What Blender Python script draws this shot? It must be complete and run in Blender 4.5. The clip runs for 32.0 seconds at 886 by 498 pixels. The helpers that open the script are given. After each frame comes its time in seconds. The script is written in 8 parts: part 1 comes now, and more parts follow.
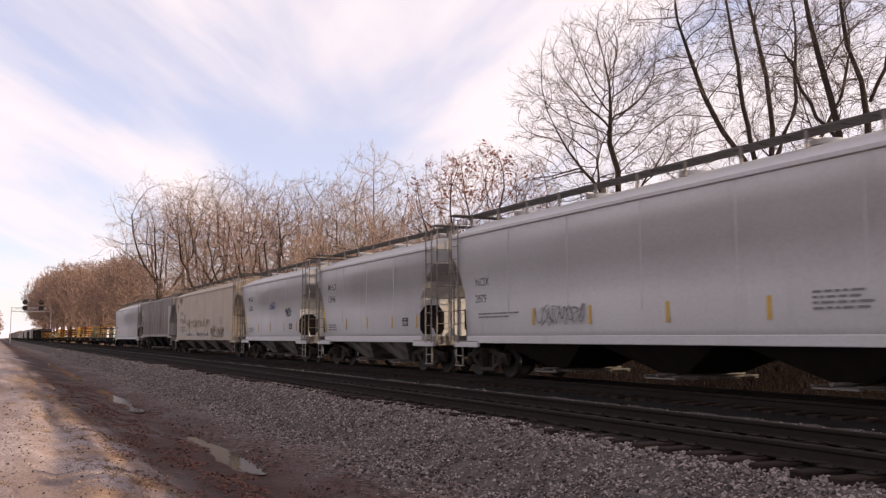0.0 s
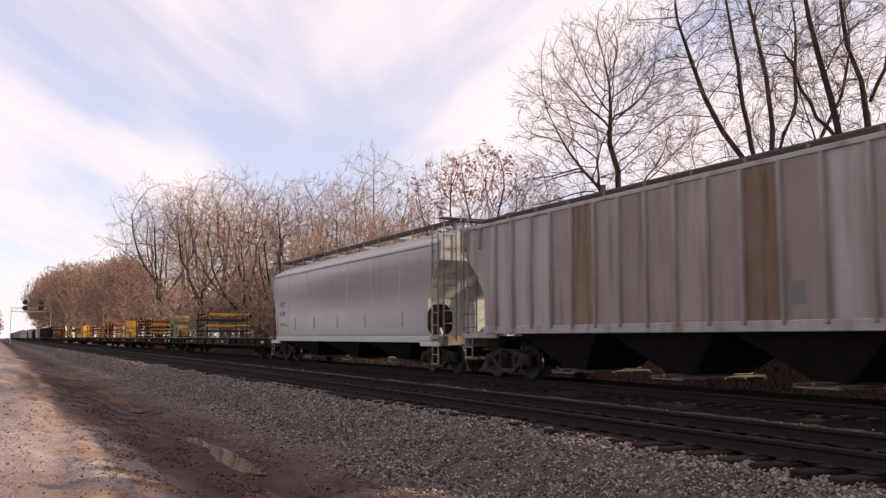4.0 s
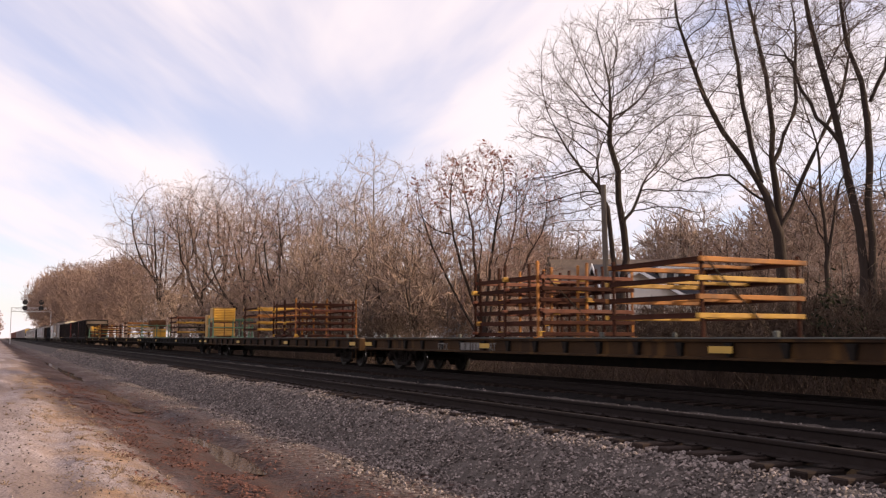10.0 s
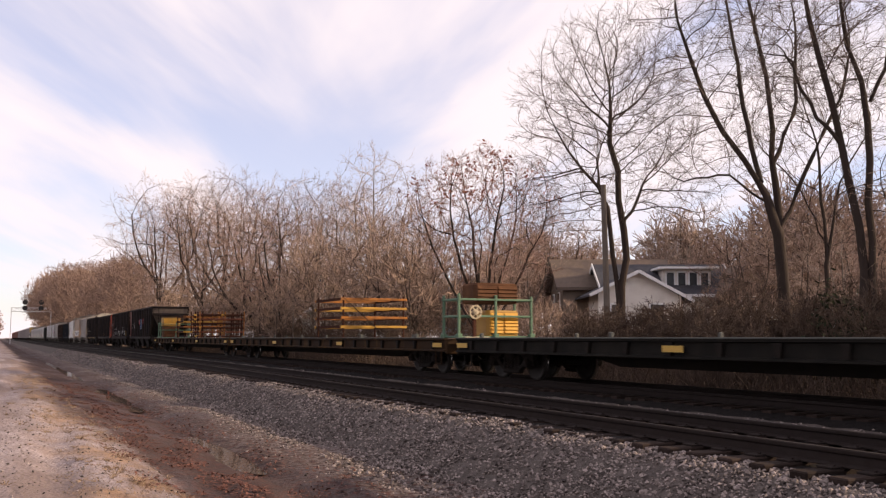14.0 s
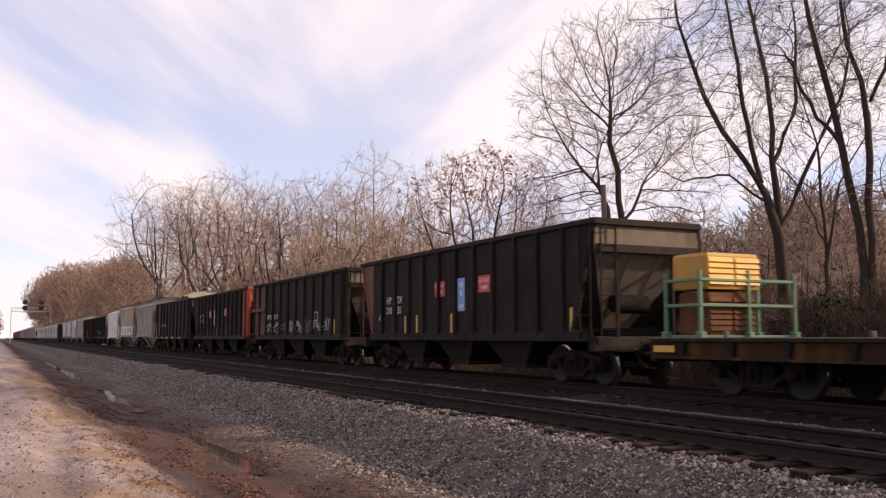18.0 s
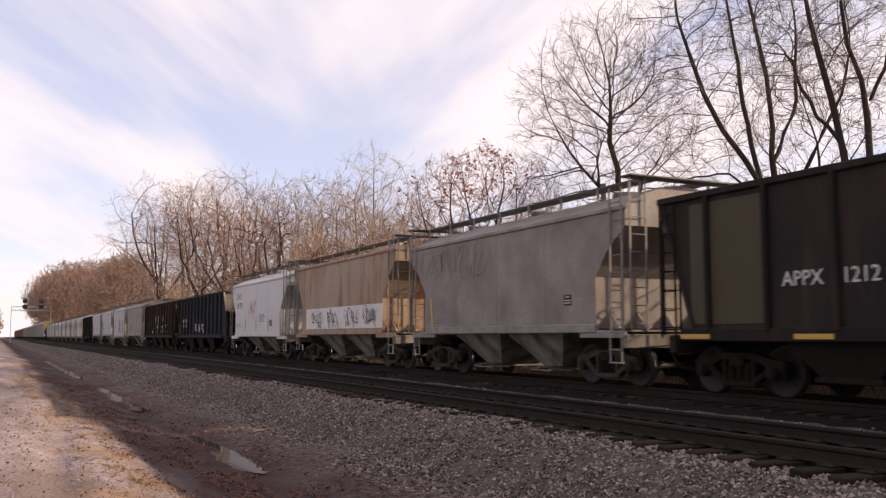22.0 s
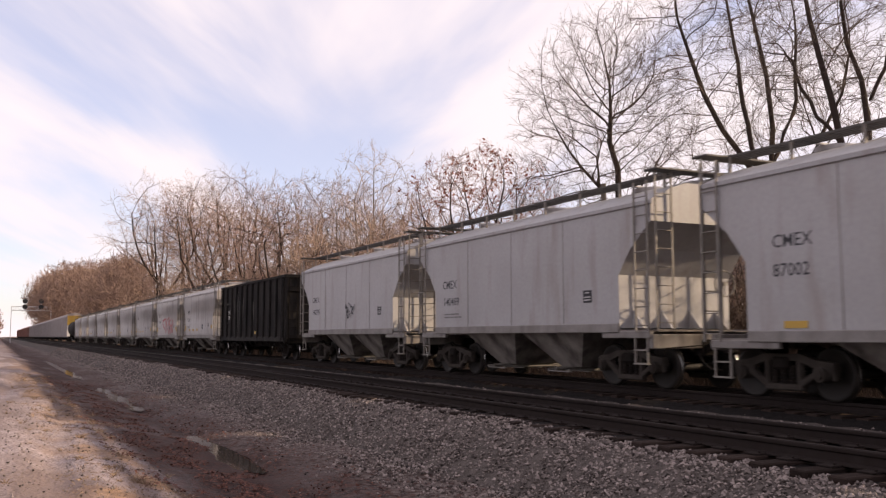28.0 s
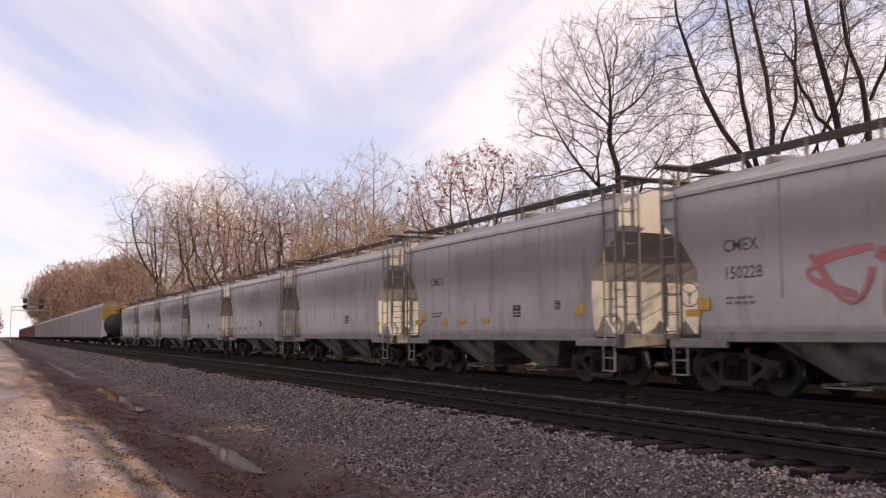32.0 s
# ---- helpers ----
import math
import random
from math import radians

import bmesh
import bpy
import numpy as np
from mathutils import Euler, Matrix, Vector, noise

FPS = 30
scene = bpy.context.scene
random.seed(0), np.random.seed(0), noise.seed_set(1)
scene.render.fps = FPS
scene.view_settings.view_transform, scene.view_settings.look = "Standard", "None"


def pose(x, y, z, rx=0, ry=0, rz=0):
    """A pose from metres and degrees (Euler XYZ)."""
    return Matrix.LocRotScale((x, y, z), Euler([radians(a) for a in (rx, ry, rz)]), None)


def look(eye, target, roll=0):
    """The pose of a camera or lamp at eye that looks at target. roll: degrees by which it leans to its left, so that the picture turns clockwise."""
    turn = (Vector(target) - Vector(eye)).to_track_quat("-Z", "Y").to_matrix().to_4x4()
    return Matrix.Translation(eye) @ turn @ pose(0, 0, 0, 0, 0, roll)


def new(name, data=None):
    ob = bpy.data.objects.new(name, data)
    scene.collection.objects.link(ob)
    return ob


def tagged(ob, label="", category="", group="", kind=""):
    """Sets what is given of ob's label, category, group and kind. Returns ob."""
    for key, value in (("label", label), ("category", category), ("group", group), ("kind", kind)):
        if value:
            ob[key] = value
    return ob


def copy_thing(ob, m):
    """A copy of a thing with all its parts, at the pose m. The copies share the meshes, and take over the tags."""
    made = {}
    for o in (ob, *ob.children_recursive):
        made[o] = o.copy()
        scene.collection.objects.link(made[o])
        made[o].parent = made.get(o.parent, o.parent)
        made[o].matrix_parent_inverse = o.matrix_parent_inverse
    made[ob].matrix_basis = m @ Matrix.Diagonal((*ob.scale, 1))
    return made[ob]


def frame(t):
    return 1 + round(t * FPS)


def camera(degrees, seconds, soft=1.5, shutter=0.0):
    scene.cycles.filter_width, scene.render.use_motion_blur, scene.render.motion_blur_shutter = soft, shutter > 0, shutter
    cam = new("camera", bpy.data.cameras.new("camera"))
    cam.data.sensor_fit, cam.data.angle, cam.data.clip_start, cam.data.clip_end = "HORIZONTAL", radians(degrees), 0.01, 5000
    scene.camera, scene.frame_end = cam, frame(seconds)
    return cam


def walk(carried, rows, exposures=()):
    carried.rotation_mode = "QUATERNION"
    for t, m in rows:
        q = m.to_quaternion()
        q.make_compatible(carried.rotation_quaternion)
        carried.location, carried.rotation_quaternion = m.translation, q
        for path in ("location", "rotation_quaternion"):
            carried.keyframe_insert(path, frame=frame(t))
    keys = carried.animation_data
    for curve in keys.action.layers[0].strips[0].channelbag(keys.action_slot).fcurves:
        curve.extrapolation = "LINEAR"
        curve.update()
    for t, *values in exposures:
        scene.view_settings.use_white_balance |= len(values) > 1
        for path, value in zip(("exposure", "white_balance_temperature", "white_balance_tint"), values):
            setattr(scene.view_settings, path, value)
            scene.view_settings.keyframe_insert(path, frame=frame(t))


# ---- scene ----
# ---------- camera ----------
cam = camera(52.0, 32.0, soft=1.25, shutter=0.15)
EYE = Vector((0.0, 0.0, 1.10))
YAW, TILT = radians(26.05), radians(5.58)


def gaze(tilt):
    return EYE + Vector((-math.cos(YAW) * math.cos(tilt), math.sin(YAW) * math.cos(tilt), math.sin(tilt)))


walk(cam, [(0.0, look(EYE, gaze(TILT))), (18.2, look(EYE, gaze(TILT))),
           (19.2, look(EYE, gaze(TILT - 0.0013))), (32.0, look(EYE, gaze(TILT - 0.0013)))],
     exposures=[(0.0, 0.36, 7200, 17), (32.0, 0.36, 7200, 17)])

# ---------- sky, sun ----------
SUN_AZ, SUN_EL = radians(63.0), radians(22.0)   # azimuth from +x towards +y
sun_dir = Vector((math.cos(SUN_AZ) * math.cos(SUN_EL), math.sin(SUN_AZ) * math.cos(SUN_EL), math.sin(SUN_EL)))
sun = new("sun", bpy.data.lights.new("sun", "SUN"))
sun.data.energy, sun.data.angle, sun.data.color = 5.0, radians(0.6), (1.0, 0.83, 0.60)
sun.matrix_world = look(sun_dir * 200, (0, 0, 0))

world = bpy.data.worlds.new("sky")
scene.world = world
world.use_nodes = True
wn, wl = world.node_tree.nodes, world.node_tree.links
wn.clear()


def wnode(kind, **inputs):
    n = wn.new(kind)
    for k, v in inputs.items():
        n.inputs[k.replace("_", " ")].default_value = v
    return n


sky = wn.new("ShaderNodeTexSky")
sky.sky_type, sky.sun_disc = "NISHITA", False
sky.sun_elevation, sky.sun_rotation = SUN_EL, radians(90.0) - SUN_AZ
sky.air_density, sky.dust_density, sky.ozone_density = 1.0, 0.35, 3.0
bg_sky = wnode("ShaderNodeBackground", Strength=0.12)
tone = wn.new("ShaderNodeMix")   # a clear winter blue
tone.data_type, tone.blend_type = "RGBA", "MULTIPLY"
tone.inputs[0].default_value = 1.0
tone.inputs[7].default_value = (1.12, 1.16, 1.40, 1)
wl.new(sky.outputs[0], tone.inputs[6])
wl.new(tone.outputs[2], bg_sky.inputs["Color"])
bg_cloud = wnode("ShaderNodeBackground", Color=(0.95, 0.92, 1.0, 1), Strength=0.83)
geo = wn.new("ShaderNodeTexCoord")
sep = wn.new("ShaderNodeSeparateXYZ")
wl.new(geo.outputs["Generated"], sep.inputs[0])


def wmath(op, a, b=0.0):
    n = wn.new("ShaderNodeMath")
    n.operation = op
    for i, v in enumerate((a, b)):
        if isinstance(v, (int, float)):
            n.inputs[i].default_value = v
        else:
            wl.new(v, n.inputs[i])
    return n.outputs[0]


zz = wmath("ADD", wmath("MAXIMUM", sep.outputs[2], 0.0), 0.22)
comb = wn.new("ShaderNodeCombineXYZ")
wl.new(wmath("DIVIDE", sep.outputs[0], zz), comb.inputs[0])
wl.new(wmath("DIVIDE", sep.outputs[1], zz), comb.inputs[1])


def drift(angle, place, size):
    """Cloud streaks drawn out along one heading."""
    tn = wn.new("ShaderNodeMapping")
    tn.inputs["Rotation"].default_value = (0, 0, radians(angle))
    wl.new(comb.outputs[0], tn.inputs[0])
    mp = wn.new("ShaderNodeMapping")
    mp.inputs["Scale"].default_value = (0.45 * size, 1.6 * size, 1)
    mp.inputs["Location"].default_value = place
    wl.new(tn.outputs[0], mp.inputs[0])
    tx = wnode("ShaderNodeTexNoise", Scale=1.3, Detail=6.0, Roughness=0.5, Distortion=0.3)
    wl.new(mp.outputs[0], tx.inputs["Vector"])
    return tx.outputs[0]


side = wn.new("ShaderNodeMapRange")   # one drift over the far track, the other over the woods
side.inputs[1].default_value, side.inputs[2].default_value = 0.22, 0.46
wl.new(wmath("DIVIDE", sep.outputs[1], wmath("MAXIMUM", wmath("MULTIPLY", sep.outputs[0], -1.0), 0.05)), side.inputs[0])
clouds = wn.new("ShaderNodeMix")
wl.new(side.outputs[0], clouds.inputs[0])
wl.new(drift(36, (1.9, 2.4, 0), 1.0), clouds.inputs[2])
wl.new(drift(2, (4.3, 0.7, 0), 0.9), clouds.inputs[3])
cr = wn.new("ShaderNodeMapRange")
for k, v in (("From Min", 0.36), ("From Max", 0.60), ("To Min", 0.43), ("To Max", 1.0)):
    cr.inputs[k].default_value = v
cr.interpolation_type = "SMOOTHSTEP"
wl.new(clouds.outputs[0], cr.inputs[0])
wmix = wn.new("ShaderNodeMixShader")
wl.new(cr.outputs[0], wmix.inputs[0])
wl.new(bg_sky.outputs[0], wmix.inputs[1])
wl.new(bg_cloud.outputs[0], wmix.inputs[2])
wout = wn.new("ShaderNodeOutputWorld")
wl.new(wmix.outputs[0], wout.inputs[0])


# ---------- materials ----------
def mat(name, color, rough=0.8, metal=0.0, second=None, amount=0.5, scale=3.0, fine=40.0, bump=0.3, stretch=(1, 1, 1),
        streak=None, streak_amount=0.0, streak_cut=0.55, streak_scale=(1.2, 1.2, 0.18), vary=0.0, per_island=0.0, bump_dist=0.01, spec=0.4):
    """Base colour mottled with a second one, optional vertical streaks of dirt, fine grain and relief."""
    m = bpy.data.materials.new(name)
    m.use_nodes = True
    n, l = m.node_tree.nodes, m.node_tree.links
    b = n["Principled BSDF"]
    b.inputs["Roughness"].default_value, b.inputs["Metallic"].default_value = rough, metal
    b.inputs["Specular IOR Level"].default_value = spec if rough < 0.78 else 0.08
    tc = n.new("ShaderNodeTexCoord")
    mp = n.new("ShaderNodeMapping")
    mp.inputs["Scale"].default_value = stretch
    l.new(tc.outputs["Object"], mp.inputs[0])
    if vary:
        oi = n.new("ShaderNodeObjectInfo")
        off = n.new("ShaderNodeVectorMath")
        off.operation = "SCALE"
        off.inputs[0].default_value = (37.0, 17.0, 23.0)
        l.new(oi.outputs["Random"], off.inputs["Scale"])
        l.new(off.outputs[0], mp.inputs["Location"])
    big = n.new("ShaderNodeTexNoise")
    big.inputs["Scale"].default_value, big.inputs["Detail"].default_value = scale, 5
    l.new(mp.outputs[0], big.inputs["Vector"])
    small = n.new("ShaderNodeTexNoise")
    small.inputs["Scale"].default_value, small.inputs["Detail"].default_value = fine, 3
    l.new(mp.outputs[0], small.inputs["Vector"])
    second = second or tuple(c * 0.55 for c in color)

    def mixc(fac, a, bcol):
        x = n.new("ShaderNodeMix")
        x.data_type = "RGBA"
        l.new(fac, x.inputs[0])
        for i, v in ((6, a), (7, bcol)):
            if isinstance(v, tuple):
                x.inputs[i].default_value = (*v, 1)
            else:
                l.new(v, x.inputs[i])
        return x.outputs[2]

    def ramp(src, lo, hi, top):
        r = n.new("ShaderNodeMapRange")
        r.inputs[1].default_value, r.inputs[2].default_value, r.inputs[4].default_value = lo, hi, top
        l.new(src, r.inputs[0])
        return r.outputs[0]

    col = mixc(ramp(big.outputs[0], 0.38, 0.68, amount), color, second)
    col = mixc(ramp(small.outputs[0], 0.35, 0.75, amount * 0.6), col, tuple(c * 0.6 for c in color))
    if streak:
        sp = n.new("ShaderNodeMapping")
        sp.inputs["Scale"].default_value = streak_scale
        l.new(tc.outputs["Object"], sp.inputs[0])
        if vary:
            l.new(off.outputs[0], sp.inputs["Location"])
        st = n.new("ShaderNodeTexNoise")
        st.inputs["Scale"].default_value, st.inputs["Detail"].default_value = 2.2, 6
        l.new(sp.outputs[0], st.inputs["Vector"])
        col = mixc(ramp(st.outputs[0], streak_cut, streak_cut + 0.2, streak_amount), col, streak)
    if vary or per_island:
        h = n.new("ShaderNodeHueSaturation")
        if per_island:
            g = n.new("ShaderNodeNewGeometry")
            src = g.outputs["Random Per Island"]
        else:
            src = oi.outputs["Random"]
        l.new(ramp(src, 0.0, 1.0, 0.0), h.inputs["Value"])
        mr = h.inputs["Value"].links[0].from_node
        mr.inputs[3].default_value, mr.inputs[4].default_value = 1 - (vary or per_island), 1 + (vary or per_island)
        l.new(col, h.inputs["Color"])
        col = h.outputs[0]
    l.new(col, b.inputs["Base Color"])
    if bump:
        bp = n.new("ShaderNodeBump")
        bp.inputs["Strength"].default_value, bp.inputs["Distance"].default_value = bump, bump_dist
        l.new(small.outputs[0], bp.inputs["Height"])
        l.new(bp.outputs[0], b.inputs["Normal"])
    return m


RUST = (0.16, 0.065, 0.028)
GRIME = (0.12, 0.10, 0.09)
white_paint = mat("dusty_white_paint", (0.483, 0.476, 0.475), 0.5, second=(0.43, 0.415, 0.415), scale=0.7, fine=14, bump=0.05, streak=GRIME, streak_amount=0.2, streak_cut=0.58, vary=0.04)
grey_paint = mat("weathered_grey_paint", (0.375, 0.365, 0.37), 0.6, second=(0.30, 0.285, 0.28), scale=0.6, fine=12, bump=0.06, streak=(0.20, 0.15, 0.12), streak_amount=0.45, streak_cut=0.54, vary=0.07)
cement_paint = mat("cement_dusted_paint", (0.27, 0.24, 0.225), 0.75, amount=0.95, second=(0.15, 0.122, 0.112), scale=0.9, fine=16, bump=0.08, streak=(0.24, 0.18, 0.14), streak_amount=0.5, streak_cut=0.52, vary=0.08)
tan_paint = mat("tan_paint", (0.385, 0.315, 0.25), 0.6, second=(0.30, 0.235, 0.18), scale=0.8, fine=14, bump=0.06, streak=RUST, streak_amount=0.4, streak_cut=0.6)
rusty_paint = mat("rust_stained_grey_paint", (0.36, 0.345, 0.335), 0.65, second=(0.29, 0.26, 0.24), scale=0.6, fine=16, bump=0.1, streak=(0.17, 0.10, 0.072), streak_amount=0.7, streak_cut=0.47, streak_scale=(0.8, 0.8, 0.07))
brown_hopper = mat("brown_rust_paint", (0.33, 0.255, 0.19), 0.75, second=(0.24, 0.125, 0.07), amount=0.75, scale=0.35, fine=12, bump=0.1, streak=(0.18, 0.075, 0.035), streak_amount=0.8, streak_cut=0.5, streak_scale=(0.8, 0.8, 0.16))
rack_grey = mat("dusty_rack_panel", (0.33, 0.29, 0.28), 0.75, second=(0.22, 0.185, 0.18), scale=0.6, fine=10, bump=0.08, streak=(0.16, 0.10, 0.08), streak_amount=0.5, vary=0.08)
rack_brown = mat("red_brown_rack_panel", (0.25, 0.12, 0.095), 0.75, second=(0.17, 0.08, 0.065), scale=0.6, fine=10, bump=0.08, vary=0.1)
stripe_paint = mat("faded_white_band_paint", (0.60, 0.58, 0.57), 0.6, second=(0.48, 0.45, 0.42), scale=1.0, bump=0.05)
black_paint = mat("black_car_paint", (0.0215, 0.0178, 0.0182), 0.8, second=(0.044, 0.031, 0.026), scale=0.8, fine=12, bump=0.12, streak=(0.075, 0.05, 0.035), streak_amount=0.5, streak_cut=0.55, vary=0.2)
blue_black = mat("blue_black_car_paint", (0.021, 0.022, 0.027), 0.8, second=(0.034, 0.032, 0.034), scale=0.8, fine=12, bump=0.12, streak=(0.06, 0.05, 0.042), streak_amount=0.4, streak_cut=0.57, vary=0.1)
charcoal = mat("charcoal_car_paint", (0.0185, 0.0172, 0.0172), 0.82, second=(0.040, 0.035, 0.032), amount=0.8, scale=0.9, fine=12, bump=0.15, streak=(0.052, 0.046, 0.042), streak_amount=0.6, streak_cut=0.52, streak_scale=(1.6, 1.6, 0.14), vary=0.15)
brown_black = mat("brown_black_car_paint", (0.030, 0.019, 0.016), 0.8, second=(0.05, 0.03, 0.023), scale=0.8, fine=12, bump=0.12, streak=(0.10, 0.055, 0.035), streak_amount=0.5, streak_cut=0.55, vary=0.15)
dull_red = mat("dull_brown_red_paint", (0.078, 0.023, 0.019), 0.75, second=(0.055, 0.02, 0.017), scale=1.2, fine=14, bump=0.1, streak=(0.03, 0.02, 0.018), streak_amount=0.5)
rust_panel = mat("rusted_side_panel", (0.19, 0.125, 0.095), 0.8, second=(0.27, 0.21, 0.175), scale=0.9, fine=14, bump=0.12, streak=(0.07, 0.035, 0.025), streak_amount=0.7, streak_cut=0.5, streak_scale=(2.0, 2.0, 0.15), vary=0.12)
tan_panel = mat("dirty_tan_side_panel", (0.28, 0.245, 0.22), 0.75, second=(0.20, 0.15, 0.12), scale=0.8, fine=14, bump=0.1, streak=(0.11, 0.06, 0.04), streak_amount=0.6, streak_cut=0.52, streak_scale=(2.0, 2.0, 0.15), vary=0.12)
pale_band = mat("pale_sill_paint", (0.37, 0.33, 0.305), 0.6, second=(0.28, 0.24, 0.21), scale=1.5, fine=20, bump=0.05, streak=(0.2, 0.14, 0.1), streak_amount=0.5)
spray_olive = mat("faded_olive_spray", (0.18, 0.135, 0.095), 0.7, bump=0.0, amount=0.8, second=(0.32, 0.26, 0.20), scale=1.6)
deck_edge_mat = mat("scuffed_green_grey_edge", (0.085, 0.088, 0.078), 0.75, second=(0.04, 0.04, 0.035), scale=2.0, fine=20, bump=0.1)
faint_scrawl = mat("worn_pale_scrawl", (0.085, 0.08, 0.078), 0.85, bump=0.0, second=(0.03, 0.028, 0.027))
seam_dirt = mat("dirty_weld_seam", (0.25, 0.23, 0.215), 0.8, bump=0.0, second=(0.34, 0.32, 0.30))
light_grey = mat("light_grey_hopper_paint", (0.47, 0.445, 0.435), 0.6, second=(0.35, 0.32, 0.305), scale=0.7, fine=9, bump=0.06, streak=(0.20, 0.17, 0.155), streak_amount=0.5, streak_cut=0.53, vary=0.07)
end_brown = mat("rusty_brown_slope_steel", (0.17, 0.135, 0.11), 0.85, second=(0.09, 0.06, 0.045), scale=1.2, fine=14, bump=0.1, streak=(0.03, 0.02, 0.017), streak_amount=0.5)
pale_runs = mat("dried_pale_runs", (0.095, 0.09, 0.085), 0.85, second=(0.04, 0.038, 0.036), amount=0.7, scale=3.0, fine=16, bump=0.0)
scrawl_orange = mat("orange_spray_paint", (0.11, 0.042, 0.026), 0.8, bump=0.0, amount=0.4)
red_end = mat("faded_red_paint", (0.38, 0.072, 0.04), 0.7, second=(0.20, 0.042, 0.028), scale=1.2, fine=14, bump=0.1, streak=(0.08, 0.04, 0.03), streak_amount=0.5)
dull_end = mat("weathered_dull_red_paint", (0.135, 0.042, 0.033), 0.75, second=(0.07, 0.026, 0.022), scale=1.2, fine=14, bump=0.1, streak=(0.035, 0.022, 0.019), streak_amount=0.6)
olive_paint = mat("olive_faded_paint", (0.048, 0.045, 0.022), 0.75, second=(0.060, 0.034, 0.018), amount=0.9, scale=0.9, bump=0.1)
truck_steel = mat("grimy_cast_steel", (0.013, 0.0105, 0.0095), 0.85, metal=0.0, second=(0.028, 0.020, 0.016), scale=4, fine=40, bump=0.25)
truck_dust = mat("dusty_cast_steel", (0.062, 0.052, 0.046), 0.88, second=(0.026, 0.021, 0.018), amount=0.8, scale=3, fine=30, bump=0.25)
wheel_steel = mat("worn_wheel_steel", (0.019, 0.015, 0.013), 0.7, metal=0.2, second=(0.02, 0.016, 0.014), scale=5, bump=0.1)
tread_steel = mat("polished_tread_steel", (0.55, 0.54, 0.53), 0.25, metal=1.0, scale=8, bump=0.02, amount=0.2)
galvanized = mat("galvanized_walkway_steel", (0.085, 0.078, 0.072), 0.65, metal=0.2, second=(0.05, 0.045, 0.04), scale=5, bump=0.1)
grab_steel = mat("grey_painted_steel", (0.21, 0.19, 0.17), 0.6, second=(0.11, 0.08, 0.06), scale=4, bump=0.1)
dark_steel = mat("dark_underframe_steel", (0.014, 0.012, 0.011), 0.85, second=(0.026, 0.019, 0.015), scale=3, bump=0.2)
flat_paint = mat("worn_ochre_flatcar_paint", (0.050, 0.027, 0.013), 0.8, second=(0.018, 0.012, 0.010), amount=0.85, scale=0.9, fine=18, bump=0.15, streak=(0.20, 0.10, 0.03), streak_amount=0.35, vary=0.2)
flat_dark = mat("black_flatcar_paint", (0.014, 0.013, 0.012), 0.88, second=(0.032, 0.027, 0.022), scale=1.5, fine=18, bump=0.15, vary=0.2)
deck_wood = mat("worn_deck_planks", (0.20, 0.155, 0.12), 0.9, second=(0.11, 0.08, 0.06), scale=3, fine=30, bump=0.3, stretch=(4, 0.6, 1), vary=0.2)
bay_grime = mat("road_grimed_bay_paint", (0.27, 0.245, 0.225), 0.8, second=(0.10, 0.085, 0.075), amount=0.8, scale=1.6, fine=18, bump=0.1, streak=(0.03, 0.025, 0.022), streak_amount=0.6, streak_cut=0.5)
# Sill paint darkened to cancel the brighter light on upright sills; dirt streaks besides.
sill_dimmed = mat("dimmed_grimy_sill_paint", (0.24, 0.222, 0.21), 0.7, second=(0.13, 0.11, 0.10), amount=0.7, scale=1.6, fine=18, bump=0.08, streak=(0.07, 0.055, 0.045), streak_amount=0.5)
gate_steel = mat("bare_gate_steel", (0.17, 0.155, 0.14), 0.6, second=(0.08, 0.07, 0.06), scale=4, bump=0.1)
yellow_frame = mat("yellow_frame_paint", (0.50, 0.27, 0.035), 0.6, amount=0.6, second=(0.20, 0.085, 0.02), scale=2.4, fine=25, bump=0.15, vary=0.12)
red_frame = mat("red_oxide_frame_paint", (0.16, 0.045, 0.02), 0.75, amount=0.75, second=(0.07, 0.022, 0.014), scale=2.4, fine=25, bump=0.15, vary=0.12)
# A darker copy of crate_yellow: the near sides' shade is put into it.
case_side = mat("shade_toned_yellow_steel", (0.40, 0.215, 0.035), 0.6, second=(0.26, 0.13, 0.03), scale=1.2, fine=16, bump=0.06, amount=0.6)
case_rust = mat("rusted_case_steel", (0.12, 0.055, 0.028), 0.8, second=(0.055, 0.027, 0.018), scale=1.8, fine=18, bump=0.12, amount=0.8)
case_tan = mat("weathered_tan_case_steel", (0.38, 0.25, 0.10), 0.7, second=(0.21, 0.12, 0.05), scale=1.6, fine=18, bump=0.1, amount=0.8, streak=(0.10, 0.05, 0.025), streak_amount=0.6)
yellow_paint = mat("safety_yellow_paint", (0.50, 0.31, 0.06), 0.6, second=(0.36, 0.21, 0.05), scale=2, bump=0.05, amount=0.4)
orange_frame = mat("orange_yellow_frame_paint", (0.40, 0.145, 0.022), 0.7, amount=0.75, second=(0.052, 0.025, 0.015), scale=2.2, fine=25, bump=0.15, vary=0.12)
rust_frame = mat("rusted_frame_steel", (0.060, 0.024, 0.016), 0.88, second=(0.026, 0.013, 0.010), scale=3, fine=25, bump=0.2, vary=0.2)
black_frame = mat("dark_frame_steel", (0.034, 0.028, 0.024), 0.88, second=(0.07, 0.045, 0.03), scale=3, fine=25, bump=0.2, vary=0.2)
green_paint = mat("pale_green_rack_paint", (0.082, 0.165, 0.102), 0.6, second=(0.06, 0.10, 0.065), scale=3, bump=0.08)
crate_yellow = mat("yellow_sheet_steel", (0.56, 0.29, 0.03), 0.5, second=(0.40, 0.19, 0.03), scale=1.5, bump=0.04, amount=0.35)
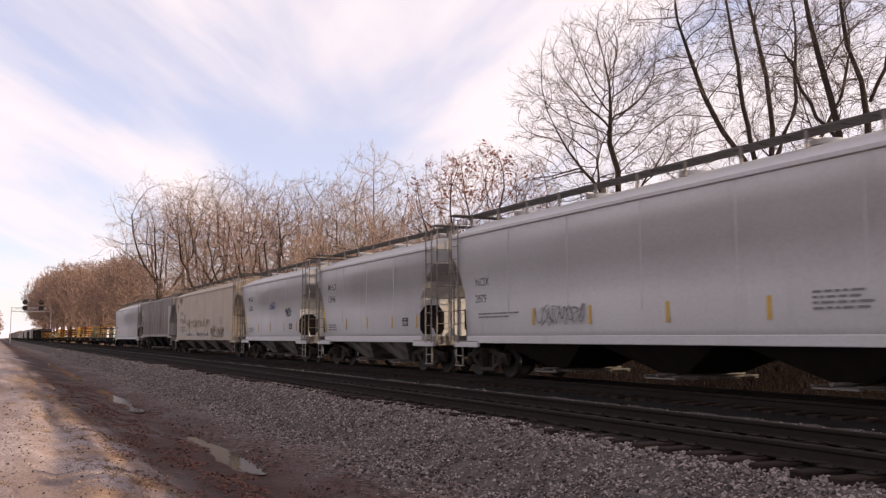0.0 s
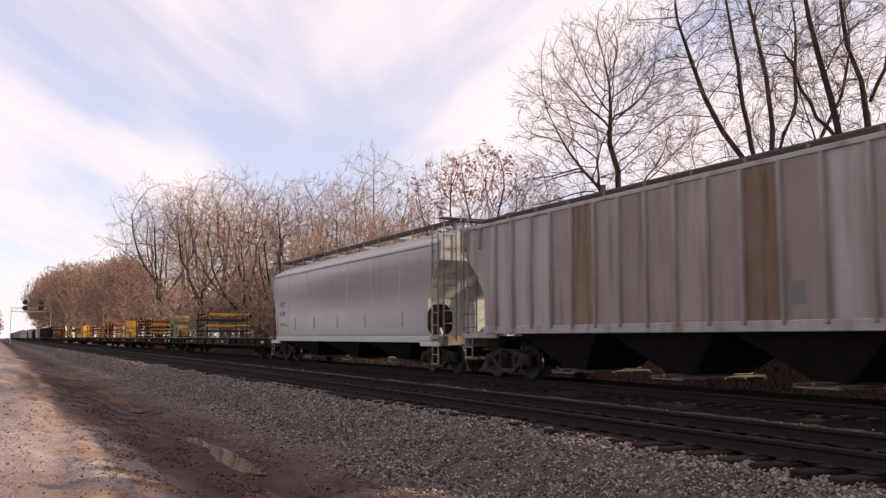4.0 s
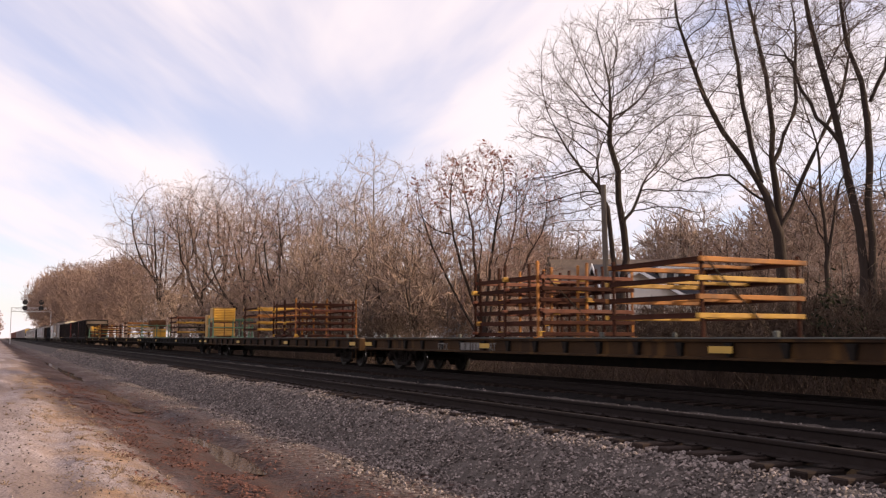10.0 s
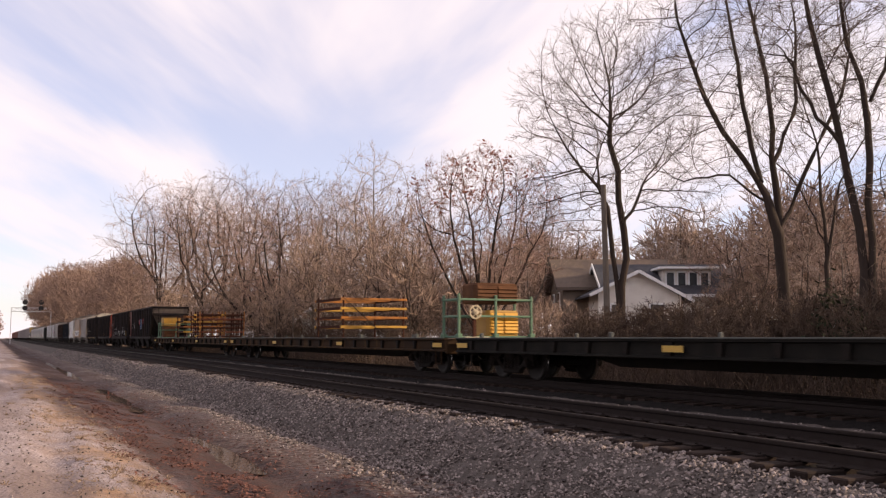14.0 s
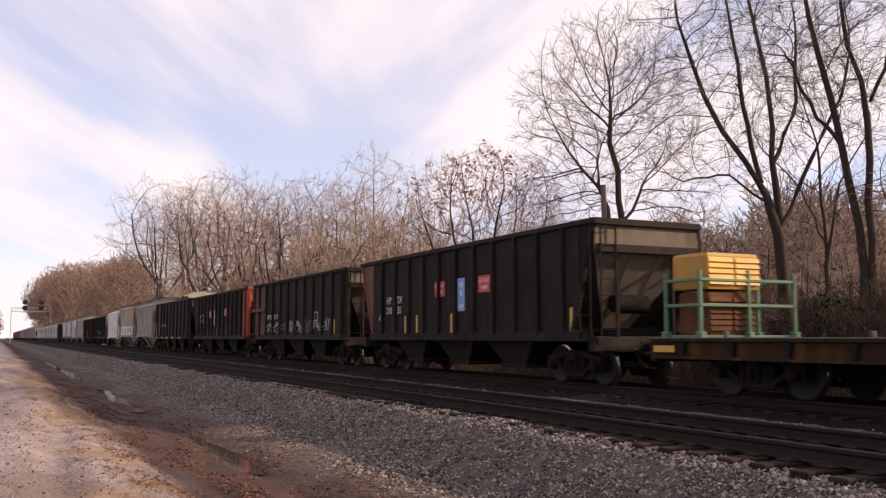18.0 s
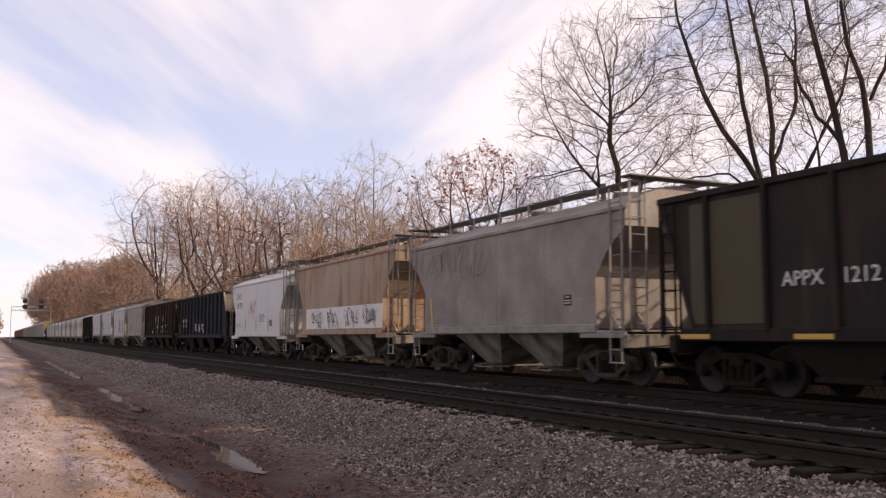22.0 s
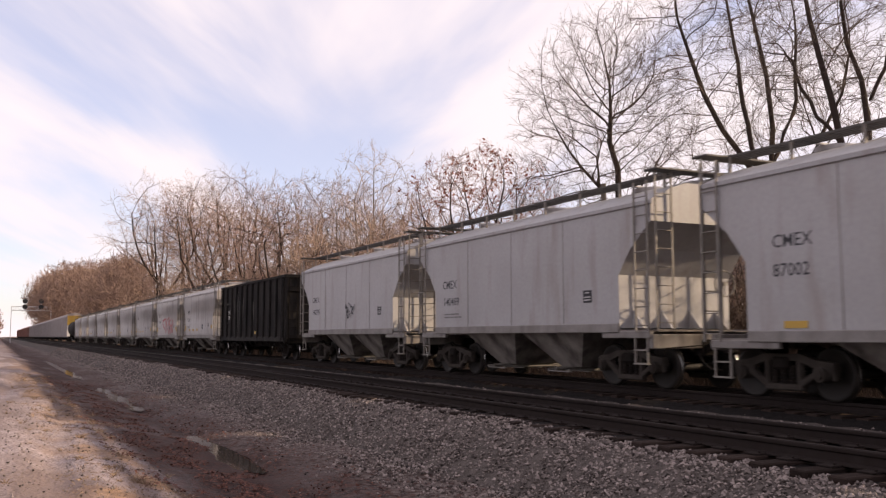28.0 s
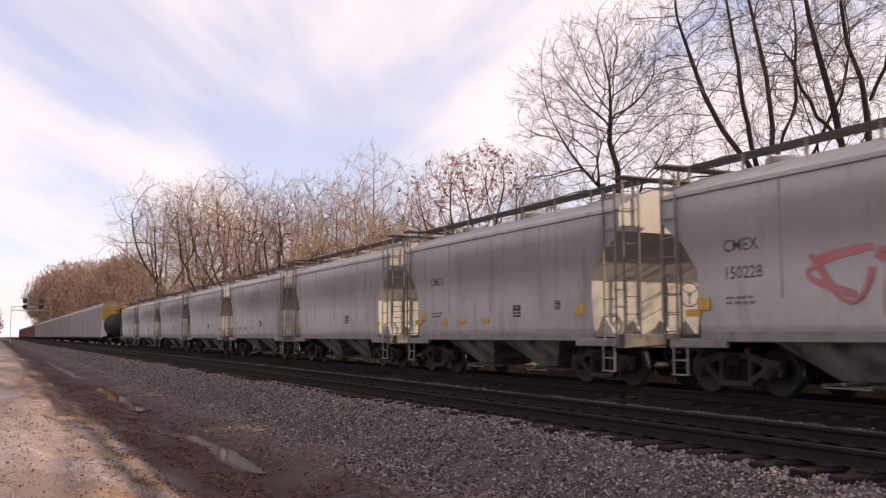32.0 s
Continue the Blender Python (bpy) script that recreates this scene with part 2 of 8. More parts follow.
letter_black = mat("black_stencil_paint", (0.03, 0.03, 0.035), 0.7, bump=0.0, amount=0.2)
letter_faint = mat("faded_stencil_paint", (0.17, 0.165, 0.165), 0.7, bump=0.0, amount=0.3)
letter_white = mat("white_stencil_paint", (0.52, 0.51, 0.50), 0.7, bump=0.0, amount=0.3)
letter_worn = mat("worn_white_stencil_paint", (0.20, 0.19, 0.18), 0.8, bump=0.0, amount=0.6, second=(0.06, 0.05, 0.045), scale=5)
spray_red = mat("red_spray_paint", (0.44, 0.14, 0.145), 0.7, bump=0.0, amount=0.5, second=(0.42, 0.26, 0.26), scale=1.4)
spray_black = mat("black_spray_paint", (0.045, 0.045, 0.055), 0.6, bump=0.0, amount=0.3)
spray_blue = mat("blue_spray_paint", (0.10, 0.11, 0.24), 0.6, bump=0.0, amount=0.3)
sign_red = mat("red_placard", (0.5, 0.04, 0.06), 0.5, bump=0.0, amount=0.2)
sign_blue = mat("blue_placard", (0.15, 0.30, 0.60), 0.5, bump=0.0, amount=0.2)
lading = mat("pale_stone_lading", (0.50, 0.42, 0.30), 0.95, second=(0.36, 0.29, 0.2), scale=4, fine=30, bump=0.5, bump_dist=0.03)
rail_rust = mat("rusty_rail_web", (0.026, 0.020, 0.0185), 0.9, second=(0.019, 0.013, 0.011), scale=6, bump=0.2)
rail_top = mat("worn_rail_head", (0.036, 0.03, 0.028), 0.85, metal=0.0, second=(0.022, 0.018, 0.016), scale=4, stretch=(0.05, 1, 1), bump=0.02)
tie_wood = mat("weathered_tie_wood", (0.034, 0.0235, 0.020), 0.9, second=(0.017, 0.012, 0.0105), scale=4, fine=60, bump=0.5, stretch=(6, 0.8, 6), vary=0.3)
stone_mat = mat("ballast_stone", (0.215, 0.178, 0.165), 0.9, second=(0.11, 0.09, 0.083), scale=6, fine=60, bump=0.4, per_island=0.75)
ballast_mat = mat("ballast_bed", (0.125, 0.105, 0.096), 0.95, second=(0.06, 0.05, 0.046), scale=9, fine=28, bump=1.0, bump_dist=0.05, amount=0.8)
# Track-bed stone, dark by itself, with deep shade put into its colour.
dark_ballast = mat("dark_shaded_ballast", (0.021, 0.018, 0.0175), 0.95, second=(0.011, 0.0095, 0.009), scale=8, fine=28, bump=1.0, bump_dist=0.05, amount=0.8)
bark = mat("dark_bark", (0.048, 0.036, 0.031), 0.95, second=(0.026, 0.020, 0.017), scale=3, fine=22, bump=0.8, bump_dist=0.03, stretch=(1, 1, 0.3))
pale_bark = mat("pale_bark", (0.22, 0.185, 0.16), 0.9, second=(0.11, 0.09, 0.078), scale=2.5, fine=20, bump=0.5, bump_dist=0.02, stretch=(1, 1, 0.4))
twig_mat = mat("bare_twigs", (0.30, 0.215, 0.172), 0.95, second=(0.18, 0.13, 0.105), scale=0.8, fine=6, bump=0, per_island=0.3)
pale_twig = mat("pale_bare_twigs", (0.42, 0.325, 0.27), 0.95, second=(0.27, 0.21, 0.18), scale=0.8, fine=6, bump=0, per_island=0.3)
dark_twig = mat("dark_bare_twigs", (0.13, 0.098, 0.082), 0.95, second=(0.06, 0.045, 0.038), scale=0.8, fine=6, bump=0, per_island=0.3)
far_twig = mat("far_brown_twigs", (0.27, 0.185, 0.15), 0.95, second=(0.19, 0.13, 0.105), scale=0.8, fine=6, bump=0, per_island=0.3)
red_twig = mat("reddish_bare_twigs", (0.35, 0.225, 0.185), 0.95, second=(0.20, 0.13, 0.105), scale=0.8, fine=6, bump=0, per_island=0.3)
red_bark = mat("reddish_brown_bark", (0.22, 0.15, 0.122), 0.95, second=(0.10, 0.068, 0.055), scale=3, fine=22, bump=0.5, bump_dist=0.02, stretch=(1, 1, 0.3))
dry_leaf = mat("dry_reddish_leaves", (0.30, 0.10, 0.065), 0.9, second=(0.18, 0.065, 0.045), scale=4, bump=0, per_island=0.35)
wood_bark = mat("grey_brown_bark", (0.078, 0.060, 0.051), 0.95, second=(0.042, 0.033, 0.028), scale=3, fine=22, bump=0.6, bump_dist=0.03, stretch=(1, 1, 0.3))
brush_mat = mat("dry_brush_stems", (0.10, 0.070, 0.055), 0.95, second=(0.05, 0.035, 0.027), scale=0.5, fine=5, bump=0, per_island=0.35)
evergreen_mat = mat("dull_evergreen_leaves", (0.030, 0.034, 0.019), 0.9, second=(0.02, 0.021, 0.013), scale=2, bump=0, per_island=0.4)
straw_mat = mat("dry_straw_grass", (0.27, 0.19, 0.13), 0.95, second=(0.17, 0.11, 0.078), scale=1.0, fine=8, bump=0, per_island=0.35)
litter_mat = mat("fallen_leaves", (0.14, 0.066, 0.052), 0.9, second=(0.08, 0.042, 0.035), scale=2, bump=0, per_island=0.5)
house_white = mat("white_clapboard_paint", (0.78, 0.74, 0.68), 0.7, second=(0.55, 0.50, 0.44), scale=1.5, bump=0.1)
house_trim = mat("white_trim_paint", (0.80, 0.80, 0.80), 0.6, bump=0.03, amount=0.2)
tan_siding = mat("tan_siding", (0.22, 0.18, 0.15), 0.8, second=(0.16, 0.13, 0.11), scale=1.5, bump=0.1)
house_blue = mat("pale_blue_siding", (0.50, 0.54, 0.60), 0.7, second=(0.42, 0.45, 0.5), scale=1.5, bump=0.1)
shingle = mat("grey_asphalt_shingles", (0.075, 0.075, 0.085), 0.95, second=(0.05, 0.05, 0.055), scale=3, fine=30, bump=0.4, vary=0.15)
brown_shingle = mat("brown_asphalt_shingles", (0.15, 0.115, 0.095), 0.95, second=(0.10, 0.08, 0.065), scale=3, fine=30, bump=0.4)
pole_wood = mat("grey_pole_wood", (0.15, 0.125, 0.105), 0.9, second=(0.09, 0.075, 0.065), scale=3, fine=25, bump=0.4, stretch=(2, 2, 0.2))
signal_steel = mat("aluminium_signal_paint", (0.55, 0.55, 0.56), 0.5, metal=0.3, bump=0.02, amount=0.2)
signal_black = mat("black_signal_paint", (0.02, 0.02, 0.02), 0.6, bump=0.0)

glass = bpy.data.materials.new("window_glass")
glass.use_nodes = True
gb = glass.node_tree.nodes["Principled BSDF"]
gb.inputs["Base Color"].default_value = (0.02, 0.024, 0.03, 1)
gb.inputs["Roughness"].default_value = 0.06
water = bpy.data.materials.new("muddy_puddle_water")
water.use_nodes = True
wb = water.node_tree.nodes["Principled BSDF"]
wb.inputs["Base Color"].default_value = (0.055, 0.042, 0.034, 1)
wb.inputs["Roughness"].default_value = 0.05
wb.inputs["IOR"].default_value = 1.33
wnoise = water.node_tree.nodes.new("ShaderNodeTexNoise")
wnoise.inputs["Scale"].default_value = 6.0
wbump = water.node_tree.nodes.new("ShaderNodeBump")
wbump.inputs["Strength"].default_value, wbump.inputs["Distance"].default_value = 0.15, 0.01
water.node_tree.links.new(wnoise.outputs[0], wbump.inputs["Height"])
water.node_tree.links.new(wbump.outputs[0], wb.inputs["Normal"])


# ---------- ground material: lot gravel, muddy lane with ruts, leaf litter ----------
def ground_material():
    m = bpy.data.materials.new("gravel_lot_and_mud")
    m.use_nodes = True
    n, l = m.node_tree.nodes, m.node_tree.links
    b = n["Principled BSDF"]
    b.inputs["Specular IOR Level"].default_value = 0.12
    tc = n.new("ShaderNodeTexCoord")

    def tex(scale, detail=6, stretch=(1, 1, 1)):
        mp = n.new("ShaderNodeMapping")
        mp.inputs["Scale"].default_value = stretch
        l.new(tc.outputs["Object"], mp.inputs[0])
        t = n.new("ShaderNodeTexNoise")
        t.inputs["Scale"].default_value, t.inputs["Detail"].default_value = scale, detail
        l.new(mp.outputs[0], t.inputs["Vector"])
        return t.outputs[0]

    def rng_(src, a, c, lo=0.0, hi=1.0):
        r = n.new("ShaderNodeMapRange")
        for i, v in enumerate((a, c, lo, hi)):
            r.inputs[i + 1].default_value = v
        l.new(src, r.inputs[0])
        return r.outputs[0]

    def mth(op, a, c):
        x = n.new("ShaderNodeMath")
        x.operation = op
        for i, v in enumerate((a, c)):
            if isinstance(v, (int, float)):
                x.inputs[i].default_value = v
            else:
                l.new(v, x.inputs[i])
        return x.outputs[0]

    def mixc(fac, a, c):
        x = n.new("ShaderNodeMix")
        x.data_type = "RGBA"
        l.new(fac, x.inputs[0])
        for i, v in ((6, a), (7, c)):
            if isinstance(v, tuple):
                x.inputs[i].default_value = (*v, 1)
            else:
                l.new(v, x.inputs[i])
        return x.outputs[2]

    s = n.new("ShaderNodeSeparateXYZ")
    l.new(tc.outputs["Object"], s.inputs[0])
    wob = mth("ADD", s.outputs[1], rng_(tex(0.5, 6, (0.3, 1, 1)), 0, 1, -1.2, 1.2))
    lot = mixc(rng_(tex(1.2), 0.35, 0.7), (0.41, 0.345, 0.35), (0.27, 0.22, 0.225))
    lot = mixc(rng_(tex(0.75, 6, (0.16, 1, 1)), 0.46, 0.58, 0, 0.8), lot, (0.165, 0.118, 0.108))
    lot = mixc(rng_(tex(26.0, 3), 0.42, 0.66, 0, 0.8), lot, (0.15, 0.115, 0.10))
    lot = mixc(rng_(tex(4.5, 5, (0.6, 1, 1)), 0.48, 0.66, 0, 0.4), lot, (0.19, 0.145, 0.13))
    straw = mixc(rng_(tex(5.0), 0.4, 0.65), (0.31, 0.195, 0.12), (0.17, 0.105, 0.072))
    mud = mixc(rng_(tex(0.9, 6, (0.35, 1, 1)), 0.38, 0.66), (0.036, 0.021, 0.019), (0.075, 0.052, 0.048))
    mud = mixc(rng_(tex(18.0, 3), 0.5, 0.72, 0, 0.6), mud, (0.03, 0.02, 0.018))
    mud = mixc(rng_(tex(7.0, 5), 0.47, 0.62, 0, 0.8), mud, (0.078, 0.037, 0.030))
    mud = mixc(mth("MULTIPLY", rng_(wob, 3.6, 5.2), rng_(tex(9.0, 4), 0.42, 0.58)), mud, (0.15, 0.122, 0.112))
    edge = rng_(wob, 1.35, 2.1)
    verge = mixc(mth("MULTIPLY", rng_(wob, 0.6, 1.3), rng_(tex(0.9, 6), 0.46, 0.60, 0.0, 0.85)), lot, straw)
    col = mixc(edge, verge, mud)
    woods = mixc(rng_(tex(0.8), 0.35, 0.65), (0.15, 0.10, 0.07), (0.085, 0.058, 0.042))
    col = mixc(rng_(s.outputs[1], 15.5, 16.5), col, woods)
    l.new(col, b.inputs["Base Color"])
    rough = mixc(mth("MULTIPLY", edge, rng_(tex(0.6, 4, (0.4, 1, 1)), 0.5, 0.62)), (0.92, 0.92, 0.92), (0.66, 0.66, 0.66))
    l.new(rough, b.inputs["Roughness"])
    bp = n.new("ShaderNodeBump")
    bp.inputs["Strength"].default_value, bp.inputs["Distance"].default_value = 0.9, 0.05
    l.new(mth("ADD", tex(16.0, 6), mth("MULTIPLY", tex(3.0, 5, (0.7, 1, 1)), 1.2)), bp.inputs["Height"])
    l.new(bp.outputs[0], b.inputs["Normal"])
    return m


ground_mat = ground_material()


# ---------- mesh tools ----------
class Geo:
    """Collects vertices and faces for one mesh."""

    def __init__(self):
        self.v, self.f, self.smooth = [], [], []

    def add(self, verts, faces, smooth=False):
        o = len(self.v)
        self.v.extend([tuple(p) for p in verts])
        self.f.extend([tuple(i + o for i in q) for q in faces])
        self.smooth.extend([smooth] * len(faces))
        return self

    def box(self, c, s, ch=0.0, turn=None):
        """Box with centre c and size s; ch cuts its edges."""
        hx, hy, hz = s[0] / 2, s[1] / 2, s[2] / 2
        if ch <= 0:
            vs = [(x, y, z) for x in (-hx, hx) for y in (-hy, hy) for z in (-hz, hz)]
            fs = [(0, 1, 3, 2), (4, 6, 7, 5), (0, 4, 5, 1), (2, 3, 7, 6), (0, 2, 6, 4), (1, 5, 7, 3)]
        else:
            ch = min(ch, hx * 0.9, hy * 0.9, hz * 0.9)
            vs, idx = [], {}
            for i, x in enumerate((-1, 1)):
                for j, y in enumerate((-1, 1)):
                    for k, z in enumerate((-1, 1)):
                        for a in range(3):
                            p = [x * hx, y * hy, z * hz]
                            for bb in range(3):
                                if bb != a:
                                    p[bb] -= (x, y, z)[bb] * ch
                            idx[i, j, k, a] = len(vs)
                            vs.append(tuple(p))
            fs = []
            for a in range(3):
                u, w = (a + 1) % 3, (a + 2) % 3
                for side in (0, 1):
                    q = []
                    for (p1, p2) in ((0, 0), (1, 0), (1, 1), (0, 1)):
                        key = [0, 0, 0]
                        key[a], key[u], key[w] = side, p1, p2
                        q.append(idx[key[0], key[1], key[2], a])
                    fs.append(tuple(q if side else q[::-1]))
            for a in range(3):
                u, w = (a + 1) % 3, (a + 2) % 3
                for p1 in (0, 1):
                    for p2 in (0, 1):
                        k0, k1 = [0, 0, 0], [0, 0, 0]
                        k0[a], k1[a] = 0, 1
                        k0[u] = k1[u] = p1
                        k0[w] = k1[w] = p2
                        q = (idx[(*k0, u)], idx[(*k1, u)], idx[(*k1, w)], idx[(*k0, w)])
                        fs.append(q if p1 == p2 else q[::-1])
            for i in (0, 1):
                for j in (0, 1):
                    for k in (0, 1):
                        q = tuple(idx[i, j, k, a] for a in range(3))
                        fs.append(q if (i + j + k) % 2 else q[::-1])
        if turn is not None:
            vs = [turn @ Vector(p) for p in vs]
        return self.add([(p[0] + c[0], p[1] + c[1], p[2] + c[2]) for p in vs], fs)

    def span(self, a, b, w, h, ch=0.0):
        """Bar from a to b of width w and height h."""
        a, b = Vector(a), Vector(b)
        d = b - a
        q = d.to_track_quat("X", "Z")
        return self.box((a + b) / 2, (d.length, w, h), ch, q.to_matrix())

    def cyl(self, a, b, r, n=10, r2=None, caps=True):
        a, b = Vector(a), Vector(b)
        r2 = r if r2 is None else r2
        q = (b - a).to_track_quat("Z", "Y").to_matrix()
        ring = [q @ Vector((math.cos(t), math.sin(t), 0)) for t in (2 * math.pi * i / n for i in range(n))]
        vs = [a + p * r for p in ring] + [b + p * r2 for p in ring]
        self.add(vs, [(i, (i + 1) % n, n + (i + 1) % n, n + i) for i in range(n)], True)
        if caps:
            self.add([a + p * r for p in ring], [tuple(range(n))[::-1]])
            self.add([b + p * r2 for p in ring], [tuple(range(n))])
        return self

    def rod(self, pts, r, n=6):
        for a, b in zip(pts, pts[1:]):
            self.cyl(a, b, r, n)
        return self

    def prism(self, poly, y0, y1):
        """Polygon in x, z pushed from y0 to y1."""
        n = len(poly)
        vs = [(x, y0, z) for x, z in poly] + [(x, y1, z) for x, z in poly]
        fs = [tuple(range(n)), tuple(range(2 * n - 1, n - 1, -1))]
        fs += [(i, n + i, n + (i + 1) % n, (i + 1) % n) for i in range(n)]
        return self.add(vs, fs)

    def along(self, poly, x0, x1):
        """Polygon in y, z pushed along x."""
        n = len(poly)
        vs = [(x0, y, z) for y, z in poly] + [(x1, y, z) for y, z in poly]
        return self.add(vs, [tuple(range(n)), tuple(range(2 * n - 1, n - 1, -1))] + [(i, n + i, n + (i + 1) % n, (i + 1) % n) for i in range(n)])

    def rings(self, levels):
        """Boxy loft; levels: (z, half x, half y)."""
        vs = [(sx * a, sy * b, z) for z, a, b in levels for sx, sy in ((-1, -1), (1, -1), (1, 1), (-1, 1))]
        fs = [(3, 2, 1, 0)]
        for i in range(len(levels) - 1):
            fs += [(4 * i + k, 4 * i + (k + 1) % 4, 4 * i + 4 + (k + 1) % 4, 4 * i + 4 + k) for k in range(4)]
        o = 4 * (len(levels) - 1)
        return self.add(vs, fs + [(o, o + 1, o + 2, o + 3)])

    def lathe(self, prof, n=20):
        """Profile of (r, y) turned round the y axis."""
        k = len(prof)
        vs = [(r * math.cos(2 * math.pi * i / n), y, r * math.sin(2 * math.pi * i / n)) for i in range(n) for r, y in prof]
        fs = [(i * k + j, i * k + j + 1, ((i + 1) % n) * k + j + 1, ((i + 1) % n) * k + j) for i in range(n) for j in range(k - 1)]
        return self.add(vs, fs, True)

    def mesh(self, name, material):
        me = bpy.data.meshes.new(name)
        me.from_pydata(self.v, [], self.f)
        me.polygons.foreach_set("use_smooth", self.smooth)
        bm = bmesh.new()
        bm.from_mesh(me)
        bmesh.ops.recalc_face_normals(bm, faces=bm.faces)
        bm.to_mesh(me)
        bm.free()
        me.materials.append(material)
        return me


def np_mesh(name, verts, quads, material, smooth=False):
    """Mesh from arrays of vertices and quads (or triangles)."""
    me = bpy.data.meshes.new(name)
    k = quads.shape[1]
    me.vertices.add(len(verts))
    me.vertices.foreach_set("co", np.ascontiguousarray(verts, dtype=np.float32).ravel())
    me.loops.add(quads.size)
    me.loops.foreach_set("vertex_index", quads.astype(np.int32).ravel())
    me.polygons.add(len(quads))
    me.polygons.foreach_set("loop_start", np.arange(0, quads.size, k, dtype=np.int32))
    me.polygons.foreach_set("use_smooth", np.full(len(quads), smooth))
    me.update(calc_edges=True)
    me.materials.append(material)
    return me


def tubes(P, R, n):
    """Tubes along many polylines: P (N, K, 3), R (N, K); returns vertices and quads."""
    N, K, _ = P.shape
    T = np.gradient(P, axis=1)
    T /= np.linalg.norm(T, axis=2, keepdims=True) + 1e-9
    ref = np.where(np.abs(T[..., 2:3]) > 0.9, np.array([1.0, 0, 0]), np.array([0, 0, 1.0]))
    U = np.cross(T, ref)
    U /= np.linalg.norm(U, axis=2, keepdims=True) + 1e-9
    W = np.cross(T, U)
    a = np.arange(n) * 2 * np.pi / n
    V = P[:, :, None] + R[:, :, None, None] * (np.cos(a)[None, None, :, None] * U[:, :, None] + np.sin(a)[None, None, :, None] * W[:, :, None])
    i = np.arange(N)[:, None, None] * K * n
    j = np.arange(K - 1)[None, :, None] * n
    k = np.arange(n)[None, None, :]
    k2 = (k + 1) % n
    Q = np.stack([i + j + k, i + j + k2, i + j + n + k2, i + j + n + k], -1).reshape(-1, 4)
    return V.reshape(-1, 3), Q


def joined(chunks):
    vs, qs, o = [], [], 0
    for v, q in chunks:
        vs.append(v)
        qs.append(q + o)
        o += len(v)
    return np.concatenate(vs), np.concatenate(qs)


def part(name, data, material, parent, label="", at=None):
    """One mesh under a thing or a part. data: Geo or ready mesh."""
    me = data.mesh(name, material) if isinstance(data, Geo) else data
    ob = new(name, me)
    ob.parent = parent
    if at is not None:
        ob.matrix_basis = at
    return tagged(ob, label) if label else ob


def thing(name, label, category, group="", kind=""):
    return tagged(new(name), label, category, group, kind)


def solid(name, data, material, label, category="", kind=""):
    me = data.mesh(name, material) if isinstance(data, Geo) else data
    return tagged(new(name, me), label, category, "", kind)


def text_mesh(name, words, size, material, align="LEFT"):
    cu = bpy.data.curves.new(name, "FONT")
    cu.body, cu.size, cu.align_x, cu.extrude = words, size, align, 0.001
    cu.resolution_u = 2
    cu.offset = size * 0.005   # bold stencil
    ob = bpy.data.objects.new(name, cu)
    me = bpy.data.meshes.new_from_object(ob)
    bpy.data.objects.remove(ob)
    me.materials.clear()
    me.materials.append(material)
    return me


def side_pose(x, y, z):
    """Pose of writing on a side that faces the -y way."""
    return pose(x, y, z, 90, 0, 0)


# ---------- ground ----------
PROFILE = [(-3000, -0.5), (-60, -0.5), (-8, -0.46), (0.3, -0.44), (1.1, -0.50), (1.8, -0.62), (2.6, -0.84), (3.2, -0.91), (3.8, -1.05), (4.4, -0.92), (5.0, -0.90),
           (5.4, -0.93), (5.9, -0.86), (7.0, -0.9), (15.5, -0.9), (17.5, -0.7), (21, -0.1), (30, 0.1), (60, 0.2), (3000, 0.4)]


def ground_z(x, y):
    ys, zs = zip(*PROFILE)
    z = float(np.interp(y, ys, zs))
    if -7 < y < 6.6:
        calm = 1 - 0.35 * math.exp(-((y - 3.8) / 0.4) ** 2)   # the silted rut
        z += calm * 0.06 * noise.noise(Vector((x * 0.35, y * 1.1, 3.0))) + calm * 0.035 * noise.noise(Vector((x * 1.3, y * 2.1, 8.0)))
        if -1.5 < y < 2.2:   # wheel ruts that cross the bank at a slant
            z -= 0.07 * max(0.0, math.cos((y + 0.06 * x + 0.25 * noise.noise(Vector((x * 0.2, 0, 2.0)))) * 4.2)) ** 3
    return z


def build_ground():
    ys = [-3000, -500, -60, -20, -8, -5, -3] + [-2 + 0.16 * i for i in range(54)] + [6.8, 7.5, 15.5, 16.5, 17.5, 19, 21, 25, 30, 45, 60, 150, 500, 3000]
    xs = [-3000, -1500, -800, -500, -350, -250, -180, -140, -110, -90, -75, -65] + [-58 + 0.4 * i for i in range(166)] + [12, 20, 40, 80, 200, 600, 1500, 3000]
    vs = [(x, y, ground_z(x, y)) for x in xs for y in ys]
    n = len(ys)
    q = np.array([(i * n + j, (i + 1) * n + j, (i + 1) * n + j + 1, i * n + j + 1) for i in range(len(xs) - 1) for j in range(n - 1)])
    solid("ground", np_mesh("ground", np.array(vs), q, ground_mat, True), None, "gravel lot, muddy service lane and leaf-covered ground", "ground", "structure")


build_ground()

# ---------- tracks ----------
NEAR, FAR = 8.35, 13.50
GAUGE_HALF = 0.7525


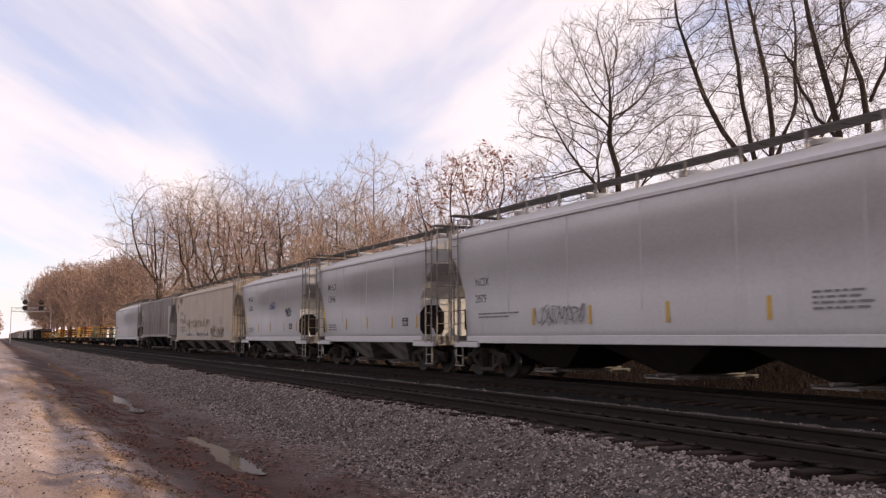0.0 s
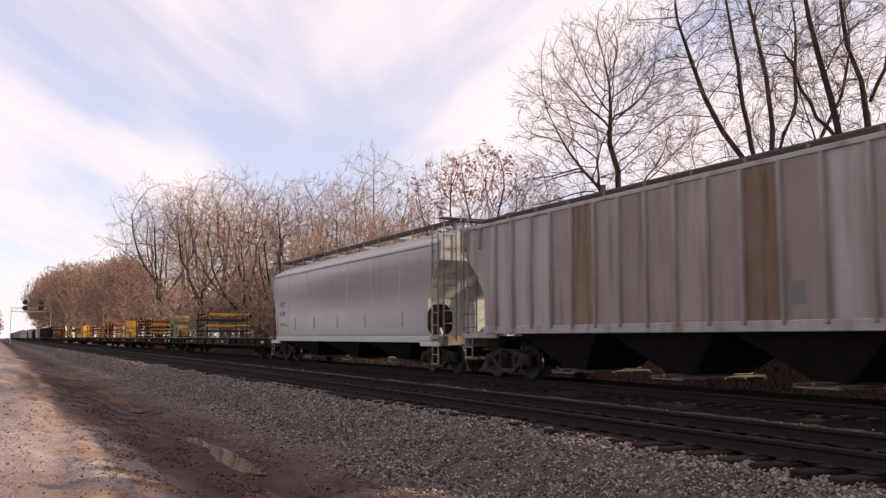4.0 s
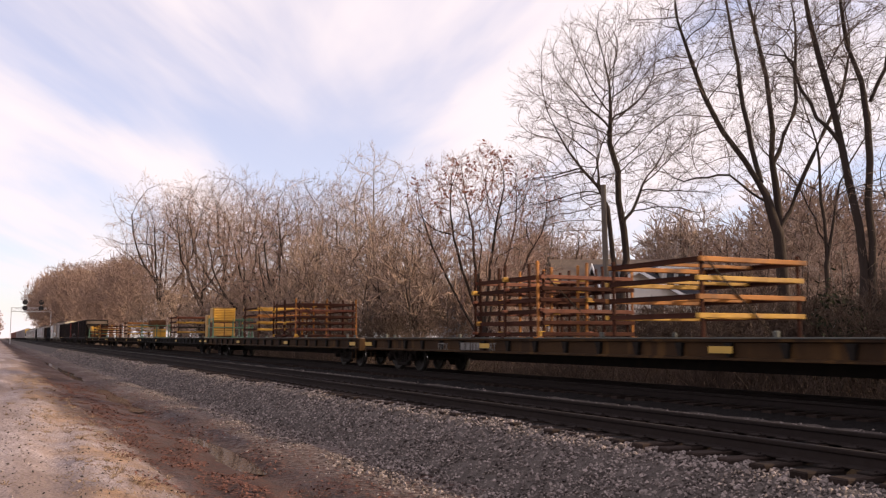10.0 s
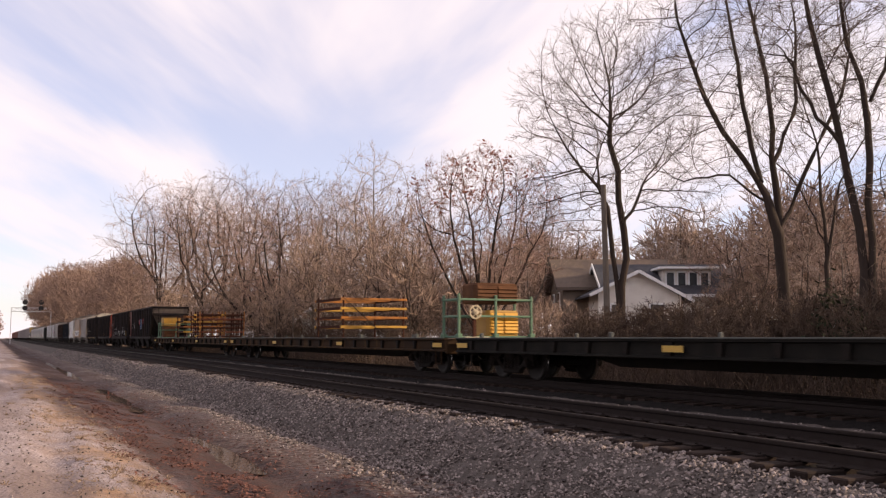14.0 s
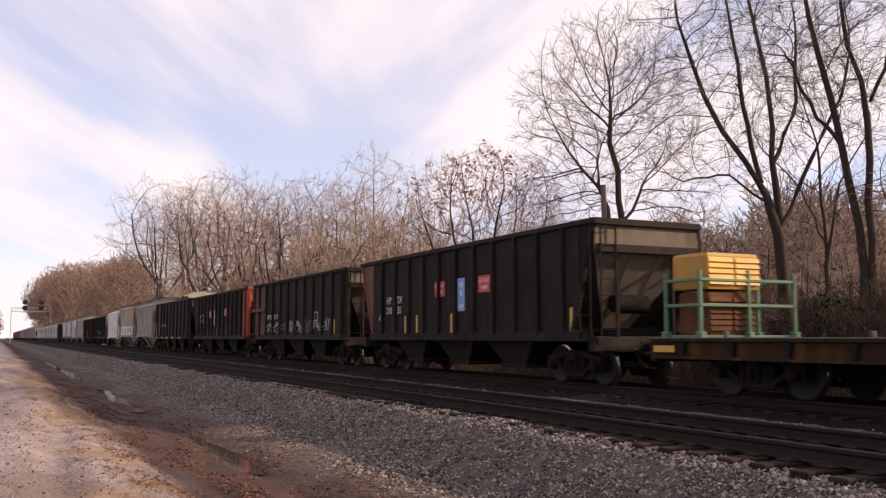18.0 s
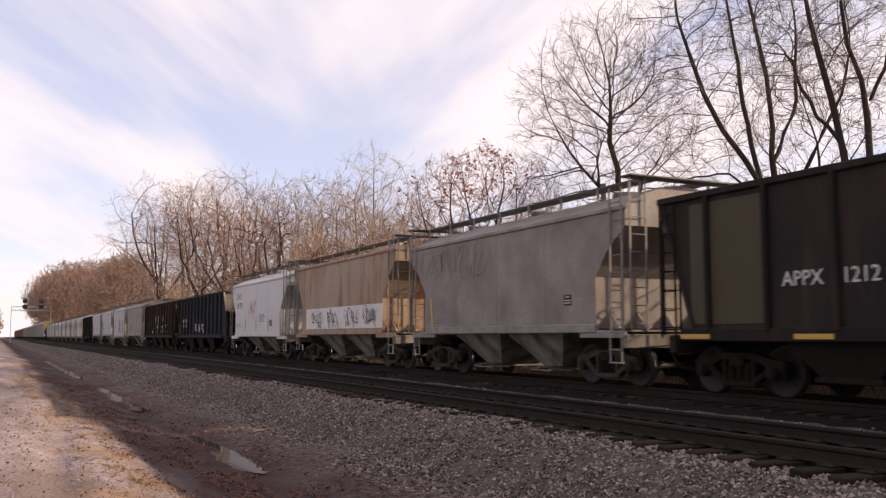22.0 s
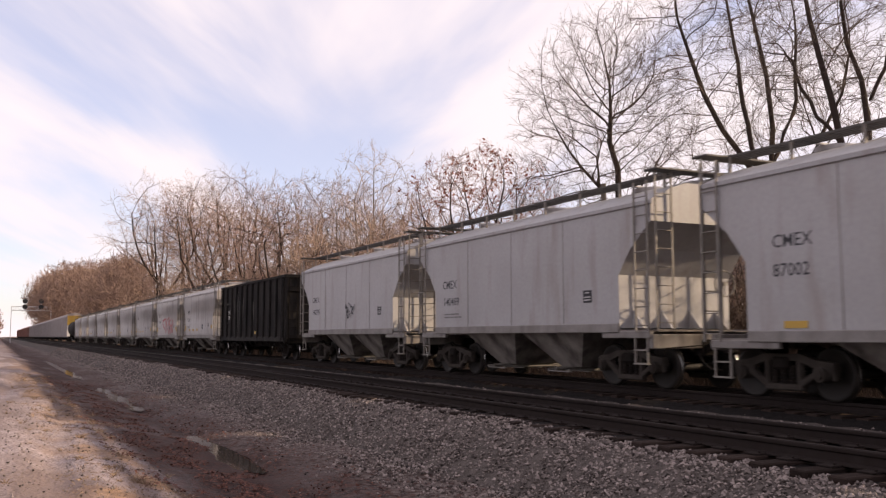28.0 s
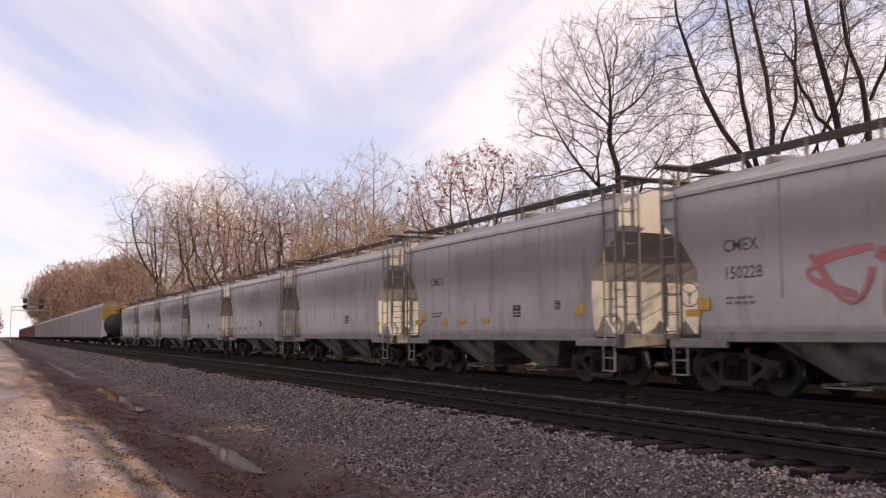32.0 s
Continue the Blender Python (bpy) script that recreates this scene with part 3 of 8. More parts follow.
def build_ballast():
    prof = [(5.55, -1.05), (5.85, -0.84), (6.35, -0.52), (6.85, -0.27), (7.15, -0.215), (9.6, -0.215), (10.1, -0.26), (10.9, -0.36), (11.7, -0.28), (12.1, -0.215), (15.0, -0.215), (15.5, -0.4), (16.4, -0.95)]
    xs = [-900, -500, -300, -200, -150, -110, -80] + [-60 + 0.25 * i for i in range(260)] + [6, 10, 30, 100, 400, 900]
    ys = []
    for (a, _), (b, _) in zip(prof, prof[1:]):
        k = max(1, int((b - a) / 0.2))
        ys += [a + (b - a) * i / k for i in range(k)]
    ys.append(prof[-1][0])
    py, pz = zip(*prof)
    vs = []
    for x in xs:
        for y in ys:
            z = float(np.interp(y, py, pz))
            vs.append((x, y, z + 0.035 * noise.noise(Vector((x * 2.5, y * 2.5, 1.0))) + 0.05 * noise.noise(Vector((x * 0.6, y * 0.6, 5.0)))))
    n = len(ys)
    q = np.array([(i * n + j, (i + 1) * n + j, (i + 1) * n + j + 1, i * n + j + 1) for i in range(len(xs) - 1) for j in range(n - 1)])
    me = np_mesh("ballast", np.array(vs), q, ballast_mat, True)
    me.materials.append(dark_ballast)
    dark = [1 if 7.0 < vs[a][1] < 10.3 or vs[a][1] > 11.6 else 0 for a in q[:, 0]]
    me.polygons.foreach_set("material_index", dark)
    solid("ballast_bed", me, None, "crushed grey stone ballast under two tracks", "ballast", "structure")


build_ballast()


def rail_geo(x0, x1):
    half = [(0.070, -0.172), (0.070, -0.160), (0.016, -0.140), (0.010, -0.060), (0.034, -0.040), (0.037, -0.012), (0.030, 0.0)]
    prof = [(-y, z) for y, z in half] + half[::-1]
    n = len(prof)
    g = Geo()
    g.add([(x, y, z) for x in (x0, x1) for y, z in prof], [(i, (i + 1) % n, n + (i + 1) % n, n + i) for i in range(n)] + [tuple(range(n)), tuple(range(2 * n - 1, n - 1, -1))])
    return g


def build_tracks():
    rng = random.Random(4)
    tie = Geo().box((0, 0, -0.09), (0.225, 2.6, 0.178), 0.015).mesh("tie", tie_wood)
    plate = Geo().box((0, 0, 0), (0.19, 0.36, 0.02), 0.004)
    for s in (-1, 1):
        plate.box((0.06, s * 0.10, 0.018), (0.025, 0.025, 0.03), 0.005)
    plate = plate.mesh("tie_plate", rail_rust)
    for y0, tag, first, last in ((NEAR, "near", -64.0, 6.0), (FAR, "far", 0, 0)):
        tr = thing("railway_track", "rusty steel rails spiked to weathered wooden ties" if tag == "near" else "steel rails on dark wooden ties under the train", "railway track", "main line tracks", "structure")
        tr.location = (0, y0, 0)
        for s in (-1, 1):
            r = part("rail", rail_geo(-900, 400), rail_rust, tr, "rusty steel rail with worn head", pose(0, s * GAUGE_HALF, 0))
            part("rail_head", Geo().box((-250, 0, 0.001), (1300, 0.05, 0.004)), rail_top, r, "worn running surface")
        rest = Geo()
        x = -260.0
        while x < 60:
            jx, jr = rng.uniform(-0.03, 0.03), rng.uniform(-1.2, 1.2)
            if tag == "near" and first < x < last:
                t = part("tie", tie, None, tr, "", pose(x + jx, rng.uniform(-0.05, 0.05), -0.178 + rng.uniform(-0.012, 0.006), 0, 0, jr))
                if x > -30:
                    for s in (-1, 1):
                        part("tie_plate", plate, None, t, "", pose(0, s * GAUGE_HALF, 0.012))
            else:
                rest.box((x + jx, 0, -0.267), (0.225, 2.6, 0.178))
            x += 0.495
        tagged(part("ties_beyond", rest, tie_wood, tr), kind="stuff")


build_tracks()


def build_stones():
    rs = np.random.RandomState(5)
    base = np.array([(1, 0, 0), (-1, 0, 0), (0, 1, 0), (0, -1, 0), (0, 0, 1), (0, 0, -1)], float)
    tri = np.array([(0, 2, 4), (2, 1, 4), (1, 3, 4), (3, 0, 4), (2, 0, 5), (1, 2, 5), (3, 1, 5), (0, 3, 5)])

    def scatter(n, x0, x1, y0, y1, zfun, smin, smax, name, label, power=1.0, xdens=1.6, ragged=0.0):
        x = x1 - (x1 - x0) * rs.rand(n) ** xdens
        y = y0 + (y1 - y0) * rs.rand(n) ** power
        if ragged:
            keep = np.array([1.0 - ragged + 0.45 * noise.noise(Vector((a * 0.5, b * 1.2, 7.0))) + 0.25 * noise.noise(Vector((a * 1.7, b * 2.5, 3.0))) for a, b in zip(x, y)])
            keep = rs.rand(n) * ragged * 2.2 < (y - y0) / (y1 - y0) + 0.6 * (keep - 1.0 + ragged)
            x, y = x[keep], y[keep]
            n = len(x)
        z = np.array([zfun(a, b) for a, b in zip(x, y)])
        s = smin + (smax - smin) * rs.rand(n) ** 2
        V = base[None] * (1 + 0.7 * (rs.rand(n, 6, 1) - 0.5)) + 0.28 * (rs.rand(n, 6, 3) - 0.5)
        ang = rs.rand(n) * 6.283
        tip = (rs.rand(n) - 0.5) * 1.6
        c, si = np.cos(ang), np.sin(ang)
        X = V[..., 0] * c[:, None] - V[..., 1] * si[:, None]
        Y = V[..., 0] * si[:, None] + V[..., 1] * c[:, None]
        Z = V[..., 2] * 0.75 + X * np.sin(tip)[:, None]
        P = np.stack([X, Y, Z], -1) * s[:, None, None] + np.stack([x, y, z + s * 0.25], -1)[:, None]
        T = (tri[None] + np.arange(n)[:, None, None] * 6).reshape(-1, 3)
        solid(name, np_mesh(name, P.reshape(-1, 3), T, stone_mat), None, label, "stones", "stuff")

    py = [5.4, 5.85, 6.35, 6.85, 7.15, 9.6]
    pz = [-0.92, -0.84, -0.52, -0.27, -0.215, -0.215]
    scatter(62000, -48, -3, 4.7, 7.25, lambda a, b: max(ground_z(a, b), float(np.interp(b, py, pz))) + 0.05 * noise.noise(Vector((a * 0.6, b * 0.6, 5.0))), 0.012, 0.036, "ballast_stones", "loose crushed grey ballast stones beside the track", ragged=0.30)
    scatter(9000, -120, -46, 5.3, 7.2, lambda a, b: float(np.interp(b, py, pz)) + 0.05 * noise.noise(Vector((a * 0.6, b * 0.6, 5.0))), 0.025, 0.055, "ballast_stones", "grey ballast stones farther along the track", 1.0, 1.2)
    scatter(3000, -40, -3, 9.7, 12.0, lambda a, b: -0.30, 0.02, 0.045, "ballast_stones", "grey ballast stones between the tracks")
    scatter(12000, -45, -3, 3.4, 6.0, ground_z, 0.008, 0.028, "lane_stones", "scattered grey stones on the muddy lane", 0.7, 1.6, 0.75)
    scatter(5000, -25, -2.5, -1.2, 2.2, ground_z, 0.006, 0.022, "lot_gravel", "fine loose gravel on the lot")


build_stones()
# ---------- rolling stock: shared pieces ----------
SPEED = 16.25
MOVERS = []      # (thing, x of its origin at 0 s)
WHEELS = []      # wheelsets that roll


def build_truck_meshes():
    top = [(-1.12, .50), (-1.12, .66), (-.75, .70), (-.4, .80), (.4, .80), (.75, .70), (1.12, .66), (1.12, .50), (.7, .56), (.38, .68), (-.38, .68), (-.7, .56)]
    fr = Geo()
    fr.prism(top, -0.08, 0.08)
    for s in (-1, 1):
        fr.span((s * 0.80, 0, 0.52), (s * 0.34, 0, 0.24), 0.15, 0.11, 0.02)
        fr.span((s * 0.36, 0, 0.24), (s * 0.36, 0, 0.72), 0.14, 0.10, 0.02)
        fr.box((s * 0.89, 0, 0.56), (0.36, 0.17, 0.12), 0.03)
        fr.span((s * 1.08, 0, 0.36), (s * 1.08, 0, 0.60), 0.12, 0.07, 0.015)
        fr.span((s * 0.70, 0, 0.38), (s * 0.70, 0, 0.60), 0.12, 0.07, 0.015)
    fr.box((0, 0, 0.22), (0.86, 0.16, 0.12), 0.03)
    sp = Geo()
    for x in (-0.2, 0, 0.2):
        for k in range(5):
            sp.cyl((x, 0, 0.285 + 0.065 * k), (x, 0, 0.325 + 0.065 * k), 0.085, 8)
        sp.cyl((x, 0, 0.28), (x, 0, 0.61), 0.06, 8)
    cap = Geo().cyl((0, -0.10, 0), (0, 0.12, 0), 0.125, 12).cyl((0, -0.13, 0), (0, -0.10, 0), 0.08, 10)
    bol = Geo().box((0, 0, 0.64), (0.36, 2.3, 0.22), 0.04).box((0, 0, 0.80), (0.5, 0.9, 0.12), 0.03)
    beam = Geo().box((0, 0, 0.40), (0.10, 1.7, 0.10), 0.02)
    for s in (-1, 1):
        beam.box((0.06, s * 0.75, 0.43), (0.10, 0.10, 0.32), 0.02)
    ws = Geo()
    for s in (-1, 1):
        prof = [(0.10, 0.06), (0.13, 0.05), (0.17, 0.01), (0.36, -0.02), (0.39, -0.05), (0.452, -0.06), (0.457, 0.0), (0.462, 0.035), (0.488, 0.05), (0.485, 0.075), (0.39, 0.075), (0.36, 0.02), (0.18, 0.05), (0.10, 0.10)]
        pts = [(r, s * (0.7525 - (y - 0.03))) for r, y in prof]
        ws.lathe(pts, 28)
        for k in range(3):
            a = 2.094 * k
            ws.cyl((0.06 * math.cos(a), s * 1.14, 0.06 * math.sin(a)), (0.06 * math.cos(a), s * 1.165, 0.06 * math.sin(a)), 0.02, 6)
    ws.cyl((0, -1.12, 0), (0, 1.12, 0), 0.08, 10)
    wm = ws.mesh("wheelset", wheel_steel)
    wm.materials.append(tread_steel)
    idx = []
    for p in wm.polygons:
        c = p.center
        r = math.hypot(c.x, c.z)
        idx.append(1 if 0.4525 < r < 0.4605 else 0)
    wm.polygons.foreach_set("material_index", idx)
    return dict(dusty_frame=fr.mesh("side_frame", truck_dust), dusty_cap=cap.mesh("bearing", truck_dust), frame=fr.mesh("side_frame", truck_steel), springs=sp.mesh("spring_nest", truck_steel), cap=cap.mesh("bearing", truck_steel),
                bolster=bol.mesh("bolster", dark_steel), beam=beam.mesh("brake_beam", dark_steel), wheelset=wm)


TM = build_truck_meshes()


def add_truck(car, x, dusty=""):
    tr = part("truck", TM["bolster"], None, car, "grimy four-wheel cast steel truck", pose(x, 0, 0))
    for s in (-1, 1):
        part("side_frame", TM[dusty + "frame"], None, tr, "", pose(0, s * 1.0, 0))
        part("spring_nest", TM["springs"], None, tr, "", pose(0, s * 1.0, 0))
        for e in (-1, 1):
            part("bearing", TM[dusty + "cap"], None, tr, "", pose(e * 0.89, s * 1.07, 0.457, 0, 0, 0 if s < 0 else 180))
    for e in (-1, 1):
        w = part("wheelset", TM["wheelset"], None, tr, "", pose(e * 0.89, 0, 0.457))
        WHEELS.append((w, e * 0.89))
        part("brake_beam", TM["beam"], None, tr, "", pose(e * 0.40, 0, 0, 0, 0, 0 if e > 0 else 180))
    return tr


def coupler_meshes():
    c = Geo().box((0.25, 0, 0.87), (0.6, 0.13, 0.15), 0.02).box((0.62, 0.02, 0.87), (0.24, 0.30, 0.28), 0.05).box((0.74, -0.10, 0.87), (0.14, 0.10, 0.26), 0.03)
    c.box((-0.1, 0, 0.87), (0.3, 0.42, 0.36), 0.03)
    hose = Geo().rod([(0.1, -0.35, 0.75), (0.25, -0.36, 0.55), (0.4, -0.3, 0.42), (0.58, -0.2, 0.42)], 0.025, 6)
    lever = Geo().rod([(0.12, -1.3, 0.72), (0.12, -1.25, 0.86), (0.12, -0.2, 0.92), (0.4, -0.05, 1.0)], 0.014, 5)
    return c.mesh("coupler", truck_steel), hose.mesh("air_hose", dark_steel), lever.mesh("cut_lever", truck_steel)


CM = coupler_meshes()


def add_couplers(car, half):
    """Couplers whose pulling faces lie at +-half."""
    for s in (-1, 1):
        at = pose(s * (half - 0.72), 0, 0, 0, 0, 0 if s > 0 else 180)
        c = part("coupler", CM[0], None, car, "", at)
        part("air_hose", CM[1], None, c)
        part("cut_lever", CM[2], None, c)


_ladders = {}


def ladder(car, x, y, z0, z1, along, material, width=0.42):
    """Ladder on a side (along x) or on an end (along y)."""
    key = (round(z1 - z0, 2), along, material.name)
    if key not in _ladders:
        g = Geo()
        for s in (-1, 1):
            p = (s * width / 2, 0) if along == "x" else (0, s * width / 2)
            g.box((p[0], p[1], (z1 - z0) / 2), (0.038, 0.03, z1 - z0) if along == "x" else (0.03, 0.038, z1 - z0))
        z = 0.15
        while z < z1 - z0:
            a = (-width / 2, 0, z) if along == "x" else (0, -width / 2, z)
            b = (width / 2, 0, z) if along == "x" else (0, width / 2, z)
            g.cyl(a, b, 0.013, 6)
            z += 0.38
        _ladders[key] = g.mesh("ladder", material)
    return part("ladder", _ladders[key], None, car, "", pose(x, y, z0))


def lettering(car, words, x, z, y, size, material=None):
    part("lettering", text_mesh("lettering", words, size, material or letter_black), None, car, "stencilled " + ("white" if material is letter_white else "black") + " writing", side_pose(x, y, z))


def bars(car, x, z, y, w, h, rows, material, rng, label="small stencilled lines"):
    g = Geo()
    for i in range(rows):
        xx, zz = 0.0, -i * h * 1.8
        while xx < w * rng.uniform(0.75, 1.0):
            ww = rng.uniform(0.08, 0.28)
            g.box((xx + ww / 2, 0, zz), (ww, 0.004, h * 0.8))
            xx += ww + 0.05
    part("small_lettering", g, material, car, label, pose(x, y - 0.003, z))


def mark(car, name, x, z, y, w, h, material, label=""):
    p = part(name, Geo().box((0, 0, 0), (w, 0.008, h), 0.002), material, car, label, pose(x, y - 0.005, z))
    if material is letter_black:
        for dz in (0.3, -0.05, -0.28):
            part("panel_line", Geo().box((0, -0.006, dz * h), (w * (0.8 if dz < 0 else 0.45), 0.004, h * 0.09)), letter_white, p)


def placard(car, x, z, y, w, h, base, lines, words="", size=0.1):
    p = part("placard", Geo().box((0, 0, 0), (w, 0.008, h), 0.002), base, car, "", pose(x, y - 0.005, z))
    if words:
        for i, t in enumerate(words.split("|")):
            part("lettering", text_mesh("lettering", t, size, letter_white, "CENTER"), None, p, "white writing", pose(0, -0.006, h / 2 - size * (1.15 + i * 1.25), 90, 0, 0))
    else:
        g = Geo()
        for dx, dz, ww, hh in lines:
            g.box((dx * w, -0.006, dz * h), (ww * w, 0.004, hh * h))
        part("symbol", g, letter_white, p)


def spray(car, x, z, y, w, h, material, seed, letters=5, thick=0.045, label="spray-painted scrawl"):
    """Loose looping strokes in place of an unreadable tag."""
    rng = random.Random(seed)
    g = Geo()
    layer = 0
    cw = w / letters
    for k in range(letters):
        for run in range(2):
            cx, cz = cw * (k + rng.uniform(0.3, 0.7)), h * rng.uniform(0.35, 0.65)
            ax, az = cw * rng.uniform(0.35, 0.7), h * rng.uniform(0.3, 0.55)
            fx, fz = rng.choice((1.0, 1.0, 1.5, 2.0)), rng.choice((1.0, 1.5, 2.0, 0.5))
            px, pz, t0, t1 = rng.uniform(0, 6.28), rng.uniform(0, 6.28), rng.uniform(0, 1.5), rng.uniform(3.8, 6.3)
            n = 20
            pts = []
            for i in range(n + 1):
                t = t0 + (t1 - t0) * i / n
                pts.append((cx + ax * math.cos(fx * t + px) + 0.12 * cw * math.sin(t), 0, cz + az * math.sin(fz * t + pz)))
            for a, b in zip(pts, pts[1:]):
                layer += 1
                y0 = -0.0006 * (layer % 60)
                d = (Vector(b) - Vector(a)) * 0.08
                g.span((a[0] - d.x, y0, a[2] - d.z), (b[0] + d.x, y0, b[2] + d.z), 0.004, thick * (0.75 + 0.25 * math.sin(layer * 0.4)))
    tagged(part("graffiti", g, material, car, label, pose(x, y - 0.004 - 0.0015 * (seed % 5), z)), kind="stuff")


def blot(car, x, z, y, w, h, material, seed, label):
    """An irregular stain with ragged lower runs."""
    rng = random.Random(seed)
    pts = []
    for i in range(22):
        a = 2 * math.pi * i / 22
        r = 0.5 * (0.65 + 0.5 * rng.random())
        pts.append((w * r * math.cos(a), h * r * math.sin(a) * (1.6 if a > math.pi and rng.random() < 0.4 else 1.0)))
    part("stain", Geo().prism(pts, -0.002, 0.002), material, car, label, pose(x, y - 0.003, z))


def runs(car, x, z, y, w, h, material, seed, label):
    """Thin dried runs that trickle down a side."""
    rng = random.Random(seed)
    g = Geo()
    for j in range(12):
        x0, a = rng.uniform(-w, w) / 2, rng.uniform(0.012, 0.05)
        z0, ln = rng.uniform(0.2, 0.5) * h, rng.uniform(0.35, 0.95) * h
        y0 = -0.0007 * j
        bend = rng.uniform(-0.05, 0.05)
        g.prism([(x0 - a, z0), (x0 - a * 0.4, z0 + 0.12), (x0 + a, z0 - 0.03), (x0 + bend + a * 0.7, z0 - ln * 0.6), (x0 + bend, z0 - ln), (x0 + bend - a * 0.6, z0 - ln * 0.55)][::-1], y0 - 0.002, y0 + 0.002)
    tagged(part("stain", g, material, car, label, pose(x, y - 0.003, z)), kind="stuff")


def keyed(ob, x0):
    MOVERS.append((ob, x0))
    return ob


X_OFF = 5.85      # where a near corner with zero delay stands


def place(T):
    return X_OFF - SPEED * T


# ---------- covered hoppers ----------
_hop = {}


def hopper_body_mesh(L, z0, ze, zr, e_in, zt, zm, hw, bulge, material):
    if bulge:
        levels = [(z0, hw - 0.08), (z0 + 0.22, hw - 0.045), (z0 + 0.5, hw - 0.015), (z0 + 0.95, hw), (zm, hw), (zt, hw), (ze - 0.12, hw - 0.01), (ze, hw - 0.06)]
    else:
        levels = [(z0, hw - 0.01), (zm, hw), ((zm + zt) / 2, hw), (zt, hw), (ze, hw - 0.01)]
    if bulge:
        levels += [((zm + zt) / 2, hw)]
        levels.sort()

    def ex(z):
        if z >= zt:
            return L / 2
        if z <= zm:
            return L / 2 - e_in
        t = (zt - z) / (zt - zm)
        return L / 2 - e_in * (t ** 0.7)

    rows = [[(-ex(z), -y, z), (ex(z), -y, z), (ex(z), y, z), (-ex(z), y, z)] for z, y in levels]
    hr = levels[-1][1]
    for a in (0.35, 0.7, 0.9):
        y = hr * (1 - a)
        z = ze + (zr - ze) * math.sin(a * math.pi / 2)
        rows.append([(-L / 2, -y, z), (L / 2, -y, z), (L / 2, y, z), (-L / 2, y, z)])
    g = Geo()
    vs = [p for r in rows for p in r]
    fs = [(0, 1, 2, 3)[::-1]]
    for i in range(len(rows) - 1):
        for k in range(4):
            fs.append((i * 4 + k, i * 4 + (k + 1) % 4, i * 4 + 4 + (k + 1) % 4, i * 4 + 4 + k))
    o = 4 * (len(rows) - 1)
    fs.append((o, o + 1, o + 2, o + 3))
    g.add(vs, fs)
    if bulge:
        n = len(levels) - 1
        for i in range(n):
            g.smooth[1 + 4 * i] = g.smooth[3 + 4 * i] = True
    return g.mesh("body", material)


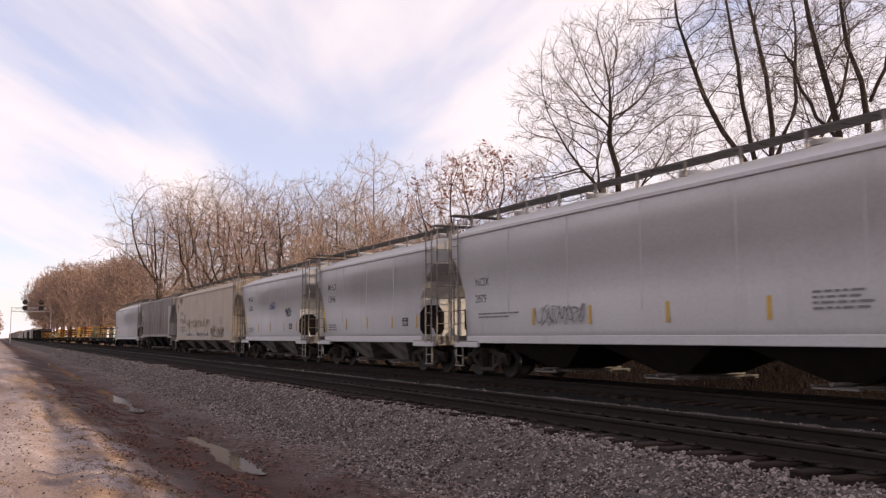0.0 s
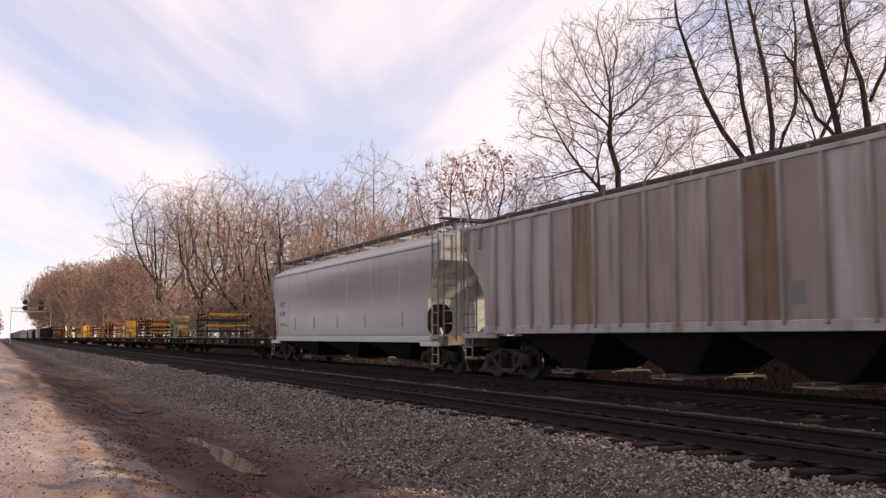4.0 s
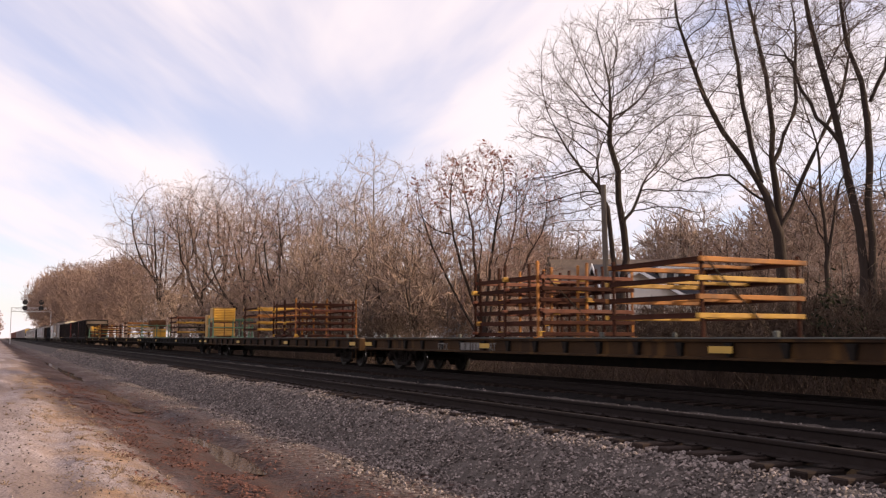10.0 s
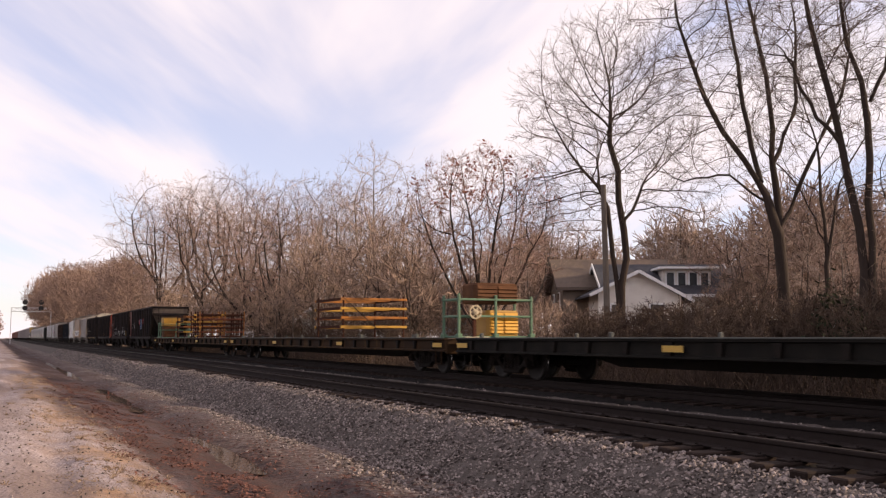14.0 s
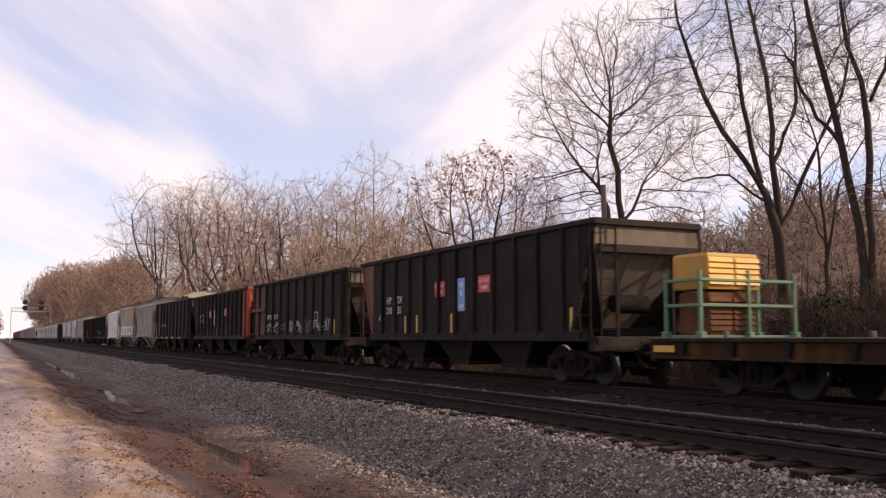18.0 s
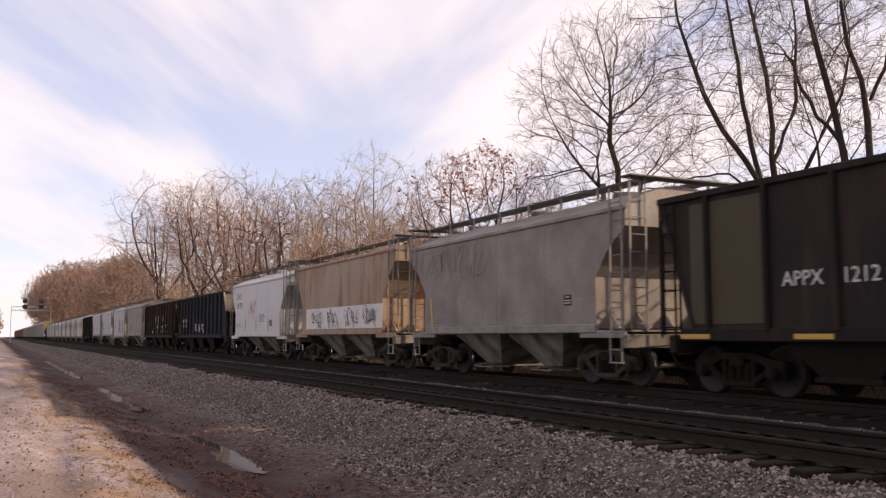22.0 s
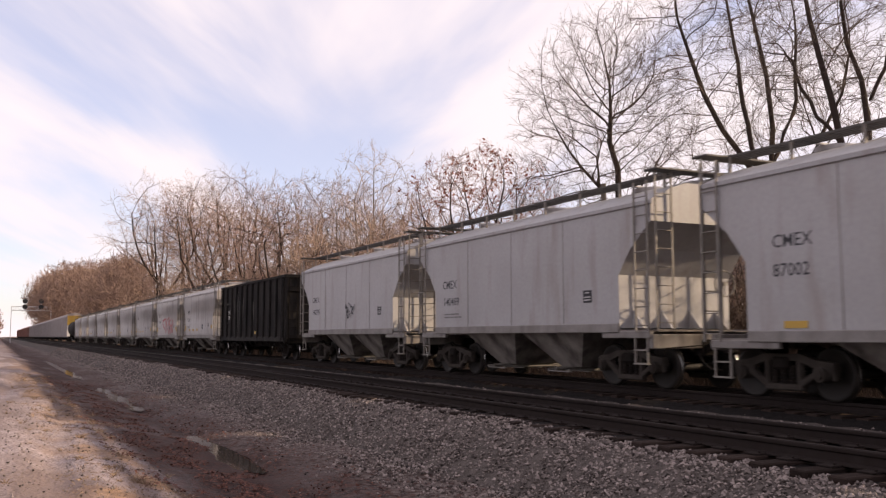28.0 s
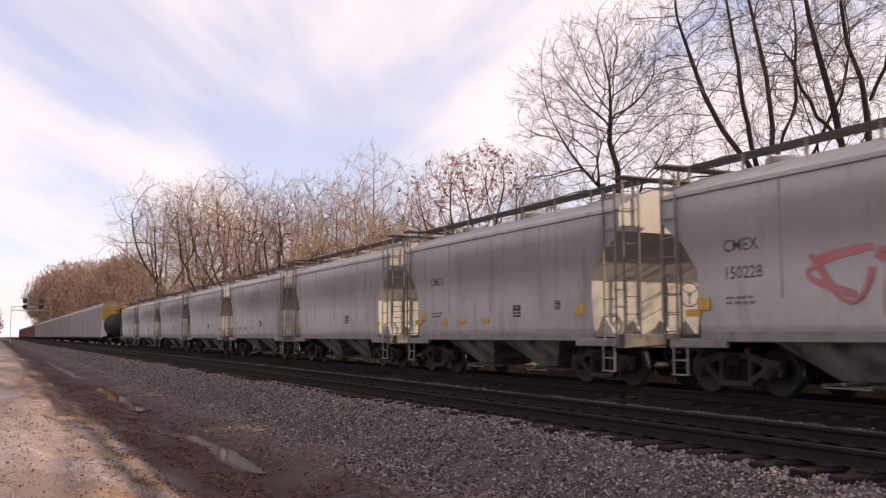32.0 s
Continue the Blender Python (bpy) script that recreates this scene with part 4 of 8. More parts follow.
def covered_hopper(T_r, T_l, paint, label, bays=2, z0=1.28, ze=3.92, zr=4.43, e_in=1.1, drop=0.45, zm=2.42, bulge=False, ribs=0, walk_z=0.12,
                   seed=1, deep_sill=0.0, hw=1.55, gap=0.6, hole=False):
    """T_r, T_l: the delays of its two near upper corners. Returns the car and its near side."""
    L = (T_l - T_r) * SPEED
    half = L / 2 + gap
    rng = random.Random(seed)
    car = thing("covered_hopper_car", label, "hopper car", "cars of the freight train")
    zt = ze - drop
    sill_paint = sill_dimmed if paint in (grey_paint, cement_paint, light_grey) else paint
    key = (round(L, 1), z0, ze, zr, e_in, drop, zm, bulge, paint.name, bays, ribs)
    L = round(L, 1)
    if key not in _hop:
        d = {}
        d["body"] = hopper_body_mesh(L, z0, ze, zr, e_in, zt, zm, hw, bulge, paint)
        d["plate"] = Geo().box((0, 0, 0), (L + 0.06, 0.07, 0.10), 0.015).mesh("roof_plate", paint)
        d["sill"] = Geo().box((0, 0, 0), (L - 2 * e_in, 0.09, 0.20 + deep_sill), 0.015).mesh("side_sill", sill_paint)
        wb = Geo()
        n = int(L / 0.6)
        for i in range(5):
            wb.box((0, -0.22 + 0.11 * i, 0), (L + 0.12, 0.05, 0.035))
        for i in range(n + 1):
            wb.box((-L / 2 + L * i / n, 0, -0.01), (0.03, 0.5, 0.03))
        d["walk"] = wb.mesh("running_board", galvanized)
        d["post"] = Geo().box((0, 0, -0.15), (0.05, 0.045, 0.32)).mesh("walkway_post", grab_steel)
        cx = Geo().box((0, 0, 0), (0.42, 2 * hw, 0.04), 0.01)
        d["cross"] = cx.mesh("end_walkway", galvanized)
        lt = Geo()
        bl = (L - 2 * e_in - 2.6) / bays if bays > 2 else (L - 2 * e_in - 2.9) / bays
        hb = bl * 0.95 / 2
        zb, wy = 0.36, hw - 0.14
        vs = [(-hb, -wy, z0), (hb, -wy, z0), (hb, wy, z0), (-hb, wy, z0), (-0.42, -0.75, zb), (0.42, -0.75, zb), (0.42, 0.75, zb), (-0.42, 0.75, zb)]
        lt.add(vs, [(0, 1, 5, 4), (1, 2, 6, 5), (2, 3, 7, 6), (3, 0, 4, 7), (4, 5, 6, 7), (3, 2, 1, 0)])
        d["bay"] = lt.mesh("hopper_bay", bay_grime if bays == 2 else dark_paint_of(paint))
        gate = Geo().box((-0.45, 0, zb - 0.06), (0.05, 2.3, 0.05), 0.01).box((0.45, 0, zb - 0.06), (0.05, 2.3, 0.05), 0.01)
        gate.cyl((0, -1.2, zb - 0.03), (0, 1.2, zb - 0.03), 0.035, 8)
        for k in range(5):
            gate.box((0, -1.1 + 0.55 * k, zb - 0.10), (0.96, 0.06, 0.03))
        d["gate"] = gate.mesh("outlet_gate", gate_steel)
        d["bl"] = bl
        es = Geo().box((0, 0, 0), (0.16, 2 * hw - 0.1, 0.30), 0.02)
        d["end_sill"] = es.mesh("end_sill", bay_grime)
        pf = Geo().box((0, 0, 0), (e_in + 0.55, 2 * hw - 0.05, 0.05), 0.01)
        d["platform"] = pf.mesh("end_platform", bay_grime)
        d["stub"] = Geo().box((0, 0, 0), (e_in + 0.55, 0.10, 0.15), 0.015).mesh("sill_extension", sill_paint)
        d["brace"] = Geo().prism([(e_in - 0.02, 0.0), (e_in - 0.42, 0.0), (e_in - 0.02, 0.42)], -0.03, 0.03).mesh("end_gusset", paint)
        # Raised dark plates paint the shade inside the end sheet's openings.
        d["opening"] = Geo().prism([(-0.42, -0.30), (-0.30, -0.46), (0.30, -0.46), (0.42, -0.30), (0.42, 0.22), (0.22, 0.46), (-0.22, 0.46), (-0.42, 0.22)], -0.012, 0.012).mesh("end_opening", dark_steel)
        d["hatch"] = Geo().cyl((0, 0, 0), (0, 0, 0.10), 0.38, 16).box((0, 0, 0.12), (0.12, 0.9, 0.04), 0.01).mesh("hatch", paint)
        step = Geo()
        for s in (-1, 1):
            step.box((s * 0.2, 0, -0.3), (0.04, 0.03, 0.6))
        step.box((0, 0, -0.58), (0.44, 0.09, 0.03)).box((0, 0, -0.3), (0.44, 0.05, 0.03))
        d["step"] = step.mesh("sill_step", grab_steel)
        d["cyl"] = Geo().cyl((-0.3, 0, 0), (0.35, 0, 0), 0.16, 12).cyl((0.35, 0, 0), (0.45, 0, 0), 0.05, 8).mesh("brake_cylinder", dark_steel)
        bw = Geo().cyl((-0.02, 0, 0), (0.02, 0, 0), 0.05, 8)
        for i in range(14):
            a, b2 = 2 * math.pi * i / 14, 2 * math.pi * (i + 1) / 14
            bw.cyl((0, 0.28 * math.cos(a), 0.28 * math.sin(a)), (0, 0.28 * math.cos(b2), 0.28 * math.sin(b2)), 0.018, 6)
        for a in (0.5, 2.6, 4.7):
            bw.cyl((0, 0, 0), (0, 0.28 * math.cos(a), 0.28 * math.sin(a)), 0.013, 5)
        d["wheel"] = bw.mesh("brake_wheel", grab_steel)
        if ribs:
            d["rib2"] = Geo().box((0, 0, 0), (0.06, 0.11, ze - zt - 0.05), 0.015).mesh("side_rib", paint)
            d["rib"] = Geo().box((0, 0, 0), (0.06, 0.11, ze - z0 - 0.12), 0.015).mesh("side_rib", paint)
        _hop[key] = d
    d = _hop[key]
    part("body", d["body"], None, car)
    for s in (-1, 1):
        part("roof_plate", d["plate"], None, car, "", pose(0, s * (hw + 0.0), ze - 0.05))
        part("side_sill", d["sill"], None, car, "", pose(0, s * (hw - 0.02 - (0.06 if bulge else 0)), z0 - deep_sill / 2))
        wk = part("running_board", d["walk"], None, car, "galvanized grating walkway", pose(0, s * 0.74, zr + walk_z))
        n = int(L / 1.5)
        for i in range(n + 1):
            part("walkway_post", d["post"], None, wk, "", pose(-L / 2 + 0.2 + (L - 0.4) * i / n, s * 0.24, -0.02))
    for i in range(bays):
        b = part("hopper_bay", d["bay"], None, car, "", pose((i - (bays - 1) / 2) * d["bl"], 0, 0))
        part("outlet_gate", d["gate"], None, b)
    for i in range(max(3, int(L / 3.2))):
        k = max(3, int(L / 3.2))
        part("hatch", d["hatch"], None, car, "", pose(-L / 2 + L * (i + 0.5) / k, 0, zr - 0.02))
    xe = half - 0.72
    for s in (-1, 1):
        tr = 180 if s < 0 else 0
        part("end_walkway", d["cross"], None, car, "", pose(s * (L / 2 + 0.02), 0, zr + walk_z - 0.01))
        part("end_sill", d["end_sill"], None, car, "", pose(s * (xe - 0.05), 0, 1.0))
        part("end_platform", d["platform"], None, car, "", pose(s * (xe - (e_in + 0.55) / 2), 0, z0 - 0.06))
        for y in (-1, 1):
            part("sill_extension", d["stub"], None, car, "", pose(s * (xe - (e_in + 0.55) / 2), y * (hw - 0.06), z0 - 0.14))
            ladder(car, s * (L / 2 - 0.26), y * (hw + 0.05), z0 - 0.1, ze + (0.4 if y < 0 else 0.1), "x", grab_steel)
            ladder(car, s * (L / 2 + 0.06), y * (hw - 0.3), z0 - 0.05, zr + walk_z, "y", grab_steel)
            part("sill_step", d["step"], None, car, "", pose(s * (xe - 0.3), y * (hw - 0.03), z0 - 0.16))
        for y in (-1.15, -0.4, 0.4, 1.15):
            part("end_gusset", d["brace"], None, car, "", pose(s * (L / 2 - 0.05), y, z0, 0, 0, 180 if s > 0 else 0))
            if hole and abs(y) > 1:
                part("end_opening", d["opening"], None, car, "dark plate that stands for the shade in an opening", pose(s * (L / 2 - e_in + 0.012), y, z0 + 0.62, 0, 0, 90))
        add_truck(car, s * (L / 2 - e_in - 0.35 if bays > 2 else L / 2 - 1.4), "dusty_")
    part("brake_cylinder", d["cyl"], None, car, "", pose(-L / 2 + 0.6, 0.3, z0 + 0.2))
    part("brake_wheel", d["wheel"], None, car, "", pose(xe - 0.35 + 0.3, 0.55, z0 + 0.95))
    if ribs:
        for i in range(ribs):
            x = -L / 2 + 0.25 + (L - 0.5) * i / (ribs - 1)
            lim = L / 2 - e_in
            for s in (-1, 1):
                rb = part("side_rib", d["rib"], None, car, "", pose(x, s * (hw + 0.04), (ze + z0) / 2 - 0.04)) if abs(x) < lim else part("side_rib", d["rib2"], None, car, "", pose(x, s * (hw + 0.04), (ze + zt) / 2 - 0.05))
    if not ribs:
        if "seam" not in d:
            d["seam"] = Geo().box((0, 0, 0), (0.022, 0.012, ze - z0 - (0.7 if bulge else 0.16)), 0.004).mesh("panel_seam", seam_dirt if paint in (grey_paint, cement_paint, light_grey) else paint)
        n = max(4, int(L / 2.6))
        for i in range(1, n):
            for s in (-1, 1):
                part("panel_seam", d["seam"], None, car, "", pose((i / n - 0.5) * (L - 2 * e_in + 0.6), s * (hw + 0.002), (ze + z0) / 2 + (0.3 if bulge else 0)))
    add_couplers(car, half)
    keyed(car, place((T_r + T_l) / 2))
    return car, -hw


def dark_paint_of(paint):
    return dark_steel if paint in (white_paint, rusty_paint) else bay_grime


# ---------- open-top hoppers and gondolas ----------
_coal = {}


def open_hopper(T_r, T_l, paint, label, top=3.74, z0=1.13, ribs=11, red="", heap=0.0, slant=0.0, rear=None, rear_panel=None, gondola=False, posts=True, seed=1, gap=0.55, first=None, flare=0.0):
    L = round((T_l - T_r) * SPEED, 1)
    hw = 1.50
    half = L / 2 + gap
    rear = slant if rear is None else rear
    end_red = red_end if red == "front" else dull_end
    car = thing("open_hopper_car" if not gondola else "gondola_car", label, "hopper car" if not gondola else "gondola car", "cars of the freight train")
    key = (L, top, z0, paint.name, slant, rear, red, gondola, flare)
    if key not in _coal:
        d = {}
        g = Geo()
        zc = z0 + 0.02
        s_in = slant
        # two side sheets, each a thin plate
        for s in (-1, 1):
            poly = [(-L / 2 + rear, zc), (L / 2 - s_in, zc), (L / 2, top), (-L / 2, top)] if not flare else [(-L / 2 + rear, zc), (L / 2 + flare, zc), (L / 2 + flare, top - 1.15), (L / 2, top), (-L / 2, top)]
            g.prism(poly, s * hw - 0.012, s * hw + 0.012)
        d["sides"] = g.mesh("body", paint)
        e = Geo()
        if gondola:
            e.box((0, 0, (top + z0) / 2), (0.05, 2 * hw, top - z0))
        else:
            run, zv = 1.3, top - 0.62
            e.add([(0, -hw, zv), (0, hw, zv), (-run, hw * 0.26, z0 + 0.25), (-run, -hw * 0.26, z0 + 0.25), (0.04, -hw, zv), (0.04, hw, zv), (-run + 0.04, hw * 0.26, z0 + 0.2), (-run + 0.04, -hw * 0.26, z0 + 0.2)],
                  [(0, 1, 2, 3), (7, 6, 5, 4), (0, 4, 5, 1), (2, 6, 7, 3), (1, 5, 6, 2), (3, 7, 4, 0)])
            for s in (-1, 1):   # side slopes that close the funnel, kept body-dark to paint its shade
                d["cheek", s] = Geo().add([(0, s * hw, zv), (-run, s * hw * 0.26, z0 + 0.25), (-run - 0.3, s * hw, z0 + 0.3), (0.02, s * (hw + 0.01), zv), (-run + 0.02, s * hw * 0.28, z0 + 0.2), (-run - 0.28, s * (hw + 0.01), z0 + 0.25)], [(0, 1, 2), (5, 4, 3), (0, 3, 4, 1), (1, 4, 5, 2), (2, 5, 3, 0)]).mesh("slope_cheek", paint)
            d["slope_rib"] = Geo().span((-0.02, 0, zv - 0.05), (-run + 0.1, 0, z0 + 0.35), 0.07, 0.10).mesh("slope_rib", end_brown)
            d["strut"] = Geo().span((-0.08, 0, z0), (-0.08, 0, zv), 0.07, 0.07).mesh("end_strut", paint)
            d["top_sheet"] = Geo().box((0.01, 0, top - 0.31), (0.05, 2 * hw - 0.04, 0.62)).mesh("end_top_sheet", end_brown)
        d["slope"] = e.mesh("end_slope_sheet", paint if gondola else end_brown)
        if red:
            for key2, geo2 in (("slope", e), ("top_sheet", Geo().box((0.01, 0, top - 0.31), (0.05, 2 * hw - 0.04, 0.62))), ("ebeam", Geo().box((0, 0, 0), (0.10, 2 * hw - 0.05, 0.20), 0.02)), ("post", Geo().box((0, 0, 0), (0.12, 0.12, top - z0), 0.02)), ("echord", Geo().box((0, 0, 0), (0.14, 2 * hw + 0.1, 0.16), 0.02))):
                d["red_" + key2] = geo2.mesh("red_" + key2, end_red)
        if flare:
            d["flare"] = Geo().prism([(0.0, top - 0.16), (flare, top - 1.15), (flare, top - 1.20), (-0.04, top - 0.20)], -hw + 0.02, hw - 0.02).mesh("end_slope_sheet", end_brown)
            d["flare_edge"] = Geo().span((0.0, 0, top), (flare, 0, top - 1.15), 0.10, 0.12, 0.02).mesh("slope_edge", grab_steel)
            d["flare_post"] = Geo().box((flare - 0.04, 0, (top - 1.15 + z0) / 2), (0.12, 0.12, top - 1.15 - z0), 0.02).mesh("corner_post", paint)
            d["flare_strut"] = Geo().span((flare - 0.06, 0, top - 1.2), (flare - 0.3, 0, z0), 0.09, 0.09, 0.01).mesh("end_strut", end_brown)
            d["flare_back"] = Geo().box((-0.55, 0, (top - 0.6 + z0) / 2), (0.05, 2 * hw - 0.05, top - 0.6 - z0)).mesh("end_bulkhead", paint)
        d["ebeam"] = Geo().box((0, 0, 0), (0.10, 2 * hw - 0.05, 0.20), 0.02).mesh("end_beam", paint)
        d["chord"] = Geo().box((0, 0, 0), (L + 0.1, 0.14, 0.13), 0.02).mesh("top_chord", paint)
        d["echord"] = Geo().box((0, 0, 0), (0.14, 2 * hw + 0.1, 0.16), 0.02).mesh("end_chord", paint)
        d["sill"] = Geo().box((0, 0, 0), (L - 1.2 * max(s_in, rear * 0.6), 0.14, 0.24), 0.02).mesh("side_sill", paint)
        d["rib"] = Geo().box((0, 0, 0), (0.11, 0.12, top - z0 - 0.1), 0.025).mesh("side_stake", paint)
        d["post"] = Geo().box((0, 0, 0), (0.12, 0.12, top - z0), 0.02).mesh("corner_post", paint)
        if gondola:
            fl = Geo().box((0, 0, z0 + 0.02), (L, 2 * hw, 0.06)).box((0, 0, z0 - 0.2), (L, 0.6, 0.4), 0.03)
            d["floor"] = fl.mesh("floor", dark_steel)
            d["gusset"] = Geo().add([(-0.08, 0, 0), (0.08, 0, 0), (0.05, 0.28, -0.42), (-0.05, 0.28, -0.42), (-0.08, 0.12, 0), (0.08, 0.12, 0)], [(0, 1, 2, 3), (4, 3, 2, 5), (0, 3, 4), (1, 5, 2), (0, 4, 5, 1)]).mesh("gusset", paint)
        else:
            d["floor"] = Geo().box((0, 0, z0 - 0.05), (L - 4.0, 0.5, 0.4), 0.03).mesh("center_sill", dark_steel)
            bay = Geo()
            bay.add([(-1.3, -1.42, z0), (1.3, -1.42, z0), (1.3, 1.42, z0), (-1.3, 1.42, z0), (-0.55, -1.2, 0.42), (0.55, -1.2, 0.42), (0.55, 1.2, 0.42), (-0.55, 1.2, 0.42)],
                    [(0, 1, 5, 4), (1, 2, 6, 5), (2, 3, 7, 6), (3, 0, 4, 7), (4, 5, 6, 7), (3, 2, 1, 0)])
            bay.box((0, 0, 0.38), (1.3, 2.5, 0.10), 0.02)
            d["bay"] = bay.mesh("hopper_bay", dark_steel)
        d["end_sill"] = Geo().box((0, 0, 0.95), (0.2, 2 * hw, 0.36), 0.03).mesh("end_sill", paint)
        d["draft"] = Geo().box((0, 0, 0.9), (2.0, 0.6, 0.34), 0.03).box((0, 0, 1.1), (1.9, 2.4, 0.05), 0.01).mesh("draft_sill", dark_steel)
        d["res"] = Geo().cyl((0, -0.45, 0), (0, 0.45, 0), 0.22, 14).mesh("air_reservoir", truck_steel)
        _coal[key] = d
    d = _coal[key]
    part("body", d["sides"], None, car)
    part("floor" if gondola else "center_sill", d["floor"], None, car)
    ends = {1: red == "front", -1: red == "rear"}

    def end_piece(key2, e):
        return d["red_" + key2] if ends[e] else d[key2]
    for s in (-1, 1):
        part("top_chord", d["chord"], None, car, "", pose(0, s * (hw + 0.02), top))
        part("end_chord", end_piece("echord", s), None, car, "", pose(s * L / 2, 0, top - 0.01))
        part("side_sill", d["sill"], None, car, "", pose(rear * 0.3 if rear != slant else 0, s * (hw + 0.01), z0))
        if flare and s > 0:
            part("end_slope_sheet", d["flare"], None, car, "dusty tan outward end slope", pose(L / 2, 0, 0))
            part("end_bulkhead", d["flare_back"], None, car, "", pose(L / 2, 0, 0))
            for e in (-1, 1):
                part("slope_edge", d["flare_edge"], None, car, "", pose(L / 2, e * (hw - 0.02), 0))
                part("corner_post", d["flare_post"], None, car, "", pose(L / 2, e * (hw - 0.04), 0))
                part("end_strut", d["flare_strut"], None, car, "", pose(L / 2, e * 0.7, 0))
        plain_end = not (flare and s > 0)
        if plain_end:
            part("end_beam", end_piece("ebeam", s), None, car, "", pose(s * (L / 2 + 0.02) if s > 0 else -(L / 2 - 0.02 - rear * 0.25), 0, top - 0.62))
        if plain_end:
            part("end_slope_sheet", end_piece("slope", s), None, car, "faded red end slope" if ends[s] else "", pose(s * (L / 2 - 0.06), 0, 0, 0, 0, 0 if s > 0 else 180))
        if not gondola and plain_end:
            turn = 0 if s > 0 else 180
            part("end_top_sheet", d["red_top_sheet"] if ends[s] else d["top_sheet"], None, car, "", pose(s * (L / 2 - 0.06), 0, 0, 0, 0, turn))
            for e in (-1, 1):
                part("slope_cheek", d["cheek", e], None, car, "", pose(s * (L / 2 - 0.06), 0, 0, 0, 0, turn))
            for y in (-0.4, 0.4):
                part("slope_rib", d["slope_rib"], None, car, "", pose(s * (L / 2 - 0.06), y, 0, 0, 0, turn))
                part("end_strut", d["strut"], None, car, "", pose(s * (L / 2 - 0.06), y * 2, 0, 0, 0, turn))
        for i in range(ribs):
            x0 = -L / 2 + rear + 0.35 if first is None else first
            x = x0 + (L / 2 - slant - 0.35 - x0) * i / (ribs - 1)
            st = part("side_stake", d["rib"], None, car, "", pose(x, s * (hw + 0.06), (top + z0) / 2))
            if gondola:
                part("gusset", d["gusset"], None, st, "", pose(0, 0.075 if s < 0 else -0.075, -(top - z0) / 2, 0, 0, 0 if s < 0 else 180))
        for e in (-1, 1):
            lean = slant if e > 0 else rear
            if flare and e > 0:
                continue
            if posts and not lean:
                part("corner_post", end_piece("post", e), None, car, "", pose(e * (L / 2 - 0.04), s * (hw - 0.02), (top + z0) / 2))
            if lean:
                part("corner_post", Geo().span((e * (L / 2 - lean - 0.05), s * hw, z0), (e * (L / 2 - 0.03), s * hw, top), 0.12, 0.12, 0.02), end_red if ends[e] else paint, car)
            if lean < 1:
                ladder(car, e * (L / 2 - 0.28), s * (hw + 0.10), z0 - 0.05, top - 0.1, "x", end_red if ends[e] else truck_steel)
        if plain_end:
            ladder(car, s * (L / 2 + 0.08), -1.2, z0, top - 0.1, "y", end_red if ends[s] else truck_steel)
        part("end_sill", d["end_sill"], None, car, "", pose(s * (half - 0.78), 0, 0))
        part("draft_sill", d["draft"], None, car, "", pose(s * (half - 1.75), 0, 0))
        add_truck(car, s * (half - 2.1))
    if not gondola:
        part("air_reservoir", d["res"], None, car, "", pose(L / 2 - 0.5, -0.2, z0 + 0.75))
        n = 3 if L > 13 else 2
        for i in range(n):
            part("hopper_bay", d["bay"], None, car, "", pose((i - (n - 1) / 2) * (L - 5.0) / n, 0, 0))
    if red:
        for s in (-1, 1):
            e = 1 if red == "front" else -1
            w = 1.05 if e > 0 else 0.55
            lean = slant if e > 0 else rear
            poly = [(e * (L / 2 - lean), z0 + 0.1), (e * (L / 2), top - 0.06), (e * (L / 2 - lean), top - 0.06)] if lean else [(e * L / 2, z0 + 0.1), (e * L / 2, top - 0.06), (e * (L / 2 - w), top - 0.06), (e * (L / 2 - w), z0 + 0.1)]
            part("end_panel", Geo().prism(poly[::e], s * (hw + 0.016) - 0.003, s * (hw + 0.016) + 0.003), end_red, car, "faded red end panel")
    if rear_panel:
        for s in (-1, 1):
            for k in range(2):
                part("end_panel", Geo().box((-L / 2 + 0.65 + 1.2 * k, s * (hw + 0.018), (top + z0) / 2), (1.1, 0.008, top - z0 - 0.2), 0.003), rear_panel, car, "dull brown-red end panel")
            part("panel_beam", Geo().box((-L / 2 + 1.2, s * (hw + 0.12), z0 + 1.35), (2.4, 0.08, 0.16), 0.02), rear_panel, car)
    if heap:
        rng = random.Random(seed)
        nx, ny = 40, 9
        vs = []
        for i in range(nx):
            for j in range(ny):
                x = -L / 2 + 0.5 + (L - 1.0) * i / (nx - 1)
                y = (-1 + 2 * j / (ny - 1)) * (hw - 0.06)
                hgt = (0.66 * heap * math.exp(-((x - L / 2 + 2.4) / 1.9) ** 2) + 0.06 * math.sin(x * 2.6 + seed)) * (1 - 0.6 * (y / hw) ** 2) - 0.04 - 0.2 * (1 - heap) + rng.uniform(-0.17, 0.17)
                vs.append((x, y, top - 0.02 + hgt))
        q = np.array([(i * ny + j, (i + 1) * ny + j, (i + 1) * ny + j + 1, i * ny + j + 1) for i in range(nx - 1) for j in range(ny - 1)])
        hp = solid("stone_load", np_mesh("stone_load", np.array(vs), q, lading), None, "pale crushed stone heaped in the open hopper car", "stone load")
        keyed(hp, place((T_r + T_l) / 2))
    add_couplers(car, half)
    keyed(car, place((T_r + T_l) / 2))
    return car, -(hw + 0.015)


# ---------- flat cars and what they carry ----------
DECK = 1.08
_flat = {}


